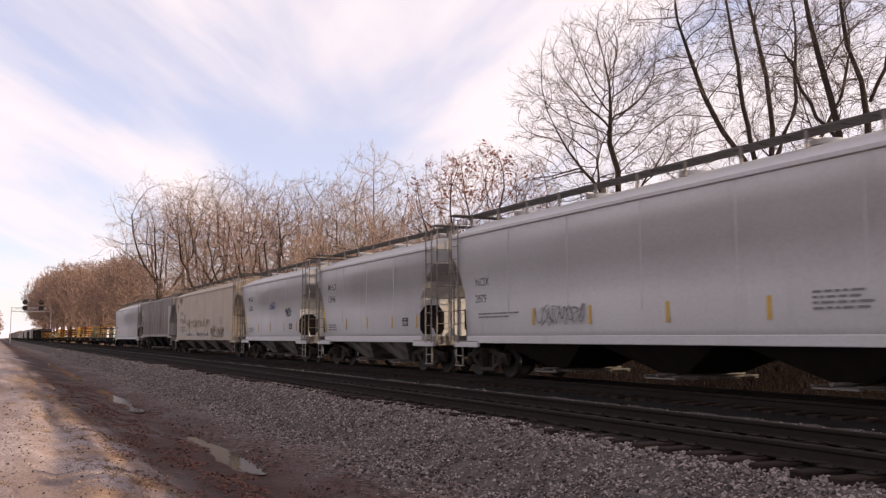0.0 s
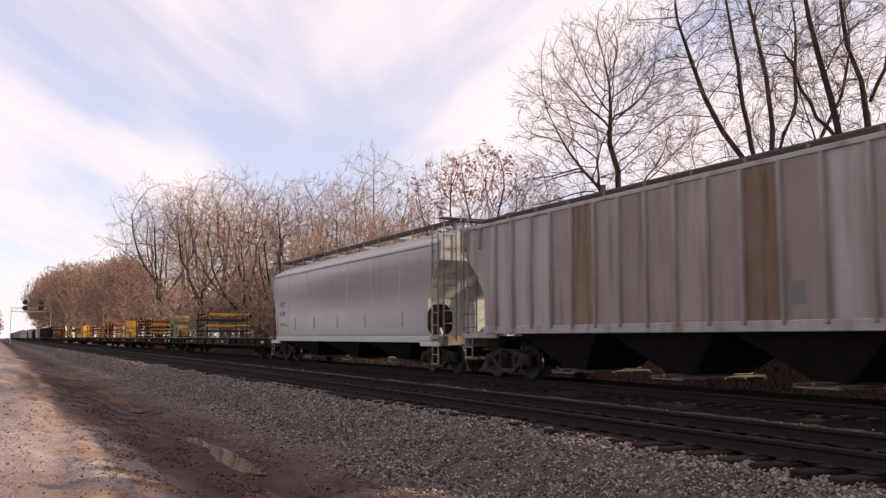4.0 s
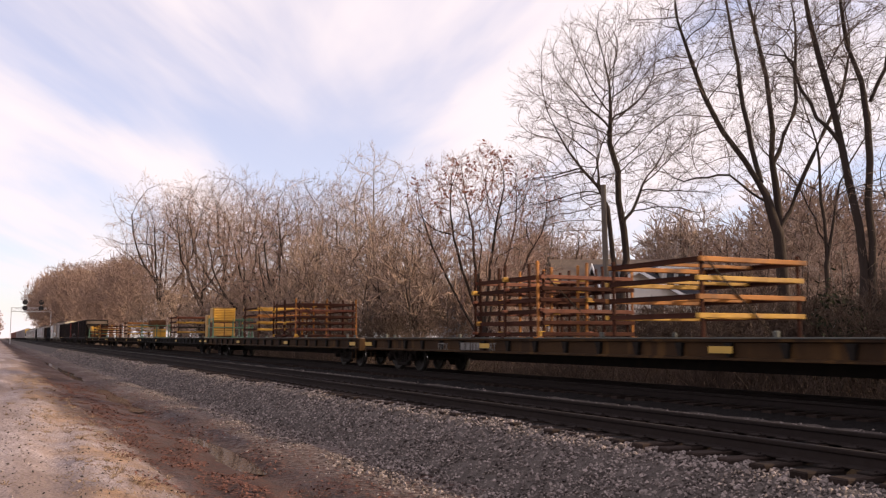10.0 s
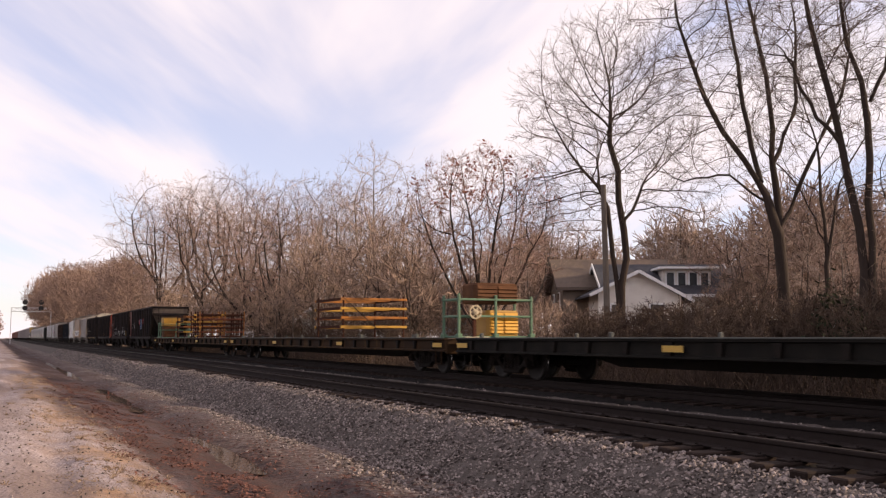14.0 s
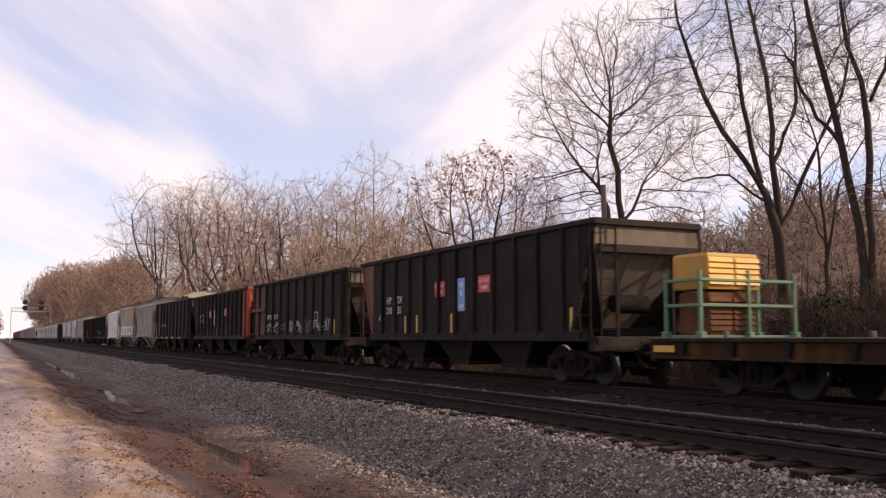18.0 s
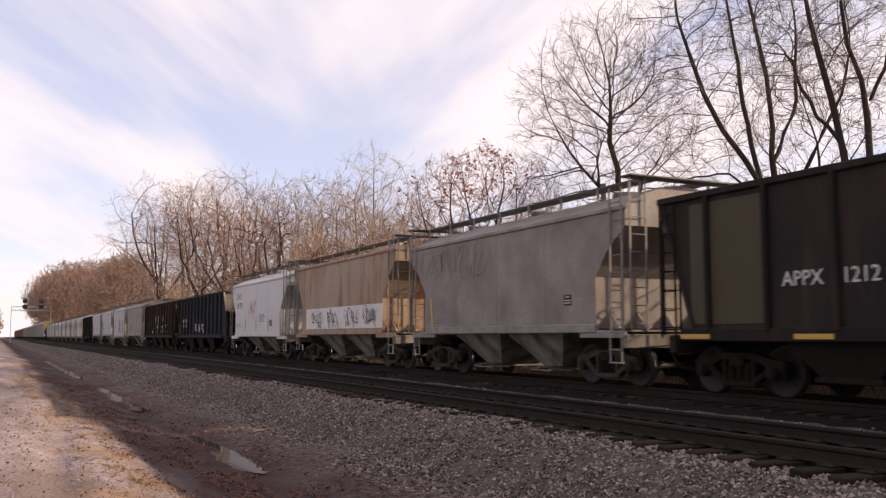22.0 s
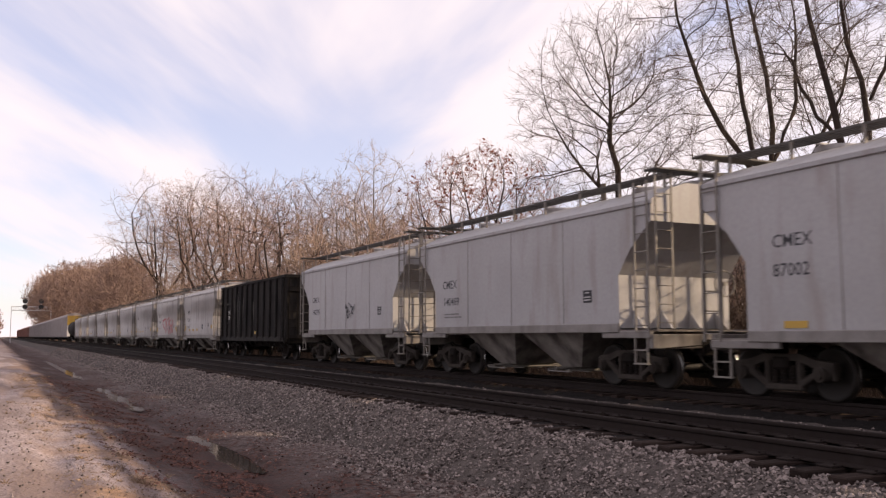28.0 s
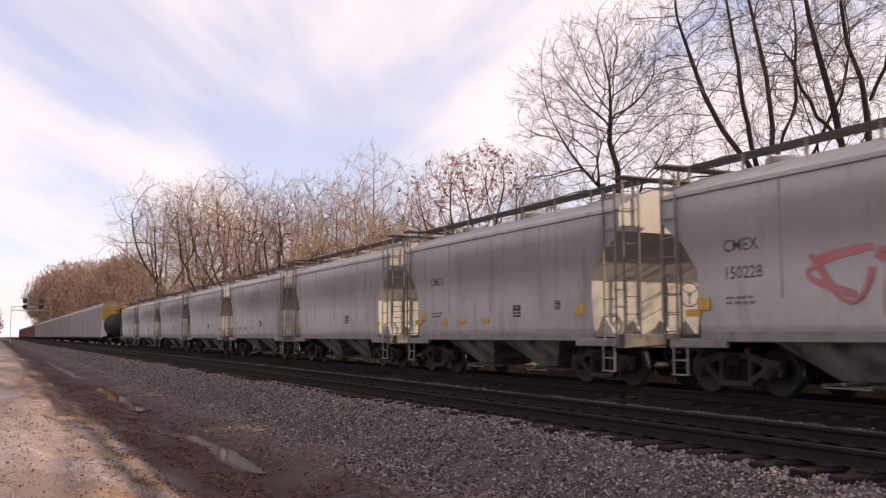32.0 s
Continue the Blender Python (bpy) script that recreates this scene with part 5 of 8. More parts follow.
def flat_car(T_r, T_l, paint, label, seed=1):
    L = round((T_l - T_r) * SPEED - 0.75, 1)
    half = L / 2 + 0.375
    hw = 1.42
    rng = random.Random(seed)
    car = thing("flat_car", label, "flat car", "cars of the freight train")
    key = (L, paint.name)
    if key not in _flat:
        d = {}
        d["side"] = Geo().along([(0.03, DECK - 0.39), (-0.10, DECK - 0.39), (-0.10, DECK - 0.35), (-0.02, DECK - 0.33), (-0.02, DECK - 0.07), (-0.10, DECK - 0.05), (-0.10, DECK), (0.03, DECK)], -L / 2, L / 2).mesh("side_sill", paint)
        b = L / 2
        cs = Geo().prism([(-b + 0.3, DECK - 0.1), (-b + 0.3, 0.72), (-b + 4.6, 0.72), (-b + 6.2, 0.42), (b - 6.2, 0.42), (b - 4.6, 0.72), (b - 0.3, 0.72), (b - 0.3, DECK - 0.1)], -0.32, 0.32)
        for i in range(18):
            x = -b + 1.0 + (L - 2.0) * i / 17
            cs.box((x, 0, DECK - 0.2), (0.08, 2.7, 0.26))
        d["center"] = cs.mesh("center_sill", dark_steel)
        d["end"] = Geo().box((0, 0, DECK - 0.24), (0.14, 2 * hw + 0.1, 0.46), 0.03).mesh("end_sill", paint)
        d["plank"] = Geo().box((0, 0, DECK - 0.02), (0.58, 2 * hw - 0.12, 0.04), 0.006).mesh("deck_plank", deck_wood)
        d["stake"] = Geo().prism([(-0.09, 0.13), (0.11, 0.13), (0.07, -0.13), (-0.01, -0.13)], -0.04, 0.04).mesh("stake_pocket", dark_steel)
        d["bracket"] = Geo().box((0, 0, 0.07), (0.10, 0.10, 0.15), 0.02).box((0, 0, 0.012), (0.22, 0.2, 0.025), 0.005).mesh("tie_down_bracket", deck_edge_mat)
        d["patch"] = Geo().box((0, 0, 0), (0.62, 0.008, 0.13), 0.002).mesh("reflective_patch", yellow_paint)
        step = Geo()
        for s in (-1, 1):
            step.box((s * 0.2, 0, -0.2), (0.03, 0.03, 0.4))
        step.box((0, 0, -0.39), (0.43, 0.08, 0.03))
        d["step"] = step.mesh("sill_step", paint)
        d["rod"] = Geo().cyl((-b * 0.5, 0, 0), (b * 0.5, 0, 0), 0.03, 6).mesh("brake_pipe", dark_steel)
        d["edge"] = Geo().box((0, 0, 0), (L - 0.1, 0.06, 0.03), 0.008).mesh("deck_edge", deck_edge_mat)
        d["n"] = int(L / 0.6)
        _flat[key] = d
    d = _flat[key]
    part("center_sill", d["center"], None, car)
    part("brake_pipe", d["rod"], None, car, "", pose(0, -0.7, 0.72))
    for i in range(d["n"]):
        part("deck_plank", d["plank"], None, car, "", pose((i - (d["n"] - 1) / 2) * (L / d["n"]), 0, rng.uniform(0, 0.004)))
    for s in (-1, 1):
        part("side_sill", d["side"], None, car, "", pose(0, s * hw, 0, 0, 0, 0 if s < 0 else 180))
        part("end_sill", d["end"], None, car, "", pose(s * (L / 2 - 0.02), 0, 0))
        for i in range(20):
            part("stake_pocket", d["stake"], None, car, "", pose(-L / 2 + 0.9 + (L - 1.8) * i / 19, s * (hw + 0.062), DECK - 0.20))
        for i in range(5):
            part("tie_down_bracket", d["bracket"], None, car, "", pose(-L / 2 + 2.2 + (L - 4.4) * (i + rng.uniform(-0.2, 0.2)) / 4, s * 1.25, DECK))
        for x in (-L / 2 + 0.45, L / 2 - 0.45, -L / 6, L / 6):
            part("reflective_patch", d["patch"], None, car, "yellow reflective patch", pose(x, s * (hw + 0.125), DECK - 0.2))
        for e in (-1, 1):
            part("sill_step", d["step"], None, car, "", pose(e * (L / 2 - 0.6), s * hw, DECK - 0.38))
        add_truck(car, s * (L / 2 - 2.4))
        part("deck_edge", d["edge"], None, car, "", pose(0, s * (hw + 0.09), DECK + 0.012))
    add_couplers(car, half + 0.02)
    keyed(car, place((T_r + T_l) / 2))
    return car, -(hw + 0.05)


_frames = {}


def frame_mesh(l, w, material, h=0.20):
    """One loose steel frame: two long rails, end channels and cross members."""
    key = (l, w, material.name)
    if key not in _frames:
        g = Geo()
        for s in (-1, 1):
            y = s * (w / 2 - 0.06)
            g.box((0, y, h / 2), (l, 0.02, h)).box((0, y - s * 0.03, 0.01), (l, 0.10, 0.02)).box((0, y - s * 0.03, h - 0.01), (l, 0.10, 0.02))
            g.box((s * (l / 2 - 0.05), 0, h / 2), (0.10, w - 0.02, h), 0.012)
        n = max(2, int(l / 1.2))
        for i in range(1, n):
            g.box((-l / 2 + l * i / n, 0, h / 2), (0.08, w - 0.1, h * 0.7), 0.01)
        me = g.mesh("steel_frame", material)
        me.materials.append(rust_frame)   # long rails darker: their rust plus the near side's shade put into colour
        me.polygons.foreach_set("material_index", [1 if abs(p.center.x) < l / 2 - 0.12 and abs(p.center.y) > w / 2 - 0.2 else 0 for p in me.polygons])
        _frames[key] = me
    return _frames[key]


_lugs = {}


def frame_stack(T_r, T_l, levels, mats, label, step=0.365, w=2.85, z_first=0.40, posts=False, post_top=0.0, seed=1):
    """Frames piled on corner legs; T as for the cars, taken at the near side of the deck."""
    l = round((T_l - T_r) * SPEED, 1)
    rng = random.Random(seed)
    st = thing("frame_stack", label, "steel frames", "loads on the flat cars")
    if posts:
        z_first, step = 0.06, 0.285
    top = z_first + (levels - 1) * step + 0.2
    for i in range(levels):
        part("steel_frame", frame_mesh(l, w, mats[i % len(mats)], 0.10), None, st, "", pose(rng.uniform(-0.04, 0.04), rng.uniform(-0.03, 0.03), z_first + i * step))
    key = ("leg", round(top, 2))
    if key not in _lugs:
        _lugs[key] = Geo().box((0, 0, top / 2), (0.065, 0.065, top), 0.012).box((0, 0, 0.02), (0.18, 0.18, 0.04), 0.01).mesh("corner_leg", rust_frame)
    for sx in (-1, 1):
        for sy in (-1, 1):
            part("corner_leg", _lugs[key], None, st, "", pose(sx * (l / 2 - 0.10), sy * (w / 2 - 0.14), 0))
    part("lashing_chain", Geo().rod([(l / 2, w / 2 - 0.9, 0.0), (l / 2 + 0.02, -w / 2 + 0.1, top - 0.1)], 0.018, 5), black_frame, st)
    if posts:
        n = 5
        ph = top + 0.1 + post_top
        key = ("post", round(ph, 2))
        if key not in _lugs:
            _lugs[key] = Geo().box((0, 0, ph / 2), (0.055, 0.07, ph), 0.01).box((0, 0, 0.02), (0.2, 0.2, 0.04), 0.01).mesh("stack_post", orange_frame)
            _lugs["rusty", key] = Geo().box((0, 0, ph / 2), (0.055, 0.07, ph), 0.01).box((0, 0, 0.02), (0.2, 0.2, 0.04), 0.01).mesh("stack_post", rust_frame)
            _lugs["block"] = Geo().box((0, 0, 0), (0.09, 0.16, 0.09), 0.015).box((0.03, 0.02, -0.06), (0.05, 0.22, 0.03), 0.006).mesh("post_block", yellow_frame)
            _lugs["stub"] = Geo().box((0, 0, 0), (0.11, 0.14, 0.08), 0.015).mesh("post_block", red_frame)
        for i in range(n):
            for s in (-1, 0, 1):
                # Posts at the +x end and middle are orange, sunlight put into colour.
                p = part("stack_post", _lugs[key] if (i == n - 1 or s == 0) else _lugs["rusty", key], None, st, "", pose(-l / 2 + 0.1 + (l - 0.2) * i / (n - 1), s * (w / 2 + 0.02) + 0.3 * (i % 2) * (1 if s < 1 else -1), 0, rng.uniform(-1.5, 1.5), rng.uniform(-1.5, 1.5), 0))
                if s < 1:
                    for k in range(levels):
                        if rng.random() < 0.62:
                            part("post_block", _lugs["block" if rng.random() < 0.4 else "stub"], None, p, "", pose(0.05, rng.uniform(-0.05, 0.1), z_first + k * step + 0.08))
    return loaded(st, T_r, T_l)


def loaded(st, T_r, T_l):
    MOVERS.append((st, place((T_r + T_l) / 2)))
    st["deck"] = DECK
    return st


def louvred_case(parent, x, y, z, sx, sy, sz, sheet, slats, label):
    """Sheet-steel cabinet with cut corners and two louvred doors on the end that faces +x."""
    c = 0.13
    hx, hy = sx / 2, sy / 2
    ring = [(hx, -hy + c * 0.5), (hx, hy - c * 0.5), (hx - c, hy), (-hx, hy), (-hx, -hy), (hx - c, -hy)]
    g = Geo()
    n = len(ring)
    vs = [(px * k, py * k, zz) for zz, k in ((0.0, 0.97), (0.05, 1.0), (sz - 0.06, 1.0), (sz, 0.95)) for px, py in ring]
    fs = [tuple(range(n))[::-1], tuple(range(3 * n, 4 * n))] + [(j * n + i, j * n + (i + 1) % n, j * n + n + (i + 1) % n, j * n + n + i) for j in range(3) for i in range(n)]
    body = part("case", g.add(vs, fs), sheet, parent, label, pose(x, y, z))
    m = max(4, int(sz / 0.125))
    wd = sy / 2 - c * 0.5 - 0.03
    hh = (sz - 0.16) / m
    prof = [(-0.01, sz - 0.08), (-0.01, 0.08)]
    for i in range(m):
        prof += [(0.05, 0.08 + hh * i + 0.01), (0.012, 0.08 + hh * (i + 0.88))]
    k = len(prof)
    sl = Geo().add([(px, -wd / 2, pz) for px, pz in prof] + [(px, wd / 2, pz) for px, pz in prof], [tuple(range(k)), tuple(range(2 * k - 1, k - 1, -1))] + [(i, k + i, k + (i + 1) % k, (i + 1) % k) for i in range(k)])
    for s in (-1, 1):
        part("louvred_door", sl, slats, body, "", pose(hx + 0.003, s * (wd / 2 + 0.03), 0))
    return body


def machine_rack(T_r, T_l, label, cases, rails=(0.66, 1.16), height=1.25, w=2.6, wheel=0.0, seed=1, mid=False):
    """Pale green open rack; cases: (x, y, z, sx, sy, sz, sheet, louvres); wheel: its place across the deck, or 0."""
    l = max(0.9, round((T_l - T_r) * SPEED, 1))
    st = thing("machine_rack", label, "machine rack", "loads on the flat cars")
    rng = random.Random(seed)
    for sx in ((-1, 0.1, 1) if mid else (-1, 1)):
        for sy in (-1, 0, 1):
            if sx != 1 and sy == 0:
                continue
            hgt = height * rng.uniform(0.98, 1.1)
            p = Geo().box((0, 0, hgt / 2), (0.075, 0.075, hgt), 0.012).box((0, 0, 0.07), (0.17, 0.17, 0.14), 0.02)
            part("rack_post", p, green_paint, st, "", pose(sx * (l / 2 - 0.05), sy * (w / 2 - 0.05), 0))
    for z in rails:
        for s in (-1, 1):
            part("rack_rail", Geo().box((0, 0, 0), (l, 0.055, 0.065), 0.01), green_paint, st, "", pose(0, s * (w / 2 - 0.05), z))
            part("rack_rail", Geo().box((0, 0, 0), (0.055, w, 0.065), 0.01), green_paint, st, "", pose(s * (l / 2 - 0.05), 0, z))
    part("rack_base", Geo().box((0, -w / 2 + 0.12, 0.045), (l, 0.12, 0.05), 0.01).box((0, w / 2 - 0.12, 0.045), (l, 0.12, 0.05), 0.01).box((l / 2 - 0.1, 0, 0.045), (0.14, w, 0.05), 0.01).box((-l / 2 + 0.1, 0, 0.045), (0.14, w, 0.05), 0.01), green_paint, st)
    for x, y, z, sx, sy, sz, sheet, slats in cases:
        kind = "rusted" if sheet is case_rust else ("tan weathered" if sheet is case_tan else "yellow")
        louvred_case(st, x, y, z, sx, sy, sz, sheet, slats, kind + " sheet-steel case with louvred doors")
    if wheel:
        g = Geo().cyl((0, 0, 0), (0.10, 0, 0), 0.09, 10).cyl((0.10, 0, 0), (0.14, 0, 0), 0.04, 8)
        for k in range(16):
            a, b2 = 2 * math.pi * k / 16, 2 * math.pi * (k + 1) / 16
            g.span((0.05, 0.19 * math.cos(a), 0.19 * math.sin(a)), (0.05, 0.19 * math.cos(b2), 0.19 * math.sin(b2)), 0.05, 0.04)
        for k in range(6):
            a = k * 1.047
            g.span((0.05, 0, 0), (0.05, 0.19 * math.cos(a), 0.19 * math.sin(a)), 0.03, 0.035)
        part("hand_wheel", g, lading, st, "pale spoked hand wheel", pose(l / 2 + 0.02, wheel, 0.78))
        part("wheel_stand", Geo().box((0, 0, 0.36), (0.08, 0.12, 0.72), 0.015), rust_frame, st, "", pose(l / 2 - 0.02, wheel, 0))
        part("brake_platform", Geo().box((0, 0, 0.03), (0.3, 0.8, 0.04), 0.01), lading, st, "", pose(l / 2 + 0.05, wheel, 0.0))
    return loaded(st, T_r, T_l)


# ---------- far cars ----------
def tank_car(T_r, T_l):
    L = (T_l - T_r) * SPEED
    car = thing("tank_car", "black tank car in a line of hopper cars", "tank car", "cars of the freight train")
    n = 24
    prof = [(-L / 2 + 0.3, 0.05), (-L / 2 + 0.32, 0.7), (-L / 2 + 0.6, 1.25), (-L / 2 + 1.0, 1.45), (L / 2 - 1.0, 1.45), (L / 2 - 0.6, 1.25), (L / 2 - 0.32, 0.7), (L / 2 - 0.3, 0.05)]
    g = Geo()
    k = len(prof)
    vs = [(x, r * math.cos(2 * math.pi * i / n), 2.55 + r * math.sin(2 * math.pi * i / n)) for i in range(n) for x, r in prof]
    g.add(vs, [(i * k + j, i * k + j + 1, ((i + 1) % n) * k + j + 1, ((i + 1) % n) * k + j) for i in range(n) for j in range(k - 1)], True)
    part("tank", g, black_paint, car)
    part("dome_platform", Geo().box((0, 0, 4.15), (2.4, 1.6, 0.08), 0.01).cyl((0, 0, 3.9), (0, 0, 4.4), 0.5, 14), dark_steel, car)
    part("center_sill", Geo().box((0, 0, 1.0), (L, 0.6, 0.3), 0.02), dark_steel, car)
    for s in (-1, 1):
        part("end_sill", Geo().box((0, 0, 1.0), (0.2, 2.8, 0.3), 0.02), dark_steel, car, "", pose(s * (L / 2 - 0.1), 0, 0))
        part("saddle", Geo().box((0, 0, 1.3), (0.4, 2.2, 0.5), 0.04), dark_steel, car, "", pose(s * (L / 2 - 2), 0, 0))
        add_truck(car, s * (L / 2 - 2.0))
    add_couplers(car, L / 2 + 0.5)
    keyed(car, place((T_r + T_l) / 2))


_rack = {}


def auto_rack(T_r, T_l, paint, label, yellow=False):
    L = round((T_l - T_r) * SPEED, 1)
    car = thing("autorack_car", label, "autorack car", "cars of the freight train")
    key = (L, paint.name)
    if key not in _rack:
        g = Geo().box((0, 0, 3.0), (L, 2.9, 4.0), 0.1)
        for i in range(22):
            for s in (-1, 1):
                g.box((-L / 2 + 0.6 + (L - 1.2) * i / 21, s * 1.46, 3.0), (0.08, 0.05, 3.9))
        roof = Geo().add([(x, y, z) for x in (-L / 2, L / 2) for y, z in ((-1.48, 4.95), (-1.2, 5.45), (0, 5.75), (1.2, 5.45), (1.48, 4.95))], [(0, 1, 6, 5), (1, 2, 7, 6), (2, 3, 8, 7), (3, 4, 9, 8), (4, 3, 2, 1, 0), (5, 6, 7, 8, 9), (0, 5, 9, 4)])
        _rack[key] = (g.mesh("body", paint), roof.mesh("roof", paint), Geo().box((0, 0, 0.95), (L, 2.7, 0.3), 0.02).mesh("underframe", dark_steel),
                      Geo().box((0, 0, 4.2), (0.06, 2.7, 1.9), 0.01).mesh("end_door", yellow_paint), Geo().box((0, 0, 2.1), (0.06, 2.7, 2.2), 0.01).mesh("end_door", stripe_paint))
    b, r, u, y1, y2 = _rack[key]
    part("body", b, None, car)
    part("roof", r, None, car)
    part("underframe", u, None, car)
    if yellow:
        for s in (-1, 1):
            part("end_door", y1, None, car, "yellow upper end door", pose(s * (L / 2 + 0.02), 0, 0))
            part("end_door", y2, None, car, "white lower end door", pose(s * (L / 2 + 0.02), 0, 0))
    for s in (-1, 1):
        add_truck(car, s * (L / 2 - 2.6))
    add_couplers(car, L / 2 + 0.45)
    keyed(car, place((T_r + T_l) / 2))


# ---------- the train, from its head ----------
def build_train():
    rng = random.Random(9)
    # head: long white hoppers, the first added unseen for its shadow, then short ones
    covered_hopper(0.62 - 1.17, 0.70, white_paint, "long clean white covered hopper car added unseen for its shadow", 3, 1.05, 4.05, 4.56, 0.85, 0.6, 2.3, True, seed=1)
    c, y = covered_hopper(0.75, 1.827, white_paint, "long clean white covered hopper car added unseen for its shadow with yellow marks", 3, 1.05, 4.08, 4.59, 0.85, 0.6, 2.3, True, seed=2, hole=True)
    lettering(c, "NCIX", -7.3, 2.52, y, 0.32)
    lettering(c, "2079", -7.3, 2.06, y, 0.32)
    bars(c, -7.1, 1.75, y, 2.2, 0.05, 2, letter_faint, rng)
    spray(c, -4.1, 1.42, y, 2.1, 0.45, letter_faint, 3, 8, 0.02, "faint grey scrawl")
    for x in (-4.25, -1.85, 0.8, 3.46):
        mark(c, "yellow_stripe", x, 1.62, y + 0.006, 0.11, 0.42, yellow_paint)
    bars(c, 4.4, 1.85, y, 1.1, 0.05, 4, letter_faint, rng)
    for T_r, T_l, num, sd in ((1.905, 2.60, "15046", 4), (2.69, 3.41, "15085", 5)):
        c, y = covered_hopper(T_r, T_l, white_paint, "short white covered hopper car with rounded sides", 2, 1.05, 3.92, 4.43, 0.95, 0.55, 2.35, True, seed=sd, gap=0.65, hole=True)
        lettering(c, "MHLX", -4.26, 2.98, y, 0.36)
        lettering(c, num, -4.26, 2.50, y, 0.36)
        for x in (-2.1, 0.1, 2.4, 4.4):
            mark(c, "yellow_stripe", x, 1.62, y + 0.006, 0.10, 0.42, yellow_paint)
        part("yellow_stripe", Geo().prism([(-0.30, 0.48), (-0.16, 0.48), (0.10, -0.40), (0.02, -0.48)], -0.004, 0.004), yellow_paint, c, "", pose(-4.5, y - 0.003, 1.78))
        mark(c, "sticker", 3.5, 1.62, y, 0.45, 0.26, letter_black, "black data panel")
        bars(c, -4.1, 1.6, y, 0.9, 0.05, 3, letter_faint, rng)
        if sd == 5:
            spray(c, 0.0, 2.45, y, 0.9, 0.35, spray_blue, 7, 4, 0.035)
            spray(c, 2.7, 2.1, y, 0.8, 0.3, spray_black, 8, 2, 0.09, "smudged grey mark")
    c, y = covered_hopper(3.49, 4.68, tan_paint, "long tan covered hopper car stained with rust", 4, 1.05, 4.08, 4.59, 0.85, 0.6, 2.35, False, seed=6)
    lettering(c, "DOWX", -7.56, 2.70, y, 0.36)
    lettering(c, "67259", -7.50, 2.22, y, 0.36)
    bars(c, -7.4, 1.85, y, 2.4, 0.07, 3, letter_faint, rng)
    spray(c, 3.2, 1.12, y - 0.008, 3.6, 0.62, spray_olive, 12, 7, 0.085)
    spray(c, -4.9, 1.78, y, 7.8, 0.5, spray_olive, 17, 17, 0.02, "long faded brown scrawl")
    spray(c, -1.2, 1.2, y - 0.01, 3.8, 0.24, letter_faint, 18, 12, 0.016, "thin grey scrawl")
    for x0, x1 in ((-8.75, -0.05), (0.05, 8.75)):
        part("painted_band", Geo().box(((x0 + x1) / 2, 0, 0), (x1 - x0, 0.006, 0.36), 0.002), pale_band, c, "pale scuffed lower band", pose(0, y - 0.003, 1.28))
    for x in (-8.2, -5.3, 8.2):
        mark(c, "orange_patch", x, 1.15, y - 0.008, 0.62, 0.13, yellow_paint)
    spray(c, -6.4, 2.1, y, 1.2, 0.3, seam_dirt, 14, 5, 0.018, "thin grey scrawl")
    spray(c, -4.6, 1.2, y - 0.01, 2.4, 0.2, letter_faint, 15, 7, 0.018, "thin grey scrawl")
    mark(c, "stencil", -5.75, 2.55, y, 0.32, 0.34, letter_faint)
    for x, z, w, h, sd in ((-7.3, 3.55, 0.5, 0.45, 3), (-7.9, 3.7, 0.5, 0.2, 4), (-8.6, 3.2, 0.4, 0.3, 5)):
        blot(c, x + w / 2, z + h / 2, y, w, h * 1.3, rust_panel, sd, "rust blotch")
    bars(c, 5.6, 2.3, y, 0.7, 0.05, 5, letter_faint, rng)
    c, y = covered_hopper(4.76, 5.79, rusty_paint, "ribbed grey covered hopper car streaked with rust", 3, 1.30, 4.22, 4.36, 1.35, 0.65, 2.27, False, ribs=19, walk_z=0.12, seed=7)
    step = (16.7 - 0.5) / 18
    for i in range(5, 14):
        part("side_panel", Geo().box((0, 0, 0), (step - 0.07, 0.006, 2.74), 0.002), rust_panel if i in (6, 12) else tan_panel, c, "rust-stained side panel", pose(-8.1 + step * (i + 0.5), y - 0.005, 2.76))
    mark(c, "sticker", 3.9, 1.85, y, 0.3, 0.4, letter_faint, "faded stencilled panel")
    c, y = covered_hopper(5.875, 7.04, white_paint, "long white covered hopper car with yellow stripes", 3, 1.05, 4.05, 4.61, 0.85, 0.6, 2.3, True, seed=8, hole=True)
    lettering(c, "NCIX", -7.84, 2.53, y, 0.34)
    lettering(c, "40480", -7.84, 2.08, y, 0.34)
    bars(c, -7.8, 1.75, y, 1.2, 0.05, 2, letter_faint, rng)
    for x in (-8.26, -5.4, -2.7, 0.2, 3.2, 6.6):
        mark(c, "yellow_stripe", x, 1.72, y, 0.12, 0.5 if x > -8 else 0.95, yellow_paint)
    # flat cars
    B = (7.08, 8.88, 10.57, 12.29, 14.04, 15.84, 17.59, 19.30)
    paints = (flat_dark, flat_paint, flat_paint, flat_paint, flat_dark, flat_paint, flat_paint)
    for i in range(7):
        c, y = flat_car(B[i], B[i + 1], paints[i], "long dark flat car with tie-down brackets on its deck" if paints[i] is flat_dark else "long brown and yellow flat car with a worn plank deck", i)
        if i == 0:
            lettering(c, "BTCX 709", -6.7, DECK - 0.34, y - 0.07, 0.30, letter_worn)
            for k in range(5):
                spray(c, -4.2 + 2.3 * k, DECK - 0.34, y - 0.07, 1.5, 0.22, faint_scrawl, 30 + k, 3, 0.07, "faded pale scrawl")
        if i == 1:
            lettering(c, "FTTX", -6.6, DECK - 0.33, y - 0.086, 0.30, letter_worn)
            lettering(c, "940267", -5.1, DECK - 0.33, y - 0.086, 0.30, letter_worn)
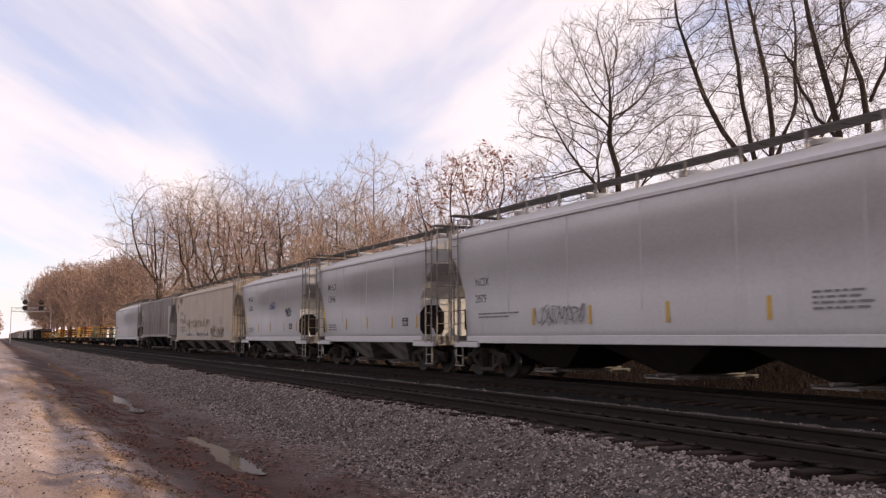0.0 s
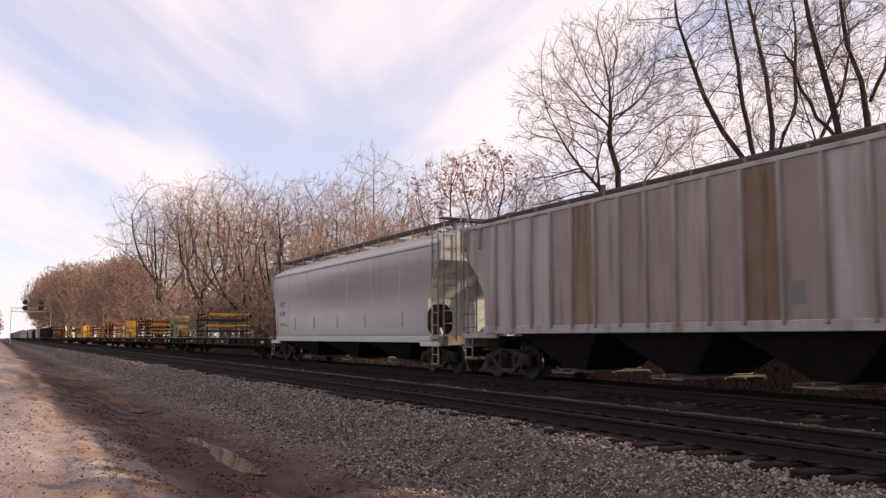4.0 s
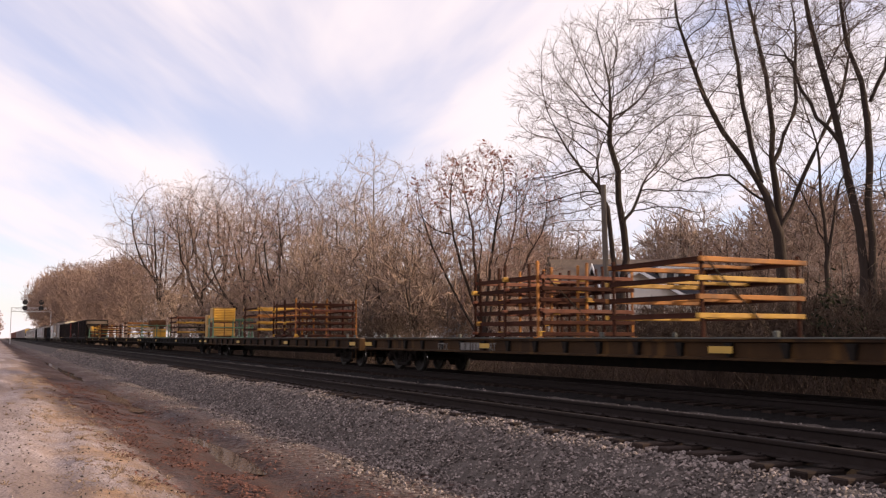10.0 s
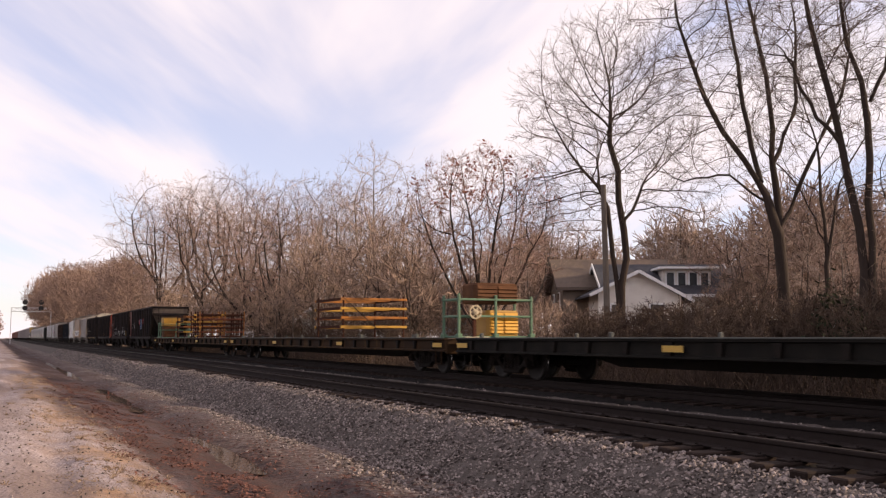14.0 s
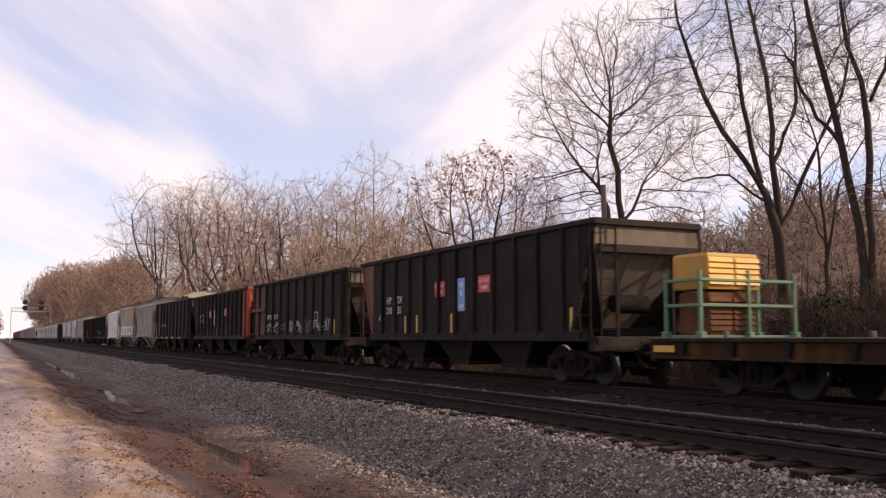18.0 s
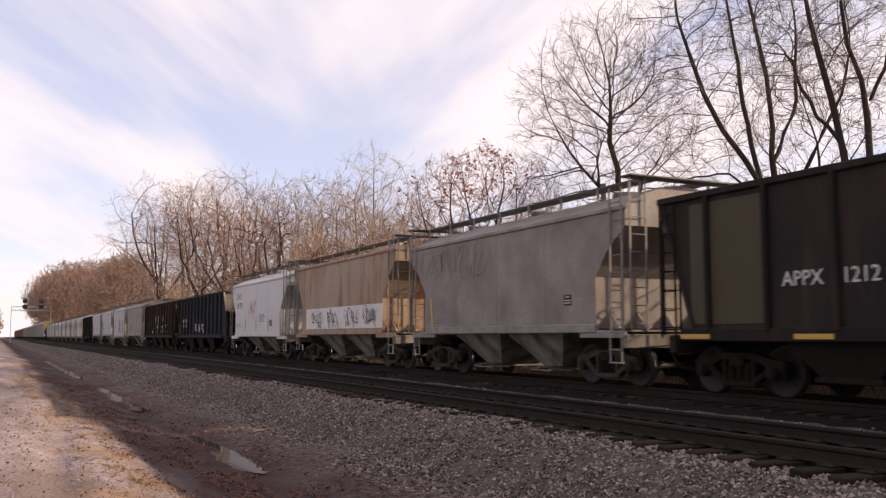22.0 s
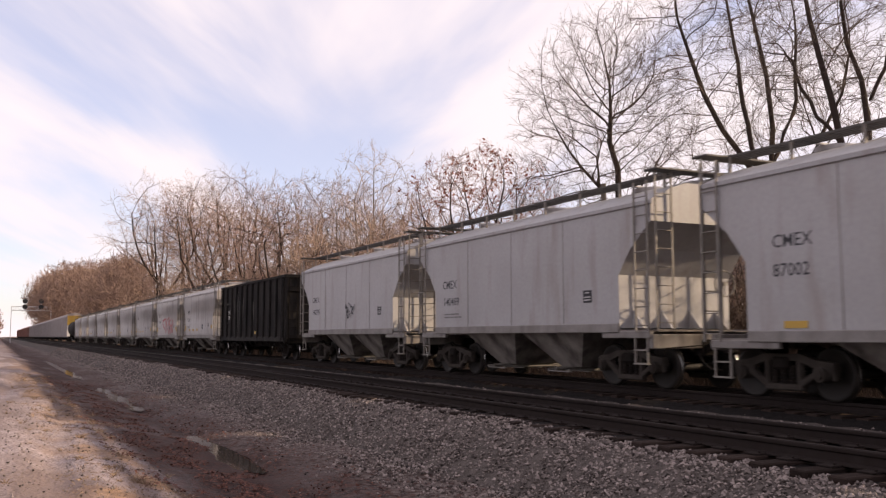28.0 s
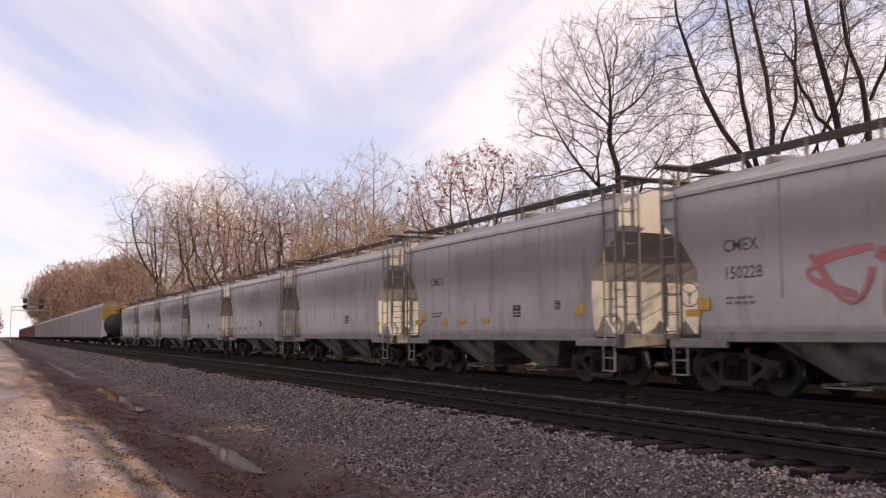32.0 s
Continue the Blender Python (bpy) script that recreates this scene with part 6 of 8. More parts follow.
            lettering(c, "RT", -3.1, DECK - 0.33, y - 0.086, 0.34, letter_worn)
        if i == 2:
            lettering(c, "FTTX", -7.4, DECK - 0.33, y - 0.086, 0.28, letter_worn)
            bars(c, -5.9, DECK - 0.22, y - 0.086, 1.1, 0.26, 1, letter_worn, rng, "worn white number")
            lettering(c, "RT", -4.2, DECK - 0.33, y - 0.086, 0.30, letter_worn)
    yf = [yellow_frame, orange_frame, yellow_frame, orange_frame]
    mixf = [black_frame, yellow_frame, black_frame, yellow_frame]
    # loads: stacks and racks in order
    frame_stack(8.03, 8.23, 4, mixf, "dark and yellow steel frames stacked four high on a flat car", seed=1)
    machine_rack(8.745, 8.90, "pale green steel rack holding a tan weathered case", [(-0.75, -0.62, 0.07, 0.85, 1.2, 1.0, case_rust, case_tan), (-0.75, -0.62, 1.12, 0.9, 1.25, 0.62, case_tan, case_tan)], wheel=-0.95, height=1.32, rails=(0.72, 1.26), mid=True, seed=1)
    frame_stack(9.46, 9.66, 4, yf, "orange and yellow steel frames stacked four high on a flat car", seed=2)
    frame_stack(9.70, 10.02, 6, [rust_frame, rust_frame, red_frame], "rusted steel frames with posts stacked on a flat car", posts=True, post_top=0.1, seed=3)
    machine_rack(10.635, 10.695, "tall yellow louvred cases in a green rack on a flat car", [(0, -0.55, 0.07, 0.8, 1.4, 0.86, case_side, crate_yellow), (0, -0.55, 0.95, 0.8, 1.4, 0.9, case_side, crate_yellow)], wheel=-0.75, seed=2)
    frame_stack(11.19, 11.375, 4, yf, "orange and yellow steel frames stacked four high on a flat car", seed=4)
    frame_stack(11.54, 11.755, 6, [rust_frame, rust_frame, red_frame], "rusted steel frames with posts stacked on a flat car", posts=True, post_top=0.15, seed=5)
    frame_stack(12.80, 13.04, 6, [rust_frame, red_frame, rust_frame], "rusted steel frames with posts stacked on a flat car", posts=True, seed=7)
    frame_stack(13.23, 13.43, 4, [yellow_frame, yellow_frame, orange_frame, yellow_frame], "yellow steel frames stacked four high on a flat car", seed=6)
    machine_rack(13.935, 13.995, "tall yellow and rusted cases in a green rack", [(0, -0.55, 0.07, 0.85, 1.45, 0.95, case_rust, case_side), (0, -0.55, 1.04, 0.9, 1.45, 0.88, case_side, crate_yellow)], seed=6)
    machine_rack(14.06, 14.12, "yellow louvred cases in a green rack on a flat car", [(0.0, -0.55, 0.07, 0.75, 1.2, 0.75, case_side, crate_yellow), (0, -0.55, 0.84, 0.8, 1.25, 0.66, case_side, crate_yellow)], wheel=-0.95, w=2.3, seed=3)
    frame_stack(14.68, 14.88, 4, [yellow_frame, black_frame, yellow_frame, red_frame], "yellow steel frames stacked four high on a flat car", seed=8)
    machine_rack(15.835, 15.90, "green steel rack with rusted and yellow cases and pale hand wheel", [(0, 0.35, 0.07, 0.75, 1.1, 0.78, case_side, crate_yellow), (0, 0.1, 1.05, 0.85, 1.5, 0.62, case_rust, case_rust)], wheel=-0.75, height=1.3, seed=4)
    frame_stack(16.44, 16.645, 4, yf, "orange and yellow steel frames stacked four high on a flat car", seed=9)
    frame_stack(18.12, 18.32, 6, [rust_frame, red_frame, rust_frame], "rusted frames with lit orange posts on a flat car", posts=True, seed=10)
    frame_stack(18.51, 18.71, 4, yf, "orange and yellow steel frames stacked four high on a flat car", seed=11)
    machine_rack(19.20, 19.265, "green rack with a yellow case over a rusted one", [(0, -0.35, 0.07, 0.8, 1.3, 0.85, case_rust, case_rust), (0, -0.35, 0.98, 0.95, 1.45, 0.72, case_side, crate_yellow)], height=1.25, seed=5)
    # open hoppers
    def tags(c, y, xa, xb, xc):
        placard(c, xa, 2.56, y, 0.66, 0.46, sign_red, [], "DO NOT|TAMP", 0.16)
        placard(c, xb, 2.34, y, 0.44, 0.95, sign_blue, [(0, 0.3, 0.5, 0.16), (0, 0.05, 0.3, 0.2), (0, -0.35, 0.6, 0.1)])
        placard(c, xc, 2.58, y, 0.66, 0.46, sign_red, [], "DO NOT|TAMP", 0.16)
    c, y = open_hopper(19.39, 20.285, black_paint, "black ribbed open hopper car with one red end", red="rear", rear=1.1, slant=0.9, ribs=11, first=-5.2, seed=1)
    for wds, x, z in (("HP", -4.86, 2.24), ("TX", -3.98, 2.24), ("210", -4.90, 1.90), ("55", -3.95, 1.90)):
        lettering(c, wds, x, z, y - 0.02, 0.33, letter_white)
    tags(c, y, -0.72, 0.69, 2.07)
    part("symbol", Geo().prism([(-0.12, 0), (0.12, 0), (0, 0.24)], -0.004, 0.004), letter_white, c, "", pose(-5.45, y - 0.01, 1.7))
    for x in (-3.3, -2.39, 0.07, 6.3):
        mark(c, "yellow_stripe", x, 1.53, y - 0.005, 0.12, 0.55, yellow_paint)
    c, y = open_hopper(20.385, 21.245, black_paint, "black ribbed open hopper car with white scrawls", heap=0.3, rear_panel=dull_red, first=-5.75, seed=2)
    lettering(c, "HPTX", -4.42, 1.98, y - 0.02, 0.32, letter_white)
    lettering(c, "7214", -3.16, 1.98, y - 0.02, 0.34, letter_white)
    for k in range(9):
        spray(c, -5.6 + 1.24 * k, 1.34, y - 0.02, 0.8, 0.5, letter_white if k % 3 else letter_worn, 20 + k, 2, 0.026)
    for dx, dz, w, h in ((0, 0.17, 0.44, 0.03), (0, -0.17, 0.44, 0.03), (-0.205, 0, 0.03, 0.31), (0.205, 0, 0.03, 0.31)):
        mark(c, "stencil", 3.3 + dx, 2.0 + dz, y - 0.01, w, h, letter_white)
    for x in (-1.0, 2.7, 5.6):
        mark(c, "yellow_stripe", x, 1.55, y - 0.005, 0.12, 0.55, yellow_paint)
    c, y = open_hopper(21.33, 22.25, black_paint, "black ribbed open hopper car with one red end", red="front", rear=1.2, ribs=13, first=-5.5, seed=3)
    for wds, x, z in (("HR", -5.1, 2.36), ("TX", -4.35, 2.36), ("190", -5.15, 2.05), ("92", -4.3, 2.05)):
        lettering(c, wds, x, z, y - 0.02, 0.31, letter_white)
    tags(c, y, -2.1, -0.7, 2.1)
    mark(c, "sticker", 4.8, 1.75, y - 0.01, 0.2, 0.28, letter_white, "white card")
    for x in (-2.8, -0.2, 2.5):
        mark(c, "yellow_stripe", x, 1.55, y - 0.005, 0.12, 0.55, yellow_paint)
    c, y = open_hopper(22.34, 23.25, black_paint, "black open hopper car with a faded olive end", ribs=10, first=-6.05, heap=1.0, top=3.8, rear=0.9, seed=4)
    lettering(c, "APPX", -4.27, 1.95, y - 0.02, 0.36, letter_white)
    lettering(c, "1212", -3.05, 1.95, y - 0.02, 0.36, letter_white)
    mark(c, "faded_panel", -5.6, 2.48, y, 1.9, 2.3, olive_paint, "faded olive end panel")
    for x in (-6.4, -3.6, -1.5, 1.0, 4.0):
        mark(c, "yellow_stripe", x, 1.10, y - 0.07, 0.8, 0.09, yellow_paint)
    # short hoppers
    c, y = covered_hopper(23.32, 24.01, cement_paint, "short dusty grey covered hopper car", seed=11)
    mark(c, "sticker", 3.4, 1.95, y, 0.32, 0.25, letter_black)
    lettering(c, "RGCX", -3.95, 2.42, y, 0.36, letter_faint)
    lettering(c, "20189", -3.9, 1.94, y, 0.36, letter_faint)
    spray(c, -4.7, 2.75, y, 4.2, 0.95, seam_dirt, 44, 6, 0.035, "large thin outlined scrawl")
    part("yellow_stripe", Geo().prism([(-0.10, 0.45), (0.02, 0.45), (0.14, -0.45), (0.04, -0.45)], -0.004, 0.004), yellow_paint, c, "", pose(-4.05, y - 0.003, 1.85))
    bars(c, -3.8, 1.6, y, 0.9, 0.05, 2, letter_faint, rng)
    c, y = covered_hopper(24.09, 24.793, brown_hopper, "short brown rust-stained hopper car with a white painted band", ze=4.1, zr=4.4, seed=12)
    part("painted_band", Geo().box((0, 0, 0), (8.6, 0.008, 0.85), 0.002), stripe_paint, c, "faded white band", pose(0.3, y - 0.004, 1.83))
    for k in range(4):
        spray(c, -3.2 + 2.0 * k, 1.5, y - 0.006, 1.4, 0.62, spray_black, 40 + k, 4, 0.026)
    c, y = covered_hopper(24.87, 25.558, white_paint, "short clean white covered hopper car", z0=1.2, seed=13)
    lettering(c, "CBFX", -4.27, 3.12, y, 0.46)
    lettering(c, "303959", -4.3, 2.62, y, 0.46)
    spray(c, -1.4, 2.1, y, 1.3, 0.9, spray_red, 50, 3, 0.03)
    for x in (-2.2, 0.0, 2.3, 4.4):
        mark(c, "yellow_stripe", x, 1.75, y, 0.11, 0.55 if x < 4 else 1.1, yellow_paint)
    mark(c, "sticker", 2.8, 1.76, y, 0.42, 0.30, letter_black, "black data panel")
    bars(c, 0.6, 2.2, y, 1.1, 0.06, 4, letter_faint, rng)
    bars(c, -4.6, 1.75, y, 1.6, 0.05, 2, letter_faint, rng)
    c, y = open_hopper(25.70, 26.62, blue_black, "blue-black ribbed open hopper car with an outward sloping end", rear=0.55, ribs=13, flare=0.85, gap=1.15, seed=5)
    lettering(c, "MW", -5.2, 2.06, y - 0.02, 0.36, letter_white)
    lettering(c, "116", -5.1, 1.74, y - 0.02, 0.36, letter_white)
    lettering(c, "NX", -4.25, 2.06, y - 0.02, 0.36, letter_white)
    lettering(c, "58", -4.25, 1.74, y - 0.02, 0.36, letter_white)
    spray(c, -6.05, 1.3, y - 0.02, 0.28, 2.0, scrawl_orange, 60, 1, 0.09, "orange vertical scrawl")
    for x, h in ((-6.55, 0.75), (-0.2, 0.5), (5.6, 0.5)):
        mark(c, "yellow_stripe", x, 1.58, y - 0.005, 0.12, h, yellow_paint)
    for k in range(3):
        spray(c, -0.9 + 1.2 * k, 1.4, y - 0.02, 1.0, 0.55, letter_white, 61 + k, 2, 0.05)
    c, y = open_hopper(26.735, 27.615, brown_black, "brown-black ribbed open hopper car with white scrawls", ribs=12, seed=6)
    tags(c, y, -1.24, 0.0, 2.47)
    lettering(c, "TX", -5.15, 2.0, y - 0.02, 0.34, letter_white)
    for k in range(4):
        spray(c, -3.0 + 2.3 * k, 1.4, y - 0.02, 0.8, 0.6, letter_white, 70 + k, 1, 0.05)
    covered_hopper(27.72, 28.42, cement_paint, "short dusty grey covered hopper car", seed=14)
    c, y = covered_hopper(28.50, 29.174, grey_paint, "short grey covered hopper car with dark red scrawls", z0=1.1, ze=3.98, seed=15)
    lettering(c, "CMEX", -3.77, 2.62, y, 0.32)
    lettering(c, "87002", -3.77, 2.12, y, 0.32)
    spray(c, 0.0, 1.45, y, 1.0, 1.5, spray_black, 80, 2, 0.05)
    spray(c, 2.2, 2.1, y, 1.6, 0.8, spray_red, 81, 4, 0.045)
    spray(c, 3.2, 1.7, y, 1.0, 0.4, spray_red, 82, 3, 0.045)
    mark(c, "sticker", 3.0, 1.6, y, 0.4, 0.32, letter_black, "black data panel")
    for x in (-3.3, 1.2, 4.4):
        mark(c, "yellow_patch", x, 1.3, y, 0.5, 0.12, yellow_paint)
    c, y = covered_hopper(29.267, 29.965, grey_paint, "short grey covered hopper car", seed=16)
    lettering(c, "CMEX", -4.05, 2.5, y, 0.34)
    lettering(c, "140469", -4.0, 2.0, y, 0.34)
    bars(c, -3.9, 1.75, y, 0.9, 0.05, 2, letter_faint, rng)
    mark(c, "sticker", 3.4, 2.0, y, 0.32, 0.28, letter_black, "black data panel")
    c, y = covered_hopper(30.035, 30.735, grey_paint, "short grey covered hopper car", seed=17)
    lettering(c, "CMEX", -4.1, 2.5, y, 0.32)
    lettering(c, "140395", -4.1, 2.0, y, 0.32)
    spray(c, 0.0, 1.8, y, 0.9, 0.5, spray_black, 90, 3, 0.03)
    mark(c, "sticker", 3.4, 2.0, y, 0.32, 0.28, letter_black, "black data panel")
    c, y = open_hopper(30.89, 31.712, charcoal, "black high-sided gondola car with vertical stakes", top=3.92, ribs=12, gondola=True, z0=0.98, seed=7)
    lettering(c, "SWIX", -4.95, 2.36, y - 0.02, 0.30, letter_white)
    lettering(c, "2439", -4.95, 2.06, y - 0.02, 0.30, letter_white)
    for z in (2.95, 1.85):
        part("panel_beam", Geo().box((-4.6, -1.55, z), (1.05, 0.08, 0.12), 0.02), charcoal, c)
    for k, (x, h) in enumerate(((-3.2, 2.1), (-2.6, 2.3), (-1.7, 1.7), (0.6, 1.0))):
        runs(c, x, 2.5 - 0.05 * k, y - 0.004, 0.6, h, pale_runs, 300 + k, "dried pale runs")
    for x in (-4.25, 1.2):
        mark(c, "orange_patch", x, 1.3, y - 0.005, 0.4, 0.12, yellow_paint)
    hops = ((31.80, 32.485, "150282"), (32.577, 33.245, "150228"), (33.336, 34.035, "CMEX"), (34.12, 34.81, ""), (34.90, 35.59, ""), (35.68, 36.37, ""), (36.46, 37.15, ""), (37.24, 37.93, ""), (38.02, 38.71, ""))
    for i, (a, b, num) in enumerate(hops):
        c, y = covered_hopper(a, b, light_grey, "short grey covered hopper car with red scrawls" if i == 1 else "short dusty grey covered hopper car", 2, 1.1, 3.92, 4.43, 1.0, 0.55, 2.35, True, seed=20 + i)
        for x in ((-4.7, -2.9, -1.7, -0.3) if i % 2 == 0 else (-4.6, 4.5)):
            mark(c, "yellow_patch", x, 1.55, y + 0.012, 0.42, 0.14, yellow_paint)
        mark(c, "sticker", 1.4, 1.75, y + 0.006, 0.36, 0.3, letter_black, "black data panel")
        if num:
            lettering(c, "CMEX", -3.75, 2.64, y, 0.32)
            if num != "CMEX":
                lettering(c, num, -3.75, 2.14, y, 0.32)
            bars(c, -3.7, 1.8, y, 0.8, 0.05, 2, letter_faint, rng)
            for x in (-4.3, 4.2):
                mark(c, "yellow_patch", x, 1.72, y, 0.34, 0.24, yellow_paint)
            mark(c, "sticker", 3.3, 1.85, y, 0.22, 0.2, letter_black)
        if i == 1:
            spray(c, -1.5, 1.42, y, 4.4, 1.1, spray_red, 100, 5, 0.12, "large red spray-painted letters")
    tank_car(38.85, 39.95)
    for i in range(8):
        auto_rack(40.1 + 1.78 * i, 41.8 + 1.78 * i, rack_grey, "pale grey autorack car with a yellow end door" if i == 0 else "pale grey autorack car", i == 0)
    for i in range(9):
        auto_rack(54.4 + 1.78 * i, 56.1 + 1.78 * i, rack_brown, "brown autorack car far down the train")


build_train()
# ---------- puddles ----------
def puddle(x0, x1, y0, wdt, seed, z=-0.955):
    rng = random.Random(seed)
    n = 26
    up, dn = [], []
    for i in range(n + 1):
        t = i / n
        x = x0 + (x1 - x0) * t
        w = wdt * (math.sin(math.pi * t) ** 0.6) * (0.7 + 0.5 * noise.noise(Vector((x * 0.7, seed, 0)))) + 0.02
        c = y0 + 0.18 * noise.noise(Vector((x * 0.35, seed, 4)))
        up.append((x, c + w / 2, z))
        dn.append((x, c - w / 2, z))
    vs = up + dn
    q = [(i, i + 1, n + 2 + i, n + 1 + i) for i in range(n)]
    solid("puddle", Geo().add(vs, q), water, "muddy rainwater puddle in a wheel rut", "puddle", "structure")


puddle(-20.0, -14.0, 3.78, 1.5, 2, -1.0)
puddle(-40.0, -27.0, 3.80, 1.5, 5, -1.0)
puddle(-85, -48, 3.85, 1.5, 9, -1.0)


# ---------- trees ----------
def grow(seed, height, r0, lean=(0, 0), limbs=7, spread=0.8, first=0.3, levels=4, kids=(5, 6, 5), wander=0.10, up=0.25, ratio=0.55, forks=(), thin=0.0065, stem=0.0, deep=0.52):
    """Polylines and radii of a bare tree by branching level."""
    rs = np.random.RandomState(seed)
    out = {k: [] for k in range(levels + 1)}
    K = {0: 9, 1: 7, 2: 6, 3: 4, 4: 3}

    def line(p, d, length, ra, rb, k, tropism):
        n = K[k]
        pts, rad = [np.array(p, float)], [ra]
        d = np.array(d, float)
        d /= np.linalg.norm(d)
        for i in range(1, n):
            d = d + rs.normal(0, wander * (0.7 if k == 0 else 1.1 + 0.2 * k), 3) + np.array([0, 0, tropism / n])
            d /= np.linalg.norm(d)
            pts.append(pts[-1] + d * length / (n - 1))
            rad.append(ra + (rb - ra) * (i / (n - 1)) ** 0.8)
        return np.array(pts), np.array(rad)

    trunks = forks or ((lean[0], lean[1], 1.0, 1.0),)
    todo = []
    base = (0, 0, -0.3)
    if stem:
        P, R = line(base, (lean[0], lean[1], 1), stem, r0, r0 * 0.8, 0, 0.0)
        out[0].append((P, R))
        base = P[-1] - (P[-1] - P[-2]) * 0.3
    for lx, ly, hh, rr in trunks:
        P, R = line(base, (lx, ly, 1), (height - stem) * hh * 0.8, r0 * rr * (0.8 if stem else 1), r0 * rr * 0.16, 0, 0.15)
        out[0].append((P, R))
        todo.append((P, R, 0, height * hh))
    while todo:
        P, R, k, length = todo.pop()
        if k >= levels:
            continue
        n = limbs if k == 0 else kids[min(k - 1, len(kids) - 1)]
        lo = first if k == 0 else 0.18
        for j in range(n):
            t = lo + (1 - lo) * (j + rs.rand()) / n
            f = t * (len(P) - 1)
            i = min(int(f), len(P) - 2)
            p = P[i] + (P[i + 1] - P[i]) * (f - i)
            ra = R[i] + (R[i + 1] - R[i]) * (f - i)
            d = P[i + 1] - P[i]
            d /= np.linalg.norm(d)
            side = rs.normal(0, 1, 3)
            side -= d * side.dot(d)
            side /= np.linalg.norm(side)
            a = (spread if k == 0 else spread * 1.1) * rs.uniform(0.6, 1.25)
            c = d * math.cos(a) + side * math.sin(a)
            ln = length * (ratio if k == 0 else deep) * (1.12 - 0.6 * t) * rs.uniform(0.75, 1.15)
            rk = max(thin, min(ra * 0.6, (0.0095 if k == 0 else 0.006) * ln + 0.0025))
            Q, S = line(p, c, ln, rk, max(thin * 0.5, rk * 0.25), k + 1, up if k < 2 else up * 0.25)
            out[k + 1].append((Q, S))
            todo.append((Q, S, k + 1, ln))
    return out


def tree_meshes(name, out, wood, twigs, min_r=0.0):
    a = [tubes(np.array([p for p, _ in out[k]]), np.array([r for _, r in out[k]]), 8 if k == 0 else 6) for k in (0, 1) if out[k]]
    b = [tubes(np.array([p for p, _ in out[k]]), np.maximum(np.array([r for _, r in out[k]]), min_r), 4 if k == 2 else 3) for k in out if k > 1 and out[k]]
    return np_mesh("trunk", *joined(a), wood, True), np_mesh("crown", *joined(b), twigs, False)


def clump_mesh(name, pts, size, n, material, seed):
    """Small dry leaves or seed heads hung in clumps."""
    rs = np.random.RandomState(seed)
    P = np.repeat(np.array(pts), n, 0) + rs.normal(0, size * 0.55, (len(pts) * n, 3))
    u = rs.normal(0, 1, (len(P), 3))
    w = rs.normal(0, 1, (len(P), 3))
    s = size * 0.28 * (0.6 + rs.rand(len(P), 1))
    u *= s / np.linalg.norm(u, axis=1, keepdims=True)
    w *= s / np.linalg.norm(w, axis=1, keepdims=True)
    V = np.stack([P - u, P - w * 0.5, P + u, P + w * 0.5], 1).reshape(-1, 3)
    return np_mesh(name, V, np.arange(len(V)).reshape(-1, 4), material)


def tree(x, y, out, wood, twigs, label, rz=0, clumps=None, min_r=0.0):
    t = thing("tree", label, "tree", "bare trees behind the tracks")
    a, b = tree_meshes("tree", out, wood, twigs, min_r)
    part("trunk", a, None, t)
    part("crown", b, None, t)
    if clumps:
        part("leaf_clumps", clumps, None, t, "dry reddish leaf clumps")
    t.matrix_basis = pose(x, y, ground_z(x, y), 0, 0, rz)
    return t


def on_ray(px, depth_y):
    """x of a place at the given distance across the tracks, in the direction px of the picture's width."""
    return -depth_y / math.tan(YAW + math.atan((px - 784.0) / 1607.0))


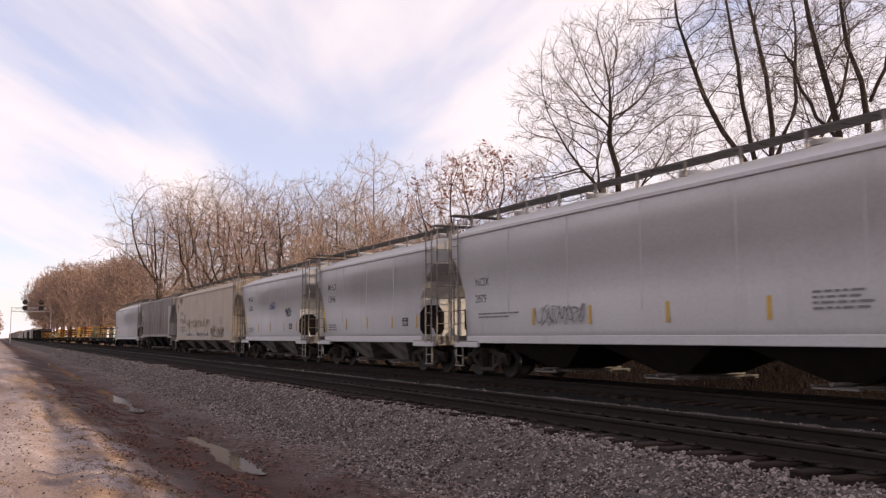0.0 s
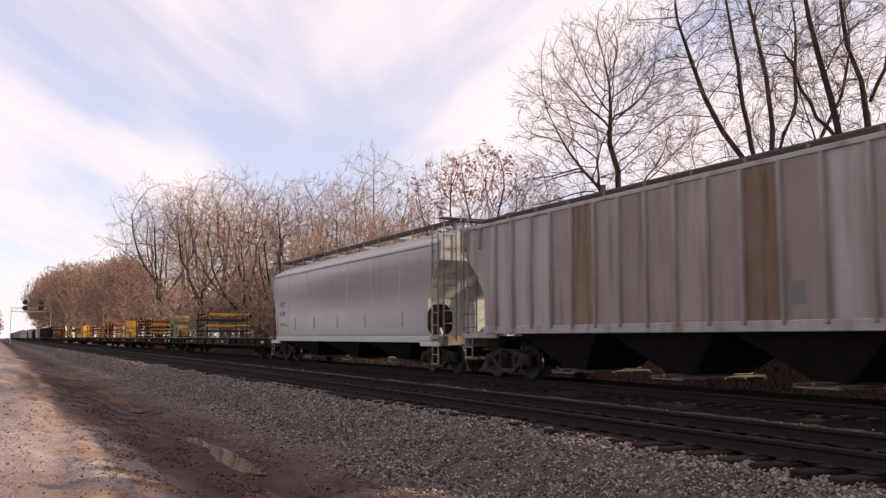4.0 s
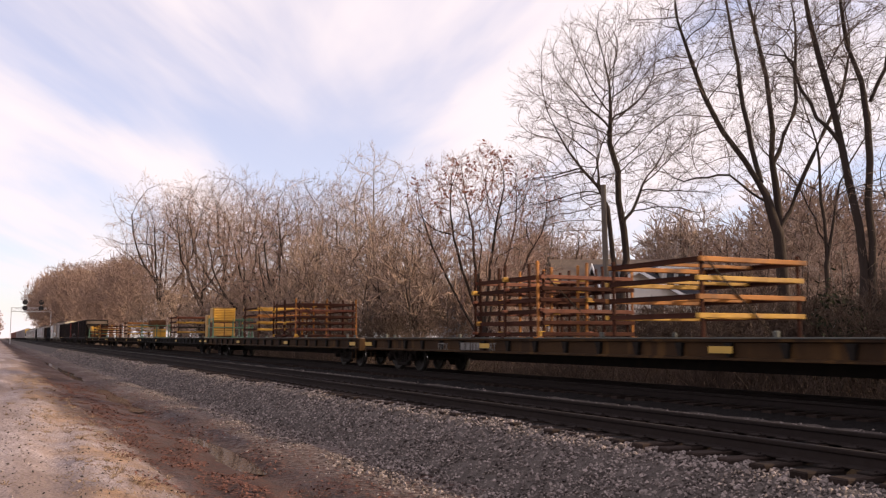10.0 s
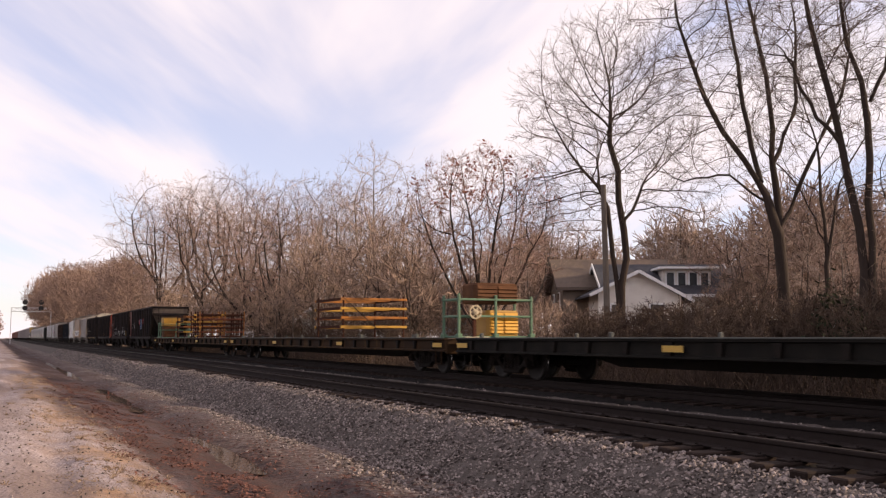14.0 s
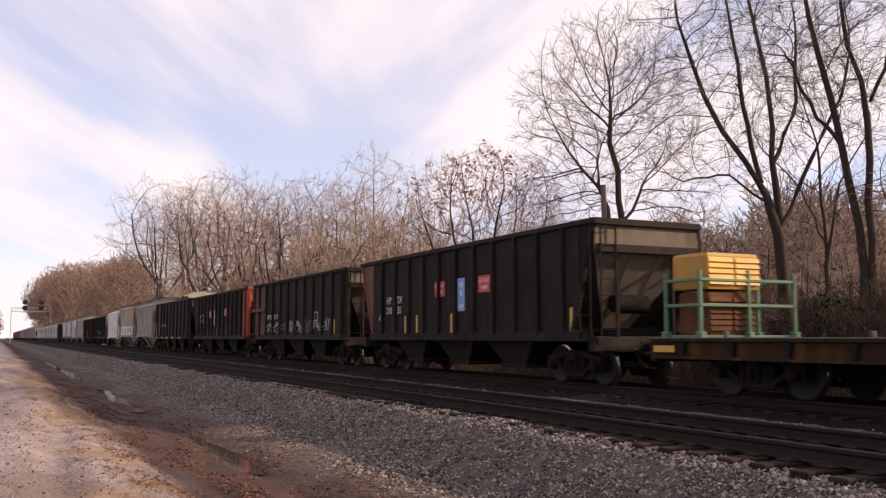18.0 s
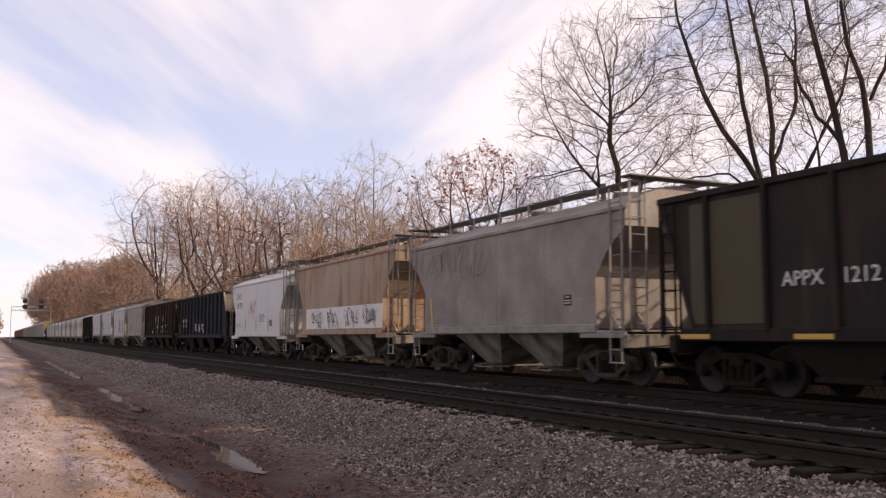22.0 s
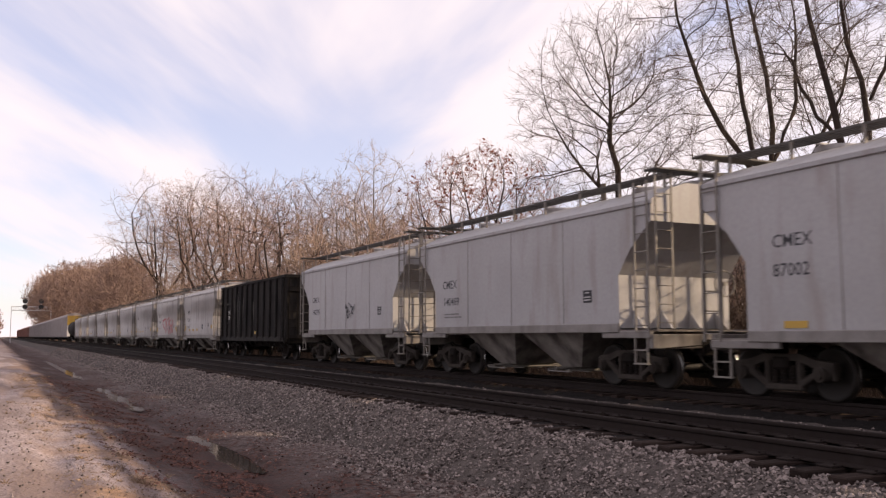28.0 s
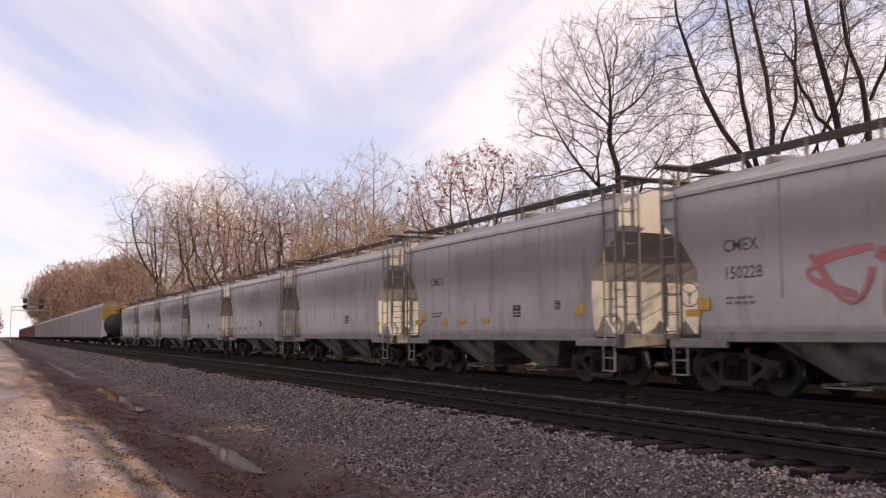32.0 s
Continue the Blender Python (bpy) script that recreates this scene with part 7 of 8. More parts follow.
def colonise(seed, stems, crowns, n, step=0.4, reach=2.6, kill=0.75, r_tip=0.011, r_pow=2.25, twig=0.9, per=3, sub=2, thin=0.006, gap=0.0, sag=0.0, rot=0.0):
    """A bare tree that grows from its stems towards points scattered through its crown.
    stems: (start node or None, [(s, d, z), ...]); crowns: (s, d, z, rs, rd, rz), all in the tree's space.
    Returns chains and twigs as lists of (points, radii)."""
    rs = np.random.RandomState(seed)
    A = []
    vol = sum(c[3] * c[4] * c[5] for c in crowns)
    for cs, cd, cz, ra, rb, rc in crowns:
        k = int(n * ra * rb * rc / vol)
        u = rs.normal(0, 1, (k, 3))
        u *= (rs.rand(k, 1) ** 0.42) / np.linalg.norm(u, axis=1, keepdims=True)
        A.append(u * np.array([ra, rb, rc]) + np.array([cs, cd, cz]))
    A = np.concatenate(A)
    if gap:
        A = A[[noise.noise(Vector(p * 0.55) + Vector((seed, 0, 0))) > gap - 0.35 for p in A]]
    N, par = [], []
    for pts in stems:
        prev = -1
        if N:
            prev = int(np.argmin([np.linalg.norm(np.array(q) - np.array(pts[0])) for q in N]))
        for p0, p1 in zip(pts, pts[1:]):
            p0, p1 = np.array(p0, float), np.array(p1, float)
            m = max(1, int(np.linalg.norm(p1 - p0) / step))
            for i in range(0 if prev < 0 else 1, m + 1):
                if prev >= 0 and i == 0:
                    continue
                N.append(p0 + (p1 - p0) * i / m + rs.normal(0, 0.03, 3) * (i > 0) + Vector((noise.noise(Vector((p1[2] * 0.3 + i * 0.23, seed, len(stems)))), noise.noise(Vector((i * 0.23, seed, 9.0 + p1[0]))), 0)) * 0.15 * (i > 0))
                par.append(prev)
                prev = len(N) - 1
    N = list(N)
    X = np.array(N)
    D = np.full(len(A), 1e9)
    I = np.zeros(len(A), int)
    new_from = 0
    born, heirs = [0] * len(N), {}
    for it in range(90):
        X = np.array(N)
        B = X[new_from:]
        dd = np.linalg.norm(A[:, None] - B[None], axis=2)
        j = dd.argmin(1)
        dm = dd[np.arange(len(A)), j]
        better = dm < D
        D[better], I[better] = dm[better], j[better] + new_from
        live = D > kill
        A, D, I = A[live], D[live], I[live]
        use = D < (reach if it > 6 else reach * 2.5)
        if len(A) == 0 or not use.any():
            break
        new_from = len(N)
        v = A[use] - X[I[use]]
        v /= np.linalg.norm(v, axis=1, keepdims=True)
        acc = np.zeros_like(X)
        np.add.at(acc, I[use], v)
        for i in np.unique(I[use]):
            if born[i] >= 3:
                continue
            d = acc[i] / (np.linalg.norm(acc[i]) + 1e-6)
            if par[i] >= 0:
                w = X[i] - X[par[i]]
                d = d + 0.55 * w / (np.linalg.norm(w) + 1e-6)
            d = d + rs.normal(0, 0.13, 3) + np.array([0, 0, 0.10 - sag])
            q = X[i] + d / np.linalg.norm(d) * step
            if any(np.linalg.norm(q - N[k]) < step * 0.45 for k in heirs.get(int(i), ())):
                born[i] = 3
                continue
            born[i] += 1
            heirs.setdefault(int(i), []).append(len(N))
            N.append(q)
            par.append(int(i))
            born.append(0)
        if len(N) == new_from:
            break
    X = np.array(N)
    kids = [[] for _ in N]
    for i, p in enumerate(par):
        if p >= 0:
            kids[p].append(i)
    R = np.zeros(len(N))
    for i in range(len(N) - 1, -1, -1):
        R[i] = (sum(R[k] ** r_pow for k in kids[i]) ** (1 / r_pow)) if kids[i] else r_tip
        R[i] += 0.0006
    chains, twigs = [], []
    todo = [(-1, i) for i in range(len(N)) if par[i] < 0]
    while todo:
        p, i = todo.pop()
        idx = [p] if p >= 0 else []
        while True:
            idx.append(i)
            if not kids[i]:
                break
            ks = sorted(kids[i], key=lambda q: -R[q])
            for k in ks[1:]:
                todo.append((i, k))
            i = ks[0]
        rad = R[idx].copy()
        if p >= 0:
            rad[0] = rad[1]
        K = 3 if len(idx) <= 3 else (6 if len(idx) <= 9 else 14)
        f = np.linspace(0, len(idx) - 1, K)
        P = np.stack([np.interp(f, np.arange(len(idx)), X[idx][:, c]) for c in range(3)], -1)
        chains.append((P, np.interp(f, np.arange(len(idx)), rad)))

    def shoot(p, d, ln, r):
        u = d / np.linalg.norm(d) + rs.normal(0, 0.12, 3)
        q = p + u * ln * 0.5
        e = q + (u + rs.normal(0, 0.22, 3) + np.array([0, 0, 0.22])) * ln * 0.5
        return np.array([p, q, e]), np.array([r, r * 0.8, r * 0.4])
    for i in range(len(N)):
        if R[i] > r_tip * 3.2 or par[i] < 0:
            continue
        w = X[i] - X[par[i]]
        w /= np.linalg.norm(w)
        for _ in range(per if kids[i] else per + 1):
            side = rs.normal(0, 1, 3)
            side -= w * side.dot(w)
            side /= np.linalg.norm(side)
            a = rs.uniform(0.35, 0.95) if kids[i] else rs.uniform(0.0, 0.6)
            P, S = shoot(X[i], w * math.cos(a) + side * math.sin(a), twig * rs.uniform(0.5, 1.2), thin * 1.3)
            twigs.append((P, S))
            for _ in range(sub):
                t = rs.uniform(0.25, 0.9)
                q = P[0] + (P[1] - P[0]) * t * 2 if t < 0.5 else P[1] + (P[2] - P[1]) * (t - 0.5) * 2
                e = (P[2] - P[0]) / np.linalg.norm(P[2] - P[0]) + rs.normal(0, 0.5, 3)
                twigs.append(shoot(q, e, twig * rs.uniform(0.25, 0.6), thin))
    # the trees' space is turned to the world: s runs along the tracks' slant, d away from it
    c, sn = math.cos(rot), math.sin(rot)
    M = np.array([[c, -sn, 0], [sn, c, 0], [0, 0, 1]])
    return [(p @ M.T, r) for p, r in chains], [(p @ M.T, r) for p, r in twigs]


def tube_groups(items, sides, min_r=0.0):
    by = {}
    for p, r in items:
        by.setdefault(len(p), []).append((p, r))
    return [tubes(np.array([p for p, _ in v]), np.maximum(np.array([r for _, r in v]), min_r), sides) for v in by.values()]


def crown_tree(x, y, grown, wood, twigs, label, clumps=None, min_r=0.0, rz=0):
    chains, tw = grown
    t = thing("tree", label, "tree", "bare trees behind the tracks")
    thick = tube_groups([c for c in chains if c[1].max() > 0.05], 8) + tube_groups([c for c in chains if 0.022 < c[1].max() <= 0.05], 4)
    part("trunk", np_mesh("trunk", *joined(thick), wood, True), None, t)
    part("crown", np_mesh("crown", *joined(tube_groups([c for c in chains if c[1].max() <= 0.022], 3, min_r) + tube_groups(tw, 3, min_r)), twigs), None, t)
    if clumps is not None:
        part("leaf_clumps", clumps, None, t, "dry reddish leaf clumps")
    t.matrix_basis = pose(x, y, ground_z(x, y), 0, 0, rz)
    return t


# the wood's skyline: height of the tops over the eye by direction, as a share of the distance
# The last entry serves only the unseen shade trees right of view.
SKY_PX = (40, 56, 66, 82, 110, 160, 205, 226, 240, 252, 290, 345, 435, 470, 500, 536, 575, 609, 635, 659, 680, 698, 725, 783, 870, 935, 980, 1040, 1150, 1300, 1600, 1700)
SKY_Y = (590, 560, 500, 470, 458, 453, 450, 432, 345, 302, 296, 290, 284, 316, 300, 284, 296, 286, 268, 243, 262, 296, 290, 290, 300, 300, 360, 395, 400, 340, 300, 60)


def skyline(x, y):
    ang = math.atan2(y, -x) - YAW
    depth = math.hypot(x, y) * math.cos(ang)
    return 1.1 + (598 - float(np.interp(784 + 1607 * math.tan(ang), SKY_PX, SKY_Y))) / 1607 * depth


def wood_mass(name, label, spots, top, thin, seed, wood, twigs, n=260, per=3):
    """A far wood as one mass of limbs and twigs; spots: (x, y); top(x, y) gives each tree's height."""
    rng = random.Random(seed)
    stock = [colonise(seed * 10 + i, [[(0, 0, -0.3), (0.2, 0, 2.5), (0, 0.2, 5)]], [(0, 0, 8.3, 4.2, 4.2, 5.6)], n, step=0.8, reach=4.5, kill=1.2, twig=1.5, per=per, sub=1) for i in range(5)]
    stock = [[np.array([p[(0, len(p) // 2, -1), :] for p, _ in grp]) for grp in st] + [np.array([r[[0, len(r) // 2, -1]] for _, r in st[0]])] for st in stock]
    lo, hi = [], []
    for i, (x, y) in enumerate(spots):
        ch, tw, rad = stock[i % 5]
        s = top(x, y) / 14.2
        a = rng.uniform(0, 6.283)
        M = np.array([[math.cos(a), -math.sin(a), 0], [math.sin(a), math.cos(a), 0], [0, 0, 1]]) * s
        off = np.array([x, y, ground_z(x, y)])
        lo.append(tubes(ch @ M.T + off, np.maximum(rad * s, thin), 3))
        hi.append(tubes(tw @ M.T + off, np.full((len(tw), 3), thin), 3))
    w = thing(name, label, "woods", "", "stuff")
    tagged(part("limbs", np_mesh("limbs", *joined(lo), wood), None, w), kind="stuff")
    tagged(part("twigs", np_mesh("twigs", *joined(hi), twigs), None, w), kind="stuff")


def build_trees():
    turn = math.atan2(0.9, 0.436)
    # the large double-stemmed tree by the pole
    g = colonise(11, [[(0, 0, -0.4), (-0.1, 0, 3.0), (-0.25, 0, 5.2), (-0.75, 0.1, 8.0), (-1.0, 0.2, 9.2)], [(0, 0, 1.6), (0.28, 0.1, 5.0), (0.0, 0.3, 8.2), (-0.3, 0.2, 11.0)], [(-0.5, 0, 7.0), (-1.8, -0.3, 9.0)], [(0.1, 0, 6.0), (1.4, 0.6, 8.4)]],
                 [(-0.55, 0, 10.9, 4.3, 4.0, 4.9), (-0.5, 0, 13.0, 3.0, 3.0, 3.0), (-2.9, 0, 7.2, 2.2, 2.2, 1.6), (2.6, 0, 7.6, 2.0, 2.0, 2.2)], 2600, step=0.34, reach=3.0, kill=0.5, twig=0.75, per=2, sub=2, rot=turn, r_pow=2.28, r_tip=0.009, thin=0.0045)
    crown_tree(on_ray(1097, 25.0), 25.0, g, bark, dark_twig, "tall bare tree with a double stem beside the pole")
    # the dark one with several rising stems
    g = colonise(23, [[(0, 0, -0.4), (0.05, 0, 2.2), (-0.05, 0, 4.6)], [(-0.05, 0, 4.4), (-0.55, 0, 6.1), (-2.0, 0.2, 8.2), (-2.6, 0.3, 10.2), (-3.1, 0.4, 11.8)], [(0, 0, 4.6), (0.0, 0.2, 6.4), (-0.1, 0.3, 9.4), (-0.55, 0.3, 11.4), (-0.9, 0.2, 13.4)],
                      [(0, 0, 4.5), (0.95, -0.3, 6.8), (1.9, -0.4, 8.6), (2.3, -0.5, 10.6)], [(-0.5, 0.2, 6.0), (-0.75, 0.7, 8.4), (-1.0, 0.9, 11.0), (-1.3, 0.9, 13.2)], [(-0.3, 0, 5.3), (-1.7, -0.3, 6.3), (-3.2, -0.5, 6.0)], [(0, 0.2, 6.6), (1.0, 0.8, 9.0), (1.1, 1.0, 11.6)]],
                 [(-0.9, 0.2, 10.6, 3.9, 3.3, 4.4), (-2.4, -0.2, 6.8, 1.9, 1.6, 1.5), (1.9, -0.2, 9.0, 1.7, 1.7, 2.2)], 2200, step=0.3, reach=2.6, kill=0.46, twig=0.75, per=2, sub=2, rot=turn, r_pow=2.12, r_tip=0.0065, thin=0.0032)
    crown_tree(on_ray(1385, 22.0), 22.0, g, bark, dark_twig, "large dark bare tree with several rising stems")
    # two leaning trees at the yard's corner
    g = colonise(31, [[(0, 0, -0.4), (0.05, 0, 3.8), (-0.18, 0, 5.6), (-0.55, 0, 7.7), (-0.95, 0.1, 9.2), (-1.25, 0.1, 11.0), (-1.3, 0.1, 12.6)], [(-0.3, 0, 6.3), (-1.0, 0.1, 7.3), (-1.55, 0.1, 8.3), (-1.5, 0.2, 9.2)]],
                 [(-1.1, 0, 9.9, 2.3, 2.2, 3.0)], 620, step=0.3, reach=2.4, kill=0.48, twig=0.7, per=2, sub=2, rot=turn, r_pow=1.98, r_tip=0.007, thin=0.0032)
    crown_tree(on_ray(1524, 20.5), 20.5, g, bark, dark_twig, "tall leaning bare tree with a mossy dark stem")
    g = colonise(33, [[(0, 0, -0.4), (-0.05, 0, 5.0), (0.1, 0, 7.6), (0.5, 0, 8.4), (1.0, 0.1, 9.8)], [(0.1, 0, 7.6), (-0.5, 0.1, 9.4), (-0.6, 0.1, 11.4)]],
                 [(0.2, 0, 9.9, 2.0, 2.0, 2.8)], 520, step=0.3, reach=2.4, kill=0.48, twig=0.7, per=2, sub=2, rot=turn, r_pow=2.0, r_tip=0.007, thin=0.0032)
    crown_tree(on_ray(1549, 20.8), 20.8, g, bark, dark_twig, "bare tree with a crooked forked stem")
    g = colonise(37, [[(0, 0, -0.4), (0.1, 0, 4.5), (0, 0.2, 8)], [(0.1, 0, 4.2), (0.9, 0.2, 7.4)], [(0.1, 0, 4.6), (-0.8, 0.2, 7.0)]], [(0, 0, 8.6, 3.6, 3.0, 4.6)], 330, step=0.4, reach=3.0, kill=0.8, twig=0.8, per=2, sub=2, rot=turn, r_pow=2.3)
    crown_tree(on_ray(1462, 29), 29.0, g, bark, dark_twig, "bare tree at the edge of a yard")
    g = colonise(38, [[(0, 0, -0.3), (0, 0, 3), (0.2, 0, 5.5)]], [(0, 0, 6.6, 3.0, 3.0, 3.6)], 300, step=0.4, reach=3.0, kill=0.75, twig=0.8, per=2, sub=2)
    crown_tree(on_ray(1290, 47), 47.0, g, bark, twig_mat, "slender bare tree behind the house")
    # the reddish one with dry clumps
    fan = [[(0, 0, -0.3), (0.05, 0, 1.0), (0, 0.1, 2.0)]]
    for sx, sy, z1 in ((-2.1, 0.3, 0.9), (-1.3, -0.7, 1.5), (-0.4, 0.8, 1.8), (0.5, -0.6, 1.7), (1.3, 0.6, 1.4), (2.2, -0.2, 1.0)):
        fan += [[(0.03, 0.02, z1), (sx * 0.42, sy * 0.5, z1 + 1.6), (sx * 0.85, sy, z1 + 3.4), (sx * 1.15, sy * 1.3, z1 + 4.8)], [(sx * 0.42, sy * 0.5, z1 + 1.6), (sx * 0.45, -sy, z1 + 3.6)]]
    g = colonise(41, fan, [(0, 0, 7.4, 4.1, 3.2, 2.9), (0.4, 0, 5.2, 3.6, 2.6, 1.7)], 2300, step=0.28, reach=2.2, kill=0.38, twig=0.5, per=2, sub=2, rot=turn, r_pow=2.55, r_tip=0.0085, thin=0.0045)
    tips = [p[-1] for p, _ in g[0] if p[-1][2] > 7.4]
    crown_tree(on_ray(855, 20.5), 20.5, g, bark, red_twig, "spreading bare tree with reddish dry seed clumps", clump_mesh("leaf_clumps", tips[::2], 0.30, 9, dry_leaf, 3))
    # pale sycamore
    g = colonise(47, [[(0, 0, -0.3), (0.1, 0, 5), (0, 0, 9.5), (0.1, 0, 12.2)], [(0, 0, 5), (-0.8, 0, 8.2)], [(0.05, 0, 6), (0.8, 0.2, 8.8)]], [(0, 0, 9.8, 1.7, 1.7, 4.4), (0.2, 0, 7.6, 2.6, 2.4, 2.6)], 460, step=0.4, reach=2.8, kill=0.65, twig=0.8, per=2, sub=2, rot=turn, sag=-0.1)
    crown_tree(on_ray(659, 22), 22.0, g, pale_bark, pale_twig, "pale-barked bare tree with upright branches")
    # a wood of copies, 14 m high as built
    kinds = []
    for i, (rx, cz, rz, wd, tw, st) in enumerate(((5.2, 9.2, 5.0, bark, twig_mat, ((-2.6, 0.5), (2.4, -0.6), (0.4, 2.4), (-0.6, -2.2))), (4.2, 8.9, 5.3, wood_bark, pale_twig, ((-1.5, 1.4), (1.9, 0.6), (0.2, -1.9))), (4.4, 9.0, 5.2, pale_bark, pale_twig, ((0.4, 2.0), (-2.0, -0.9), (2.0, -0.3))), (5.0, 9.0, 5.0, wood_bark, red_twig, ((2.6, 0.3), (-2.5, 0.6), (0.2, -2.3))))):
        stems = [[(0, 0, -0.4), (0.15, 0.1, 2.6), (0.2, -0.1, 5.5), (-0.1, 0.1, 8.5)]]
        for k, (sx, sy) in enumerate(st):
            z1 = 2.2 + 0.9 * k
            stems += [[(0.12, 0.05, z1), (sx * 0.55, sy * 0.55, z1 + 1.7), (sx * 0.95, sy * 0.95, z1 + 3.6), (sx * 1.15, sy * 1.15, z1 + 6.0)], [(sx * 0.55, sy * 0.55, z1 + 1.7), (sx * 1.4, sy * 1.3, z1 + 3.0)]]
        g = colonise(60 + i, stems, [(0, 0, cz, rx, rx, rz), (0.8 * (-1) ** i, 0.5, 5.6, rx * 0.8, rx * 0.8, 2.2)], 1000, step=0.42, reach=3.2, kill=0.62, twig=0.95, per=1, sub=2, gap=0.2, r_pow=1.97, r_tip=0.010, thin=0.0055)
        kinds.append(crown_tree(0, 0, g, wd, tw, "bare brown tree in a winter wood", None, 0.0055))
    rng = random.Random(77)
    rows = [(px + rng.uniform(-6, 6), yy + rng.uniform(-0.8, 0.8), f) for px, yy, f in
            [(290 + 34 * k, (19.5, 22, 20.5, 24)[k % 4], rng.uniform(0.86, 1.0)) for k in range(8)] +
            [(284 + 42 * k, (27, 31, 25)[k % 3], rng.uniform(0.8, 1.0)) for k in range(12)] +
            [(560 + 46 * k, (21.5, 24, 27, 22.5)[k % 4], rng.uniform(0.7, 0.95)) for k in range(5)] +
            # The last three stand unseen right of view, added to shade the ground.
            [(930, 34, 0.95), (965, 37, 1.0), (1010, 40, 0.95), (1190, 50, 0.9), (1240, 47, 0.9), (1310, 40, 0.85), (1345, 36, 0.8), (1420, 36, 0.9), (1500, 34, 0.8), (1550, 37, 0.9), (1680, 23, 0.9), (1900, 22, 0.9), (2300, 23, 1.0)]]
    used = set()
    for i, (px, y, f) in enumerate(rows):   # broad dark crowns at the wood's end, paler slender ones beside them
        x = on_ray(px, y)
        k = (0, 3, 0)[i % 3] if px < 475 else (1, 2, 3, 0)[i % 4]
        t = kinds[k] if k not in used else copy_thing(kinds[k], pose(0, 0, 0))
        used.add(k)
        s = (skyline(x, y) * f - ground_z(x, y)) / 14.4
        t.matrix_basis = pose(x, y, ground_z(x, y), 0, 0, rng.uniform(0, 360)) @ Matrix.Scale(s, 4)

    def plain(lo, hi):
        return lambda x, y: rng.uniform(lo, hi)
    far = [(on_ray(px, y), y) for px, y in [(74 + 158 * k / 45 + rng.uniform(-4, 4), rng.uniform(17.5, 30)) for k in range(46)]]
    kinds = []
    for i in range(3):
        g = colonise(160 + i, [[(0, 0, -0.4), (0.15, 0.1, 2.6), (0.1, 0, 5.0)]], [(0, 0, 8.2, 4.6, 4.6, 5.8)], 620, step=0.5, reach=3.6, kill=0.85, twig=1.0, per=3, sub=1, thin=0.022, r_tip=0.022)
        kinds.append(crown_tree(0, 0, g, red_bark, far_twig, "dense rounded brown bare tree far along the track", None, 0.022))
    for i, (x, y) in enumerate(far):
        t = kinds[i % 3] if i < 3 else copy_thing(kinds[i % 3], pose(0, 0, 0))
        t.matrix_basis = pose(x, y, ground_z(x, y), 0, 0, rng.uniform(0, 360)) @ Matrix.Scale(skyline(x, y) * rng.uniform(0.72, 0.96) / 14.2, 4)
    wood_mass("far_wood", "brown leafless wood behind the houses", [(on_ray(px, y), y) for px, y in [(rng.uniform(880, 1640), rng.uniform(40, 72)) for k in range(95)] if y > 52 or not 1000 < px < 1340], plain(9, 13.0), 0.028, 32, wood_bark, twig_mat, 130)
    wood_mass("far_wood", "low brown thicket along the wood's edge", [q for q in [(-rng.uniform(45, 150), rng.uniform(18, 30)) for i in range(70)] if q[0] < on_ray(930, q[1])], plain(4.5, 9.0), 0.018, 33, wood_bark, twig_mat, 150)
    wood_mass("far_wood", "brown undergrowth within the wood", [q for q in [(-rng.uniform(38, 118), rng.uniform(25, 38)) for i in range(80)] if q[0] < on_ray(930, q[1])], plain(4.0, 7.5), 0.016, 35, wood_bark, twig_mat, 150)
    wood_mass("shrubs", "dense twiggy brown shrubs beside the far track", [q for q in [(-rng.uniform(6, 80), rng.uniform(17.5, 23)) for i in range(110)] if not on_ray(775, q[1]) < q[0] < on_ray(1250, q[1])], plain(1.8, 3.6), 0.007, 34, brush_mat, brush_mat, 130)
    wood_mass("shrubs", "tall twiggy brown shrubs before the houses", [(on_ray(px, y), y) for px, y in [(rng.uniform(890, 1005), rng.uniform(20.5, 24)) for k in range(9)]], plain(2.2, 3.2), 0.008, 36, brush_mat, twig_mat, 150)
    wood_mass("shrubs", "low tangled brown shrubs before the white house", [(on_ray(px, y), y) for px, y in [(rng.uniform(1010, 1260), rng.uniform(18.5, 22.5)) for k in range(40)]], plain(1.8, 2.7), 0.007, 38, brush_mat, brush_mat, 150)
    wood_mass("shrubs", "dark twiggy hedge at the yard's edge", [(on_ray(px, y), y) for px, y in [(rng.uniform(1270, 1600), rng.uniform(19.5, 24)) for k in range(34)]], plain(1.8, 2.9), 0.007, 37, brush_mat, brush_mat, 170)


build_trees()


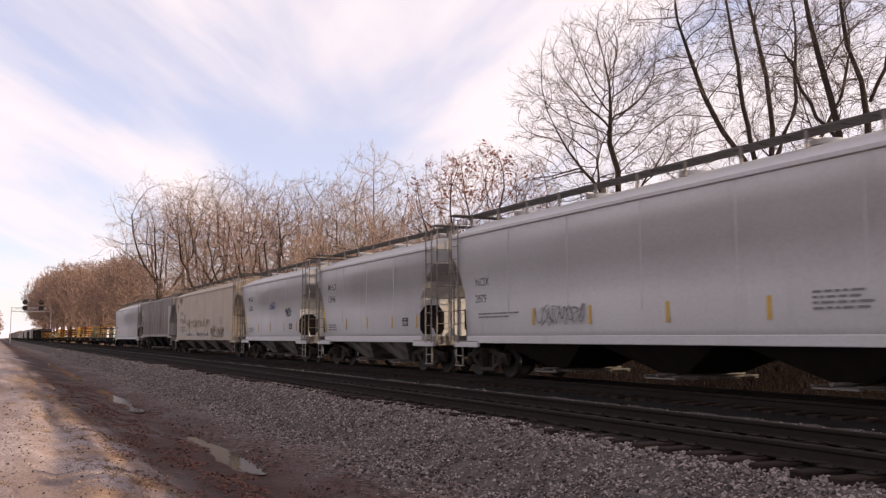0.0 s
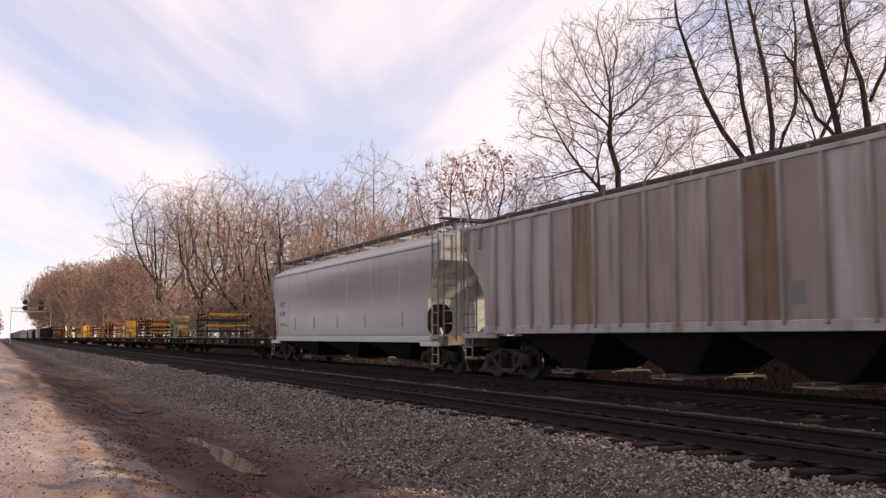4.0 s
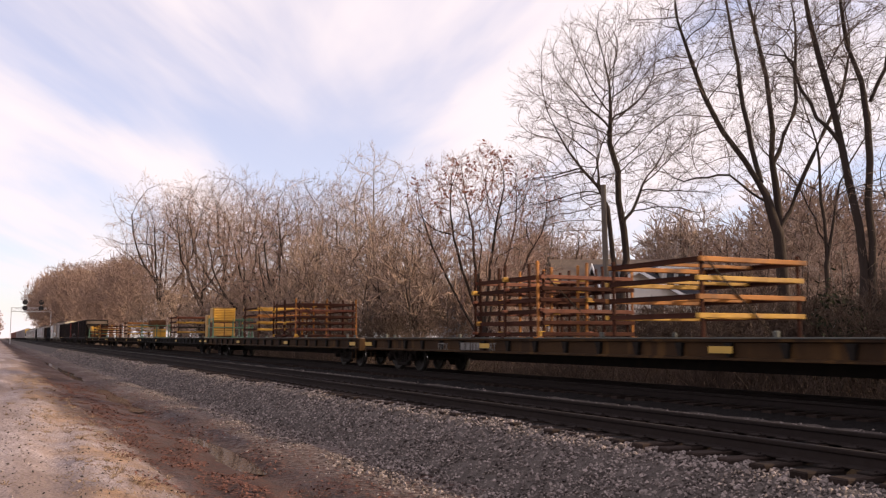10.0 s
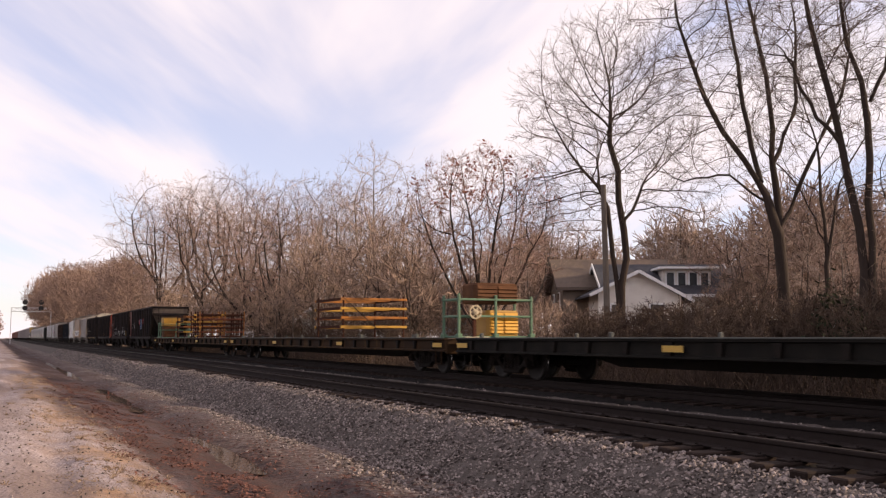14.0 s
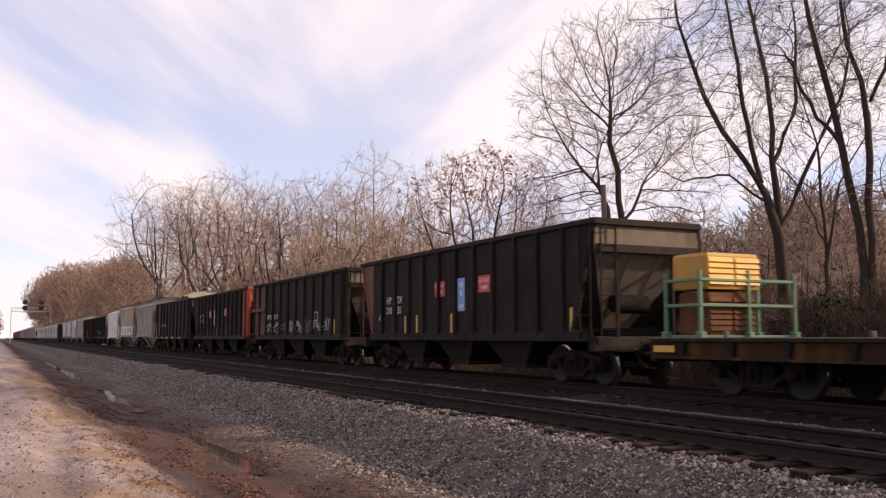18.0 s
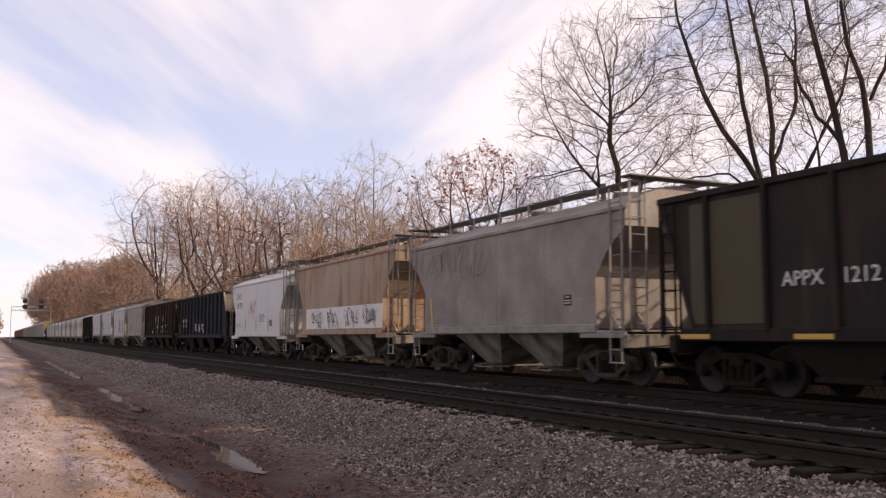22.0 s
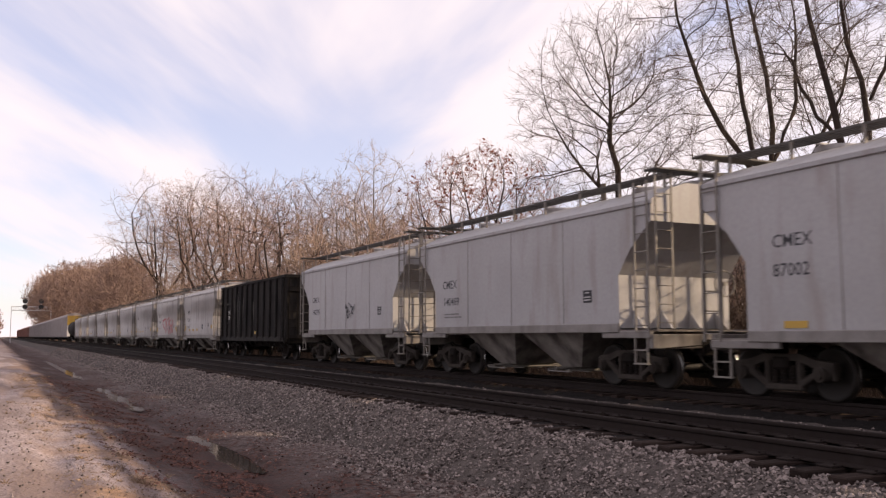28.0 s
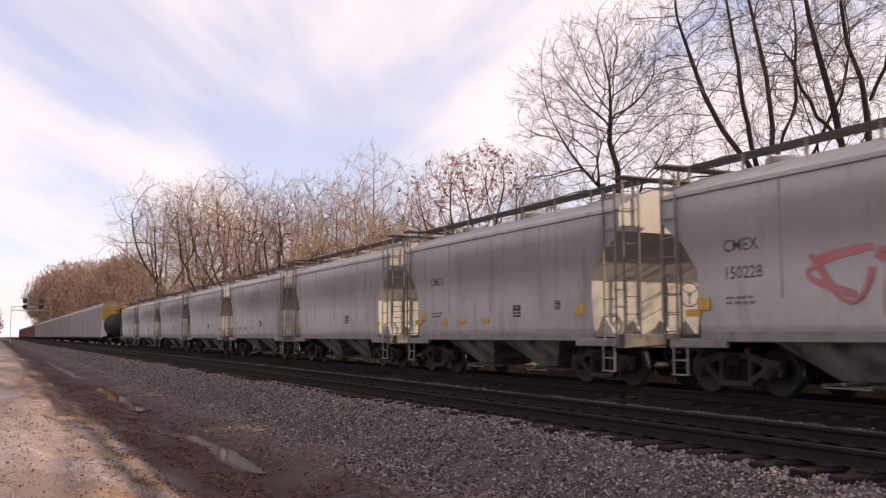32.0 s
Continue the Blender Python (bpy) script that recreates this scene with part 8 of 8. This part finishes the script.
def build_brush():
    """Tangled stems, saplings and dry weeds behind the far track."""
    rs = np.random.RandomState(8)

    def stems(n, x0, x1, y0, y1, hmin, hmax, r, lean, name, material, label, dens=1.0, K=5, clear=False):
        x = x1 - (x1 - x0) * rs.rand(n) ** dens
        y = y0 + (y1 - y0) * rs.rand(n)
        if clear:   # the yards before the houses stay open
            ang = np.arctan2(y, -x)
            px = 784 + 1607 * np.tan(ang - YAW)
            ok = (px < 770) | (px > 1330)
            x, y = x[ok], y[ok]
            n = len(x)
        h = (hmin + (hmax - hmin) * rs.rand(n) ** 1.6)
        h *= 0.75 + 0.5 * np.sin(x * 0.31 + 1.0) ** 2
        z = np.array([ground_z(a, b) for a, b in zip(x, y)])
        d = rs.normal(0, lean, (n, 2))
        t = np.linspace(0, 1, K)
        bend = rs.normal(0, lean, (n, 2))
        P = np.zeros((n, K, 3))
        P[..., 0] = x[:, None] + d[:, :1] * h[:, None] * t + bend[:, :1] * h[:, None] * t ** 2
        P[..., 1] = y[:, None] + d[:, 1:] * h[:, None] * t + bend[:, 1:] * h[:, None] * t ** 2
        P[..., 2] = z[:, None] + h[:, None] * (t - 0.25 * np.abs(bend).sum(1)[:, None] * t ** 2)
        P += rs.normal(0, 0.03, P.shape) * h[:, None, None] * t[None, :, None]
        R = r * (1.15 - t)[None, :] * (0.6 + 0.8 * rs.rand(n))[:, None]
        solid(name, np_mesh(name, *tubes(P, R, 3), material), None, label, "brush", "stuff")

    def tufts(name, label, n, x0, x1, yc, yd, material, blades, hmin, hmax):
        cx = x1 - (x1 - x0) * rs.rand(n) ** 1.3
        cy = yc + rs.normal(0, yd, n)
        ch = hmin + (hmax - hmin) * rs.rand(n) ** 2
        P = np.zeros((n * blades, 4, 3))
        for i in range(n):
            sp = 0.05 + ch[i] * 0.5
            a = rs.rand(blades) * 6.283
            q = rs.rand(blades) ** 0.5
            for k in range(4):
                t = k / 3
                rr = sp * q * (0.35 + 1.1 * t ** 1.5)
                P[i * blades:(i + 1) * blades, k] = np.stack([cx[i] + rr * np.cos(a) * 1.6, cy[i] + rr * np.sin(a), ground_z(cx[i], cy[i]) - 0.01 + ch[i] * t * (1 - 0.55 * q * t)], -1)
        R = np.repeat(np.array([[0.0035, 0.003, 0.0025, 0.001]]), n * blades, 0)
        solid(name, np_mesh(name, *tubes(P, R, 3), material), None, label, "grass", "stuff")

    stems(26000, -140, 8, 16.8, 22.5, 0.6, 2.2, 0.014, 0.35, "brush", brush_mat, "dense tangle of dry brown brush beside the track", 1.5)
    stems(500, -170, -20, 17.5, 27, 1.5, 4.2, 0.012, 0.16, "saplings", twig_mat, "thin bare saplings along the wood's edge", 1.3, 6, True)
    stems(3500, -150, 8, 16.3, 18.5, 0.3, 0.9, 0.008, 0.3, "dry_weeds", straw_mat, "dry straw-coloured weeds beside the ballast", 1.5, 4)
    # straw and weeds on the near bank, fallen leaves in the lane
    stems(5000, -45, -5.0, 0.7, 1.9, 0.012, 0.05, 0.003, 0.5, "bank_grass", straw_mat, "short dry grass on the sunlit bank", 1.7, 4)
    tufts("bank_tufts", "clumps of dry orange straw along the bank's edge", 240, -46, -5, 1.25, 0.42, straw_mat, 16, 0.025, 0.13)
    tufts("lane_grass", "flattened dead grass beside the ruts", 150, -42, -5, 2.5, 0.5, litter_mat, 20, 0.03, 0.09)
    n = 34000
    x = -4 - 40 * rs.rand(n) ** 1.6
    y = np.clip(3.0 + rs.normal(0, 0.9, n), 0.4, 5.8)
    keep = np.array([b > 1.5 and noise.noise(Vector((a * 0.8, b * 1.6, 11.0))) > -0.05 for a, b in zip(x, y)])
    x, y = x[keep], y[keep]
    n = len(x)
    P = np.stack([x, y, [ground_z(a, b) + 0.015 for a, b in zip(x, y)]], -1)
    u = rs.normal(0, 1, (n, 3)) * np.array([1, 1, 0.25])
    w = np.cross(u, np.array([0, 0, 1.0])) + np.array([0, 0, 0.2]) * rs.normal(0, 1, (n, 1))
    s = 0.014 + 0.024 * rs.rand(n, 1)
    u *= s / np.linalg.norm(u, axis=1, keepdims=True)
    w *= 0.6 * s / np.linalg.norm(w, axis=1, keepdims=True)
    V = np.stack([P - u, P - w, P + u, P + w], 1).reshape(-1, 3)
    solid("leaf_litter", np_mesh("leaf_litter", V, np.arange(4 * n).reshape(-1, 4), litter_mat), None, "fallen reddish-brown leaves on the muddy lane", "leaves", "stuff")


build_brush()


def build_bank_shrub():
    t = thing("shrub", "reddish dry-leaved shrub far along the bank", "shrub")
    g = grow(91, 5.5, 0.08, limbs=9, spread=0.6, first=0.1, levels=3, kids=(6, 5), up=0.3, ratio=0.5, thin=0.03)
    a, b = tree_meshes("shrub", g, bark, red_twig, 0.03)
    part("stems", a, None, t)
    part("crown", b, None, t)
    part("leaf_clumps", clump_mesh("leaf_clumps", [p[-1] for p, _ in g[3]], 0.5, 8, red_twig, 5), None, t, "dry reddish leaves")
    t.matrix_basis = pose(-150.0, -0.9, ground_z(-150.0, -0.9))
    v = thing("ivy_shrub", "dark evergreen shrub round a tree foot", "shrub")
    rs = np.random.RandomState(3)
    pts = rs.normal(0, 1, (200, 3)) * np.array([0.6, 0.8, 0.6]) + np.array([0, 0, 1.2])
    pts = pts[pts[:, 2] > 0.1]
    part("leaves", clump_mesh("leaves", pts, 0.22, 14, evergreen_mat, 4), None, v)
    part("stems", Geo().rod([(0, 0, -0.2), (0.1, 0.1, 1.2), (0, 0.2, 2.4)], 0.05), bark, v)
    v.matrix_basis = pose(on_ray(1520, 20.0), 20.0, ground_z(-15, 20.0))


build_bank_shrub()


# ---------- houses, pole, signals ----------
def gable_house(x, y, rz, w, d, eave, ridge, wall_m, roof_m, label, dormer=False, windows=2):
    """Local axes: front gable faces -y; w along x, d along y."""
    h = thing("house", label, "house", "houses behind the trees")
    g = Geo().prism([(-w / 2, 0), (w / 2, 0), (w / 2, eave), (0, ridge - 0.1), (-w / 2, eave)], 0, d)
    part("wall", g, wall_m, h)
    over = 0.45
    k = (ridge - eave) / (w / 2)
    for s in (-1, 1):
        ex = w / 2 + over
        poly = [(0, ridge), (s * ex, ridge - k * ex), (s * ex, ridge - k * ex - 0.14), (0, ridge - 0.14)]
        part("roof", Geo().prism(poly, -over, d + over), roof_m, h)
        edge = roof_m if wall_m is tan_siding else house_trim
        part("fascia", Geo().span((0, -over - 0.03, ridge - 0.06), (s * ex, -over - 0.03, ridge - k * ex - 0.06), 0.05, 0.22), edge, h)
        part("fascia", Geo().box((s * (ex + 0.03), d / 2, ridge - k * ex - 0.06), (0.05, d + 2 * over, 0.2)), edge, h)
    for i in range(windows):
        xx = (i - (windows - 1) / 2) * w * 0.45
        wd = part("window", Geo().box((0, 0, 0), (1.0, 0.08, 1.3), 0.01), house_trim, h, "", pose(xx, -0.03, eave - 1.1))
        for s in (-1, 1):
            part("pane", Geo().box((0, -0.05, s * 0.3), (0.8, 0.02, 0.54)), glass, wd)
    if dormer:
        dm = part("dormer", Geo().box((0, 0, 0), (2.0, 4.2, 1.3), 0.01), house_white, h, "white-framed shed dormer", pose(w / 4 + 0.35, d * 0.42, eave + 0.85))
        part("dormer_roof", Geo().box((0.15, 0, 0.78), (2.8, 4.9, 0.16), 0.01), house_trim, dm)
        for i in range(4):
            part("pane", Geo().box((1.01, -1.5 + i * 1.0, 0.12), (0.03, 0.72, 0.85)), glass, dm)
    return h, pose(x, y, ground_z(x, y), 0, 0, rz)


def bungalow():
    """Local x runs along the front, y away from the tracks."""
    h = thing("house", "white bungalow with dark roof, front gable and shed dormer", "house", "houses behind the trees")
    part("wall", Geo().box((2.8, 4.75, 1.7), (8.2, 6.4, 4.2)), house_white, h)
    for s in (-1, 1):
        run = 3.85
        sl = Geo().prism([(0, 0), (run, -run * 0.584), (run, -run * 0.584 - 0.14), (0, -0.14)], -1.7, 7.3)
        part("roof", sl, shingle, h, "", pose(0, 4.75, 6.0) @ Matrix.Rotation(-math.pi / 2 if s > 0 else math.pi / 2, 4, "Z") @ pose(0, 0 if s > 0 else -5.6, 0))
        part("fascia", Geo().box((2.8, 4.75 - s * (run + 0.02), 6.0 - run * 0.584 - 0.07), (9.1, 0.06, 0.2)), house_trim, h)
        for e in (-1.72, 7.32):
            part("fascia", Geo().span((e, 4.75, 5.95), (e, 4.75 - s * (run + 0.02), 5.95 - run * 0.584), 0.06, 0.24), house_trim, h)
    part("porch_wall", Geo().prism([(-2.4, 0), (2.7, 0), (2.7, 3.6), (0.1, 4.95), (-2.4, 3.8)], -1.6, 2.0), house_white, h)
    for s, ex, ez in ((-1, -3.0, 3.62), (1, 3.4, 3.25)):
        part("porch_roof", Geo().prism([(0.05, 5.12), (ex, ez), (ex, ez - 0.12), (0.05, 5.0)], -2.0, 4.2), shingle, h)
        part("fascia", Geo().span((0.05, -2.03, 5.04), (ex, -2.03, ez - 0.05), 0.06, 0.2), house_trim, h)
    for i, x in enumerate((-1.2, 1.2)):
        w = part("window", Geo().box((0, 0, 0), (1.0, 0.08, 1.2), 0.01), house_trim, h, "", pose(x, -1.64, 2.5))
        part("pane", Geo().box((0, -0.05, 0), (0.8, 0.02, 1.0)), glass, w)
    d = part("dormer", Geo().box((0, 0, 0), (3.1, 2.6, 1.5)), house_white, h, "white shed dormer with four windows", pose(4.1, 3.4, 4.75))
    part("dormer_roof", Geo().box((0, -0.2, 0.78), (3.9, 3.4, 0.14), 0.01), house_trim, d)
    for i in range(4):
        wf = part("window", Geo().box((-1.12 + i * 0.75, -1.33, 0.02), (0.66, 0.06, 1.12)), house_trim, d)
        part("pane", Geo().box((-1.12 + i * 0.75, -1.365, 0.02), (0.46, 0.03, 0.92)), glass, wf)
    x = on_ray(1118, 36)
    h.matrix_basis = pose(x, 36, ground_z(x, 36), 0, 0, 64)


def build_houses():
    bungalow()
    for px, hy, rz, args in (
            (1325, 42, 64, (2.6, 7, 4.0, 5.6, tan_siding, brown_shingle, "small grey-tan house behind a large tree", False, 1)),
            (985, 36, -26, (7.0, 7.5, 4.6, 6.6, tan_siding, brown_shingle, "low house with a wide brown roof", False, 2)),
            (825, 32, 64, (4.2, 8, 4.8, 6.0, house_blue, shingle, "pale blue house half hidden by saplings", False, 2)),
            (578, 23.5, 64, (4.2, 5, 2.8, 4.4, house_white, shingle, "white gabled shed far behind the trees", False, 1))):
        h, m = gable_house(on_ray(px, hy), hy, rz, *args)
        h.matrix_basis = m
    x = on_ray(1075, 21.5)
    p = thing("utility_pole", "cut-off grey wooden utility pole", "pole")
    part("shaft", Geo().cyl((0, 0, -0.3), (-0.15, 0, 7.2), 0.14, 12, 0.10), pole_wood, p)
    part("cap", Geo().cyl((-0.15, 0, 7.2), (-0.15, 0, 7.26), 0.11, 12), pole_wood, p)
    p.matrix_basis = pose(x, 21.5, ground_z(x, 21.5))
    x2 = on_ray(520, 19)
    p2 = thing("utility_pole", "thin pale pole with a small bent top", "pole")
    part("shaft", Geo().cyl((0, 0, 0), (0, 0, 5.2), 0.06, 8, 0.045).rod([(0, 0, 5.2), (0.35, 0, 5.5)], 0.03), pale_bark, p2)
    p2.matrix_basis = pose(x2, 19, ground_z(x2, 19))
    # signal bridge over both tracks
    sb = thing("signal_bridge", "silver steel signal bridge with black signal heads across the tracks", "signal bridge")
    X = -350.0
    for y in (4.1, 16.8):
        for s in (-1, 1):
            part("leg", Geo().box((s * 0.5, 0, 5.3), (0.2, 0.2, 12.6), 0.02), signal_steel, sb, "", pose(0, y, 0))
        part("bracing", Geo().rod([((-1) ** i * 0.5, 0, -0.6 + i * 1.35) for i in range(9)], 0.05, 5), signal_steel, sb, "", pose(0, y, 0))
    for z in (10.2, 11.5):
        for s in (-1, 1):
            part("chord", Geo().box((s * 0.5, 10.45, z), (0.18, 13.0, 0.18), 0.02), signal_steel, sb)
    part("lattice", Geo().rod([(0.5, 4.1 + i * 0.907, 10.2 if i % 2 else 11.5) for i in range(15)], 0.06, 5), signal_steel, sb)
    for y in (8.35, 13.5):
        for z in (11.4, 13.4):
            hd = part("signal_head", Geo().cyl((0, 0, 0), (0.25, 0, 0), 0.85, 18).cyl((0.25, 0, 0.35), (0.6, 0, 0.35), 0.2, 10).cyl((0.25, 0, -0.35), (0.6, 0, -0.35), 0.2, 10), signal_black, sb, "round black signal head", pose(0.7, y, z))
        part("mast", Geo().cyl((0.6, 0, 10.0), (0.6, 0, 14.0), 0.1, 8), signal_steel, sb, "", pose(0, y, 0))
    sb.matrix_basis = pose(X, 0, 0)


build_houses()
# ---------- movement ----------
def motions():
    for ob, x0 in MOVERS:
        y, z = FAR, ob.get("deck", 0.0)
        if "deck" in ob:
            del ob["deck"]
        walk(ob, [(0.0, pose(x0, y, z)), (32.0, pose(x0 + SPEED * 32.0, y, z))])
    # the wheels roll: one row a frame, shared by all wheelsets of the same end
    turn = math.degrees(SPEED / 0.457)
    rows = 960
    for end in (-0.89, 0.89):
        mine = [w for w, e in WHEELS if abs(e - end) < 1e-6]
        lead = mine[0]
        walk(lead, [(32.0 * i / rows, pose(end, 0, 0.457, 0, (turn * 32.0 * i / rows) % 360.0, 0)) for i in range(rows + 1)])
        for w in mine[1:]:
            w.rotation_mode = "QUATERNION"
            w.animation_data_create()
            w.animation_data.action = lead.animation_data.action
            w.animation_data.action_slot = lead.animation_data.action_slot


motions()
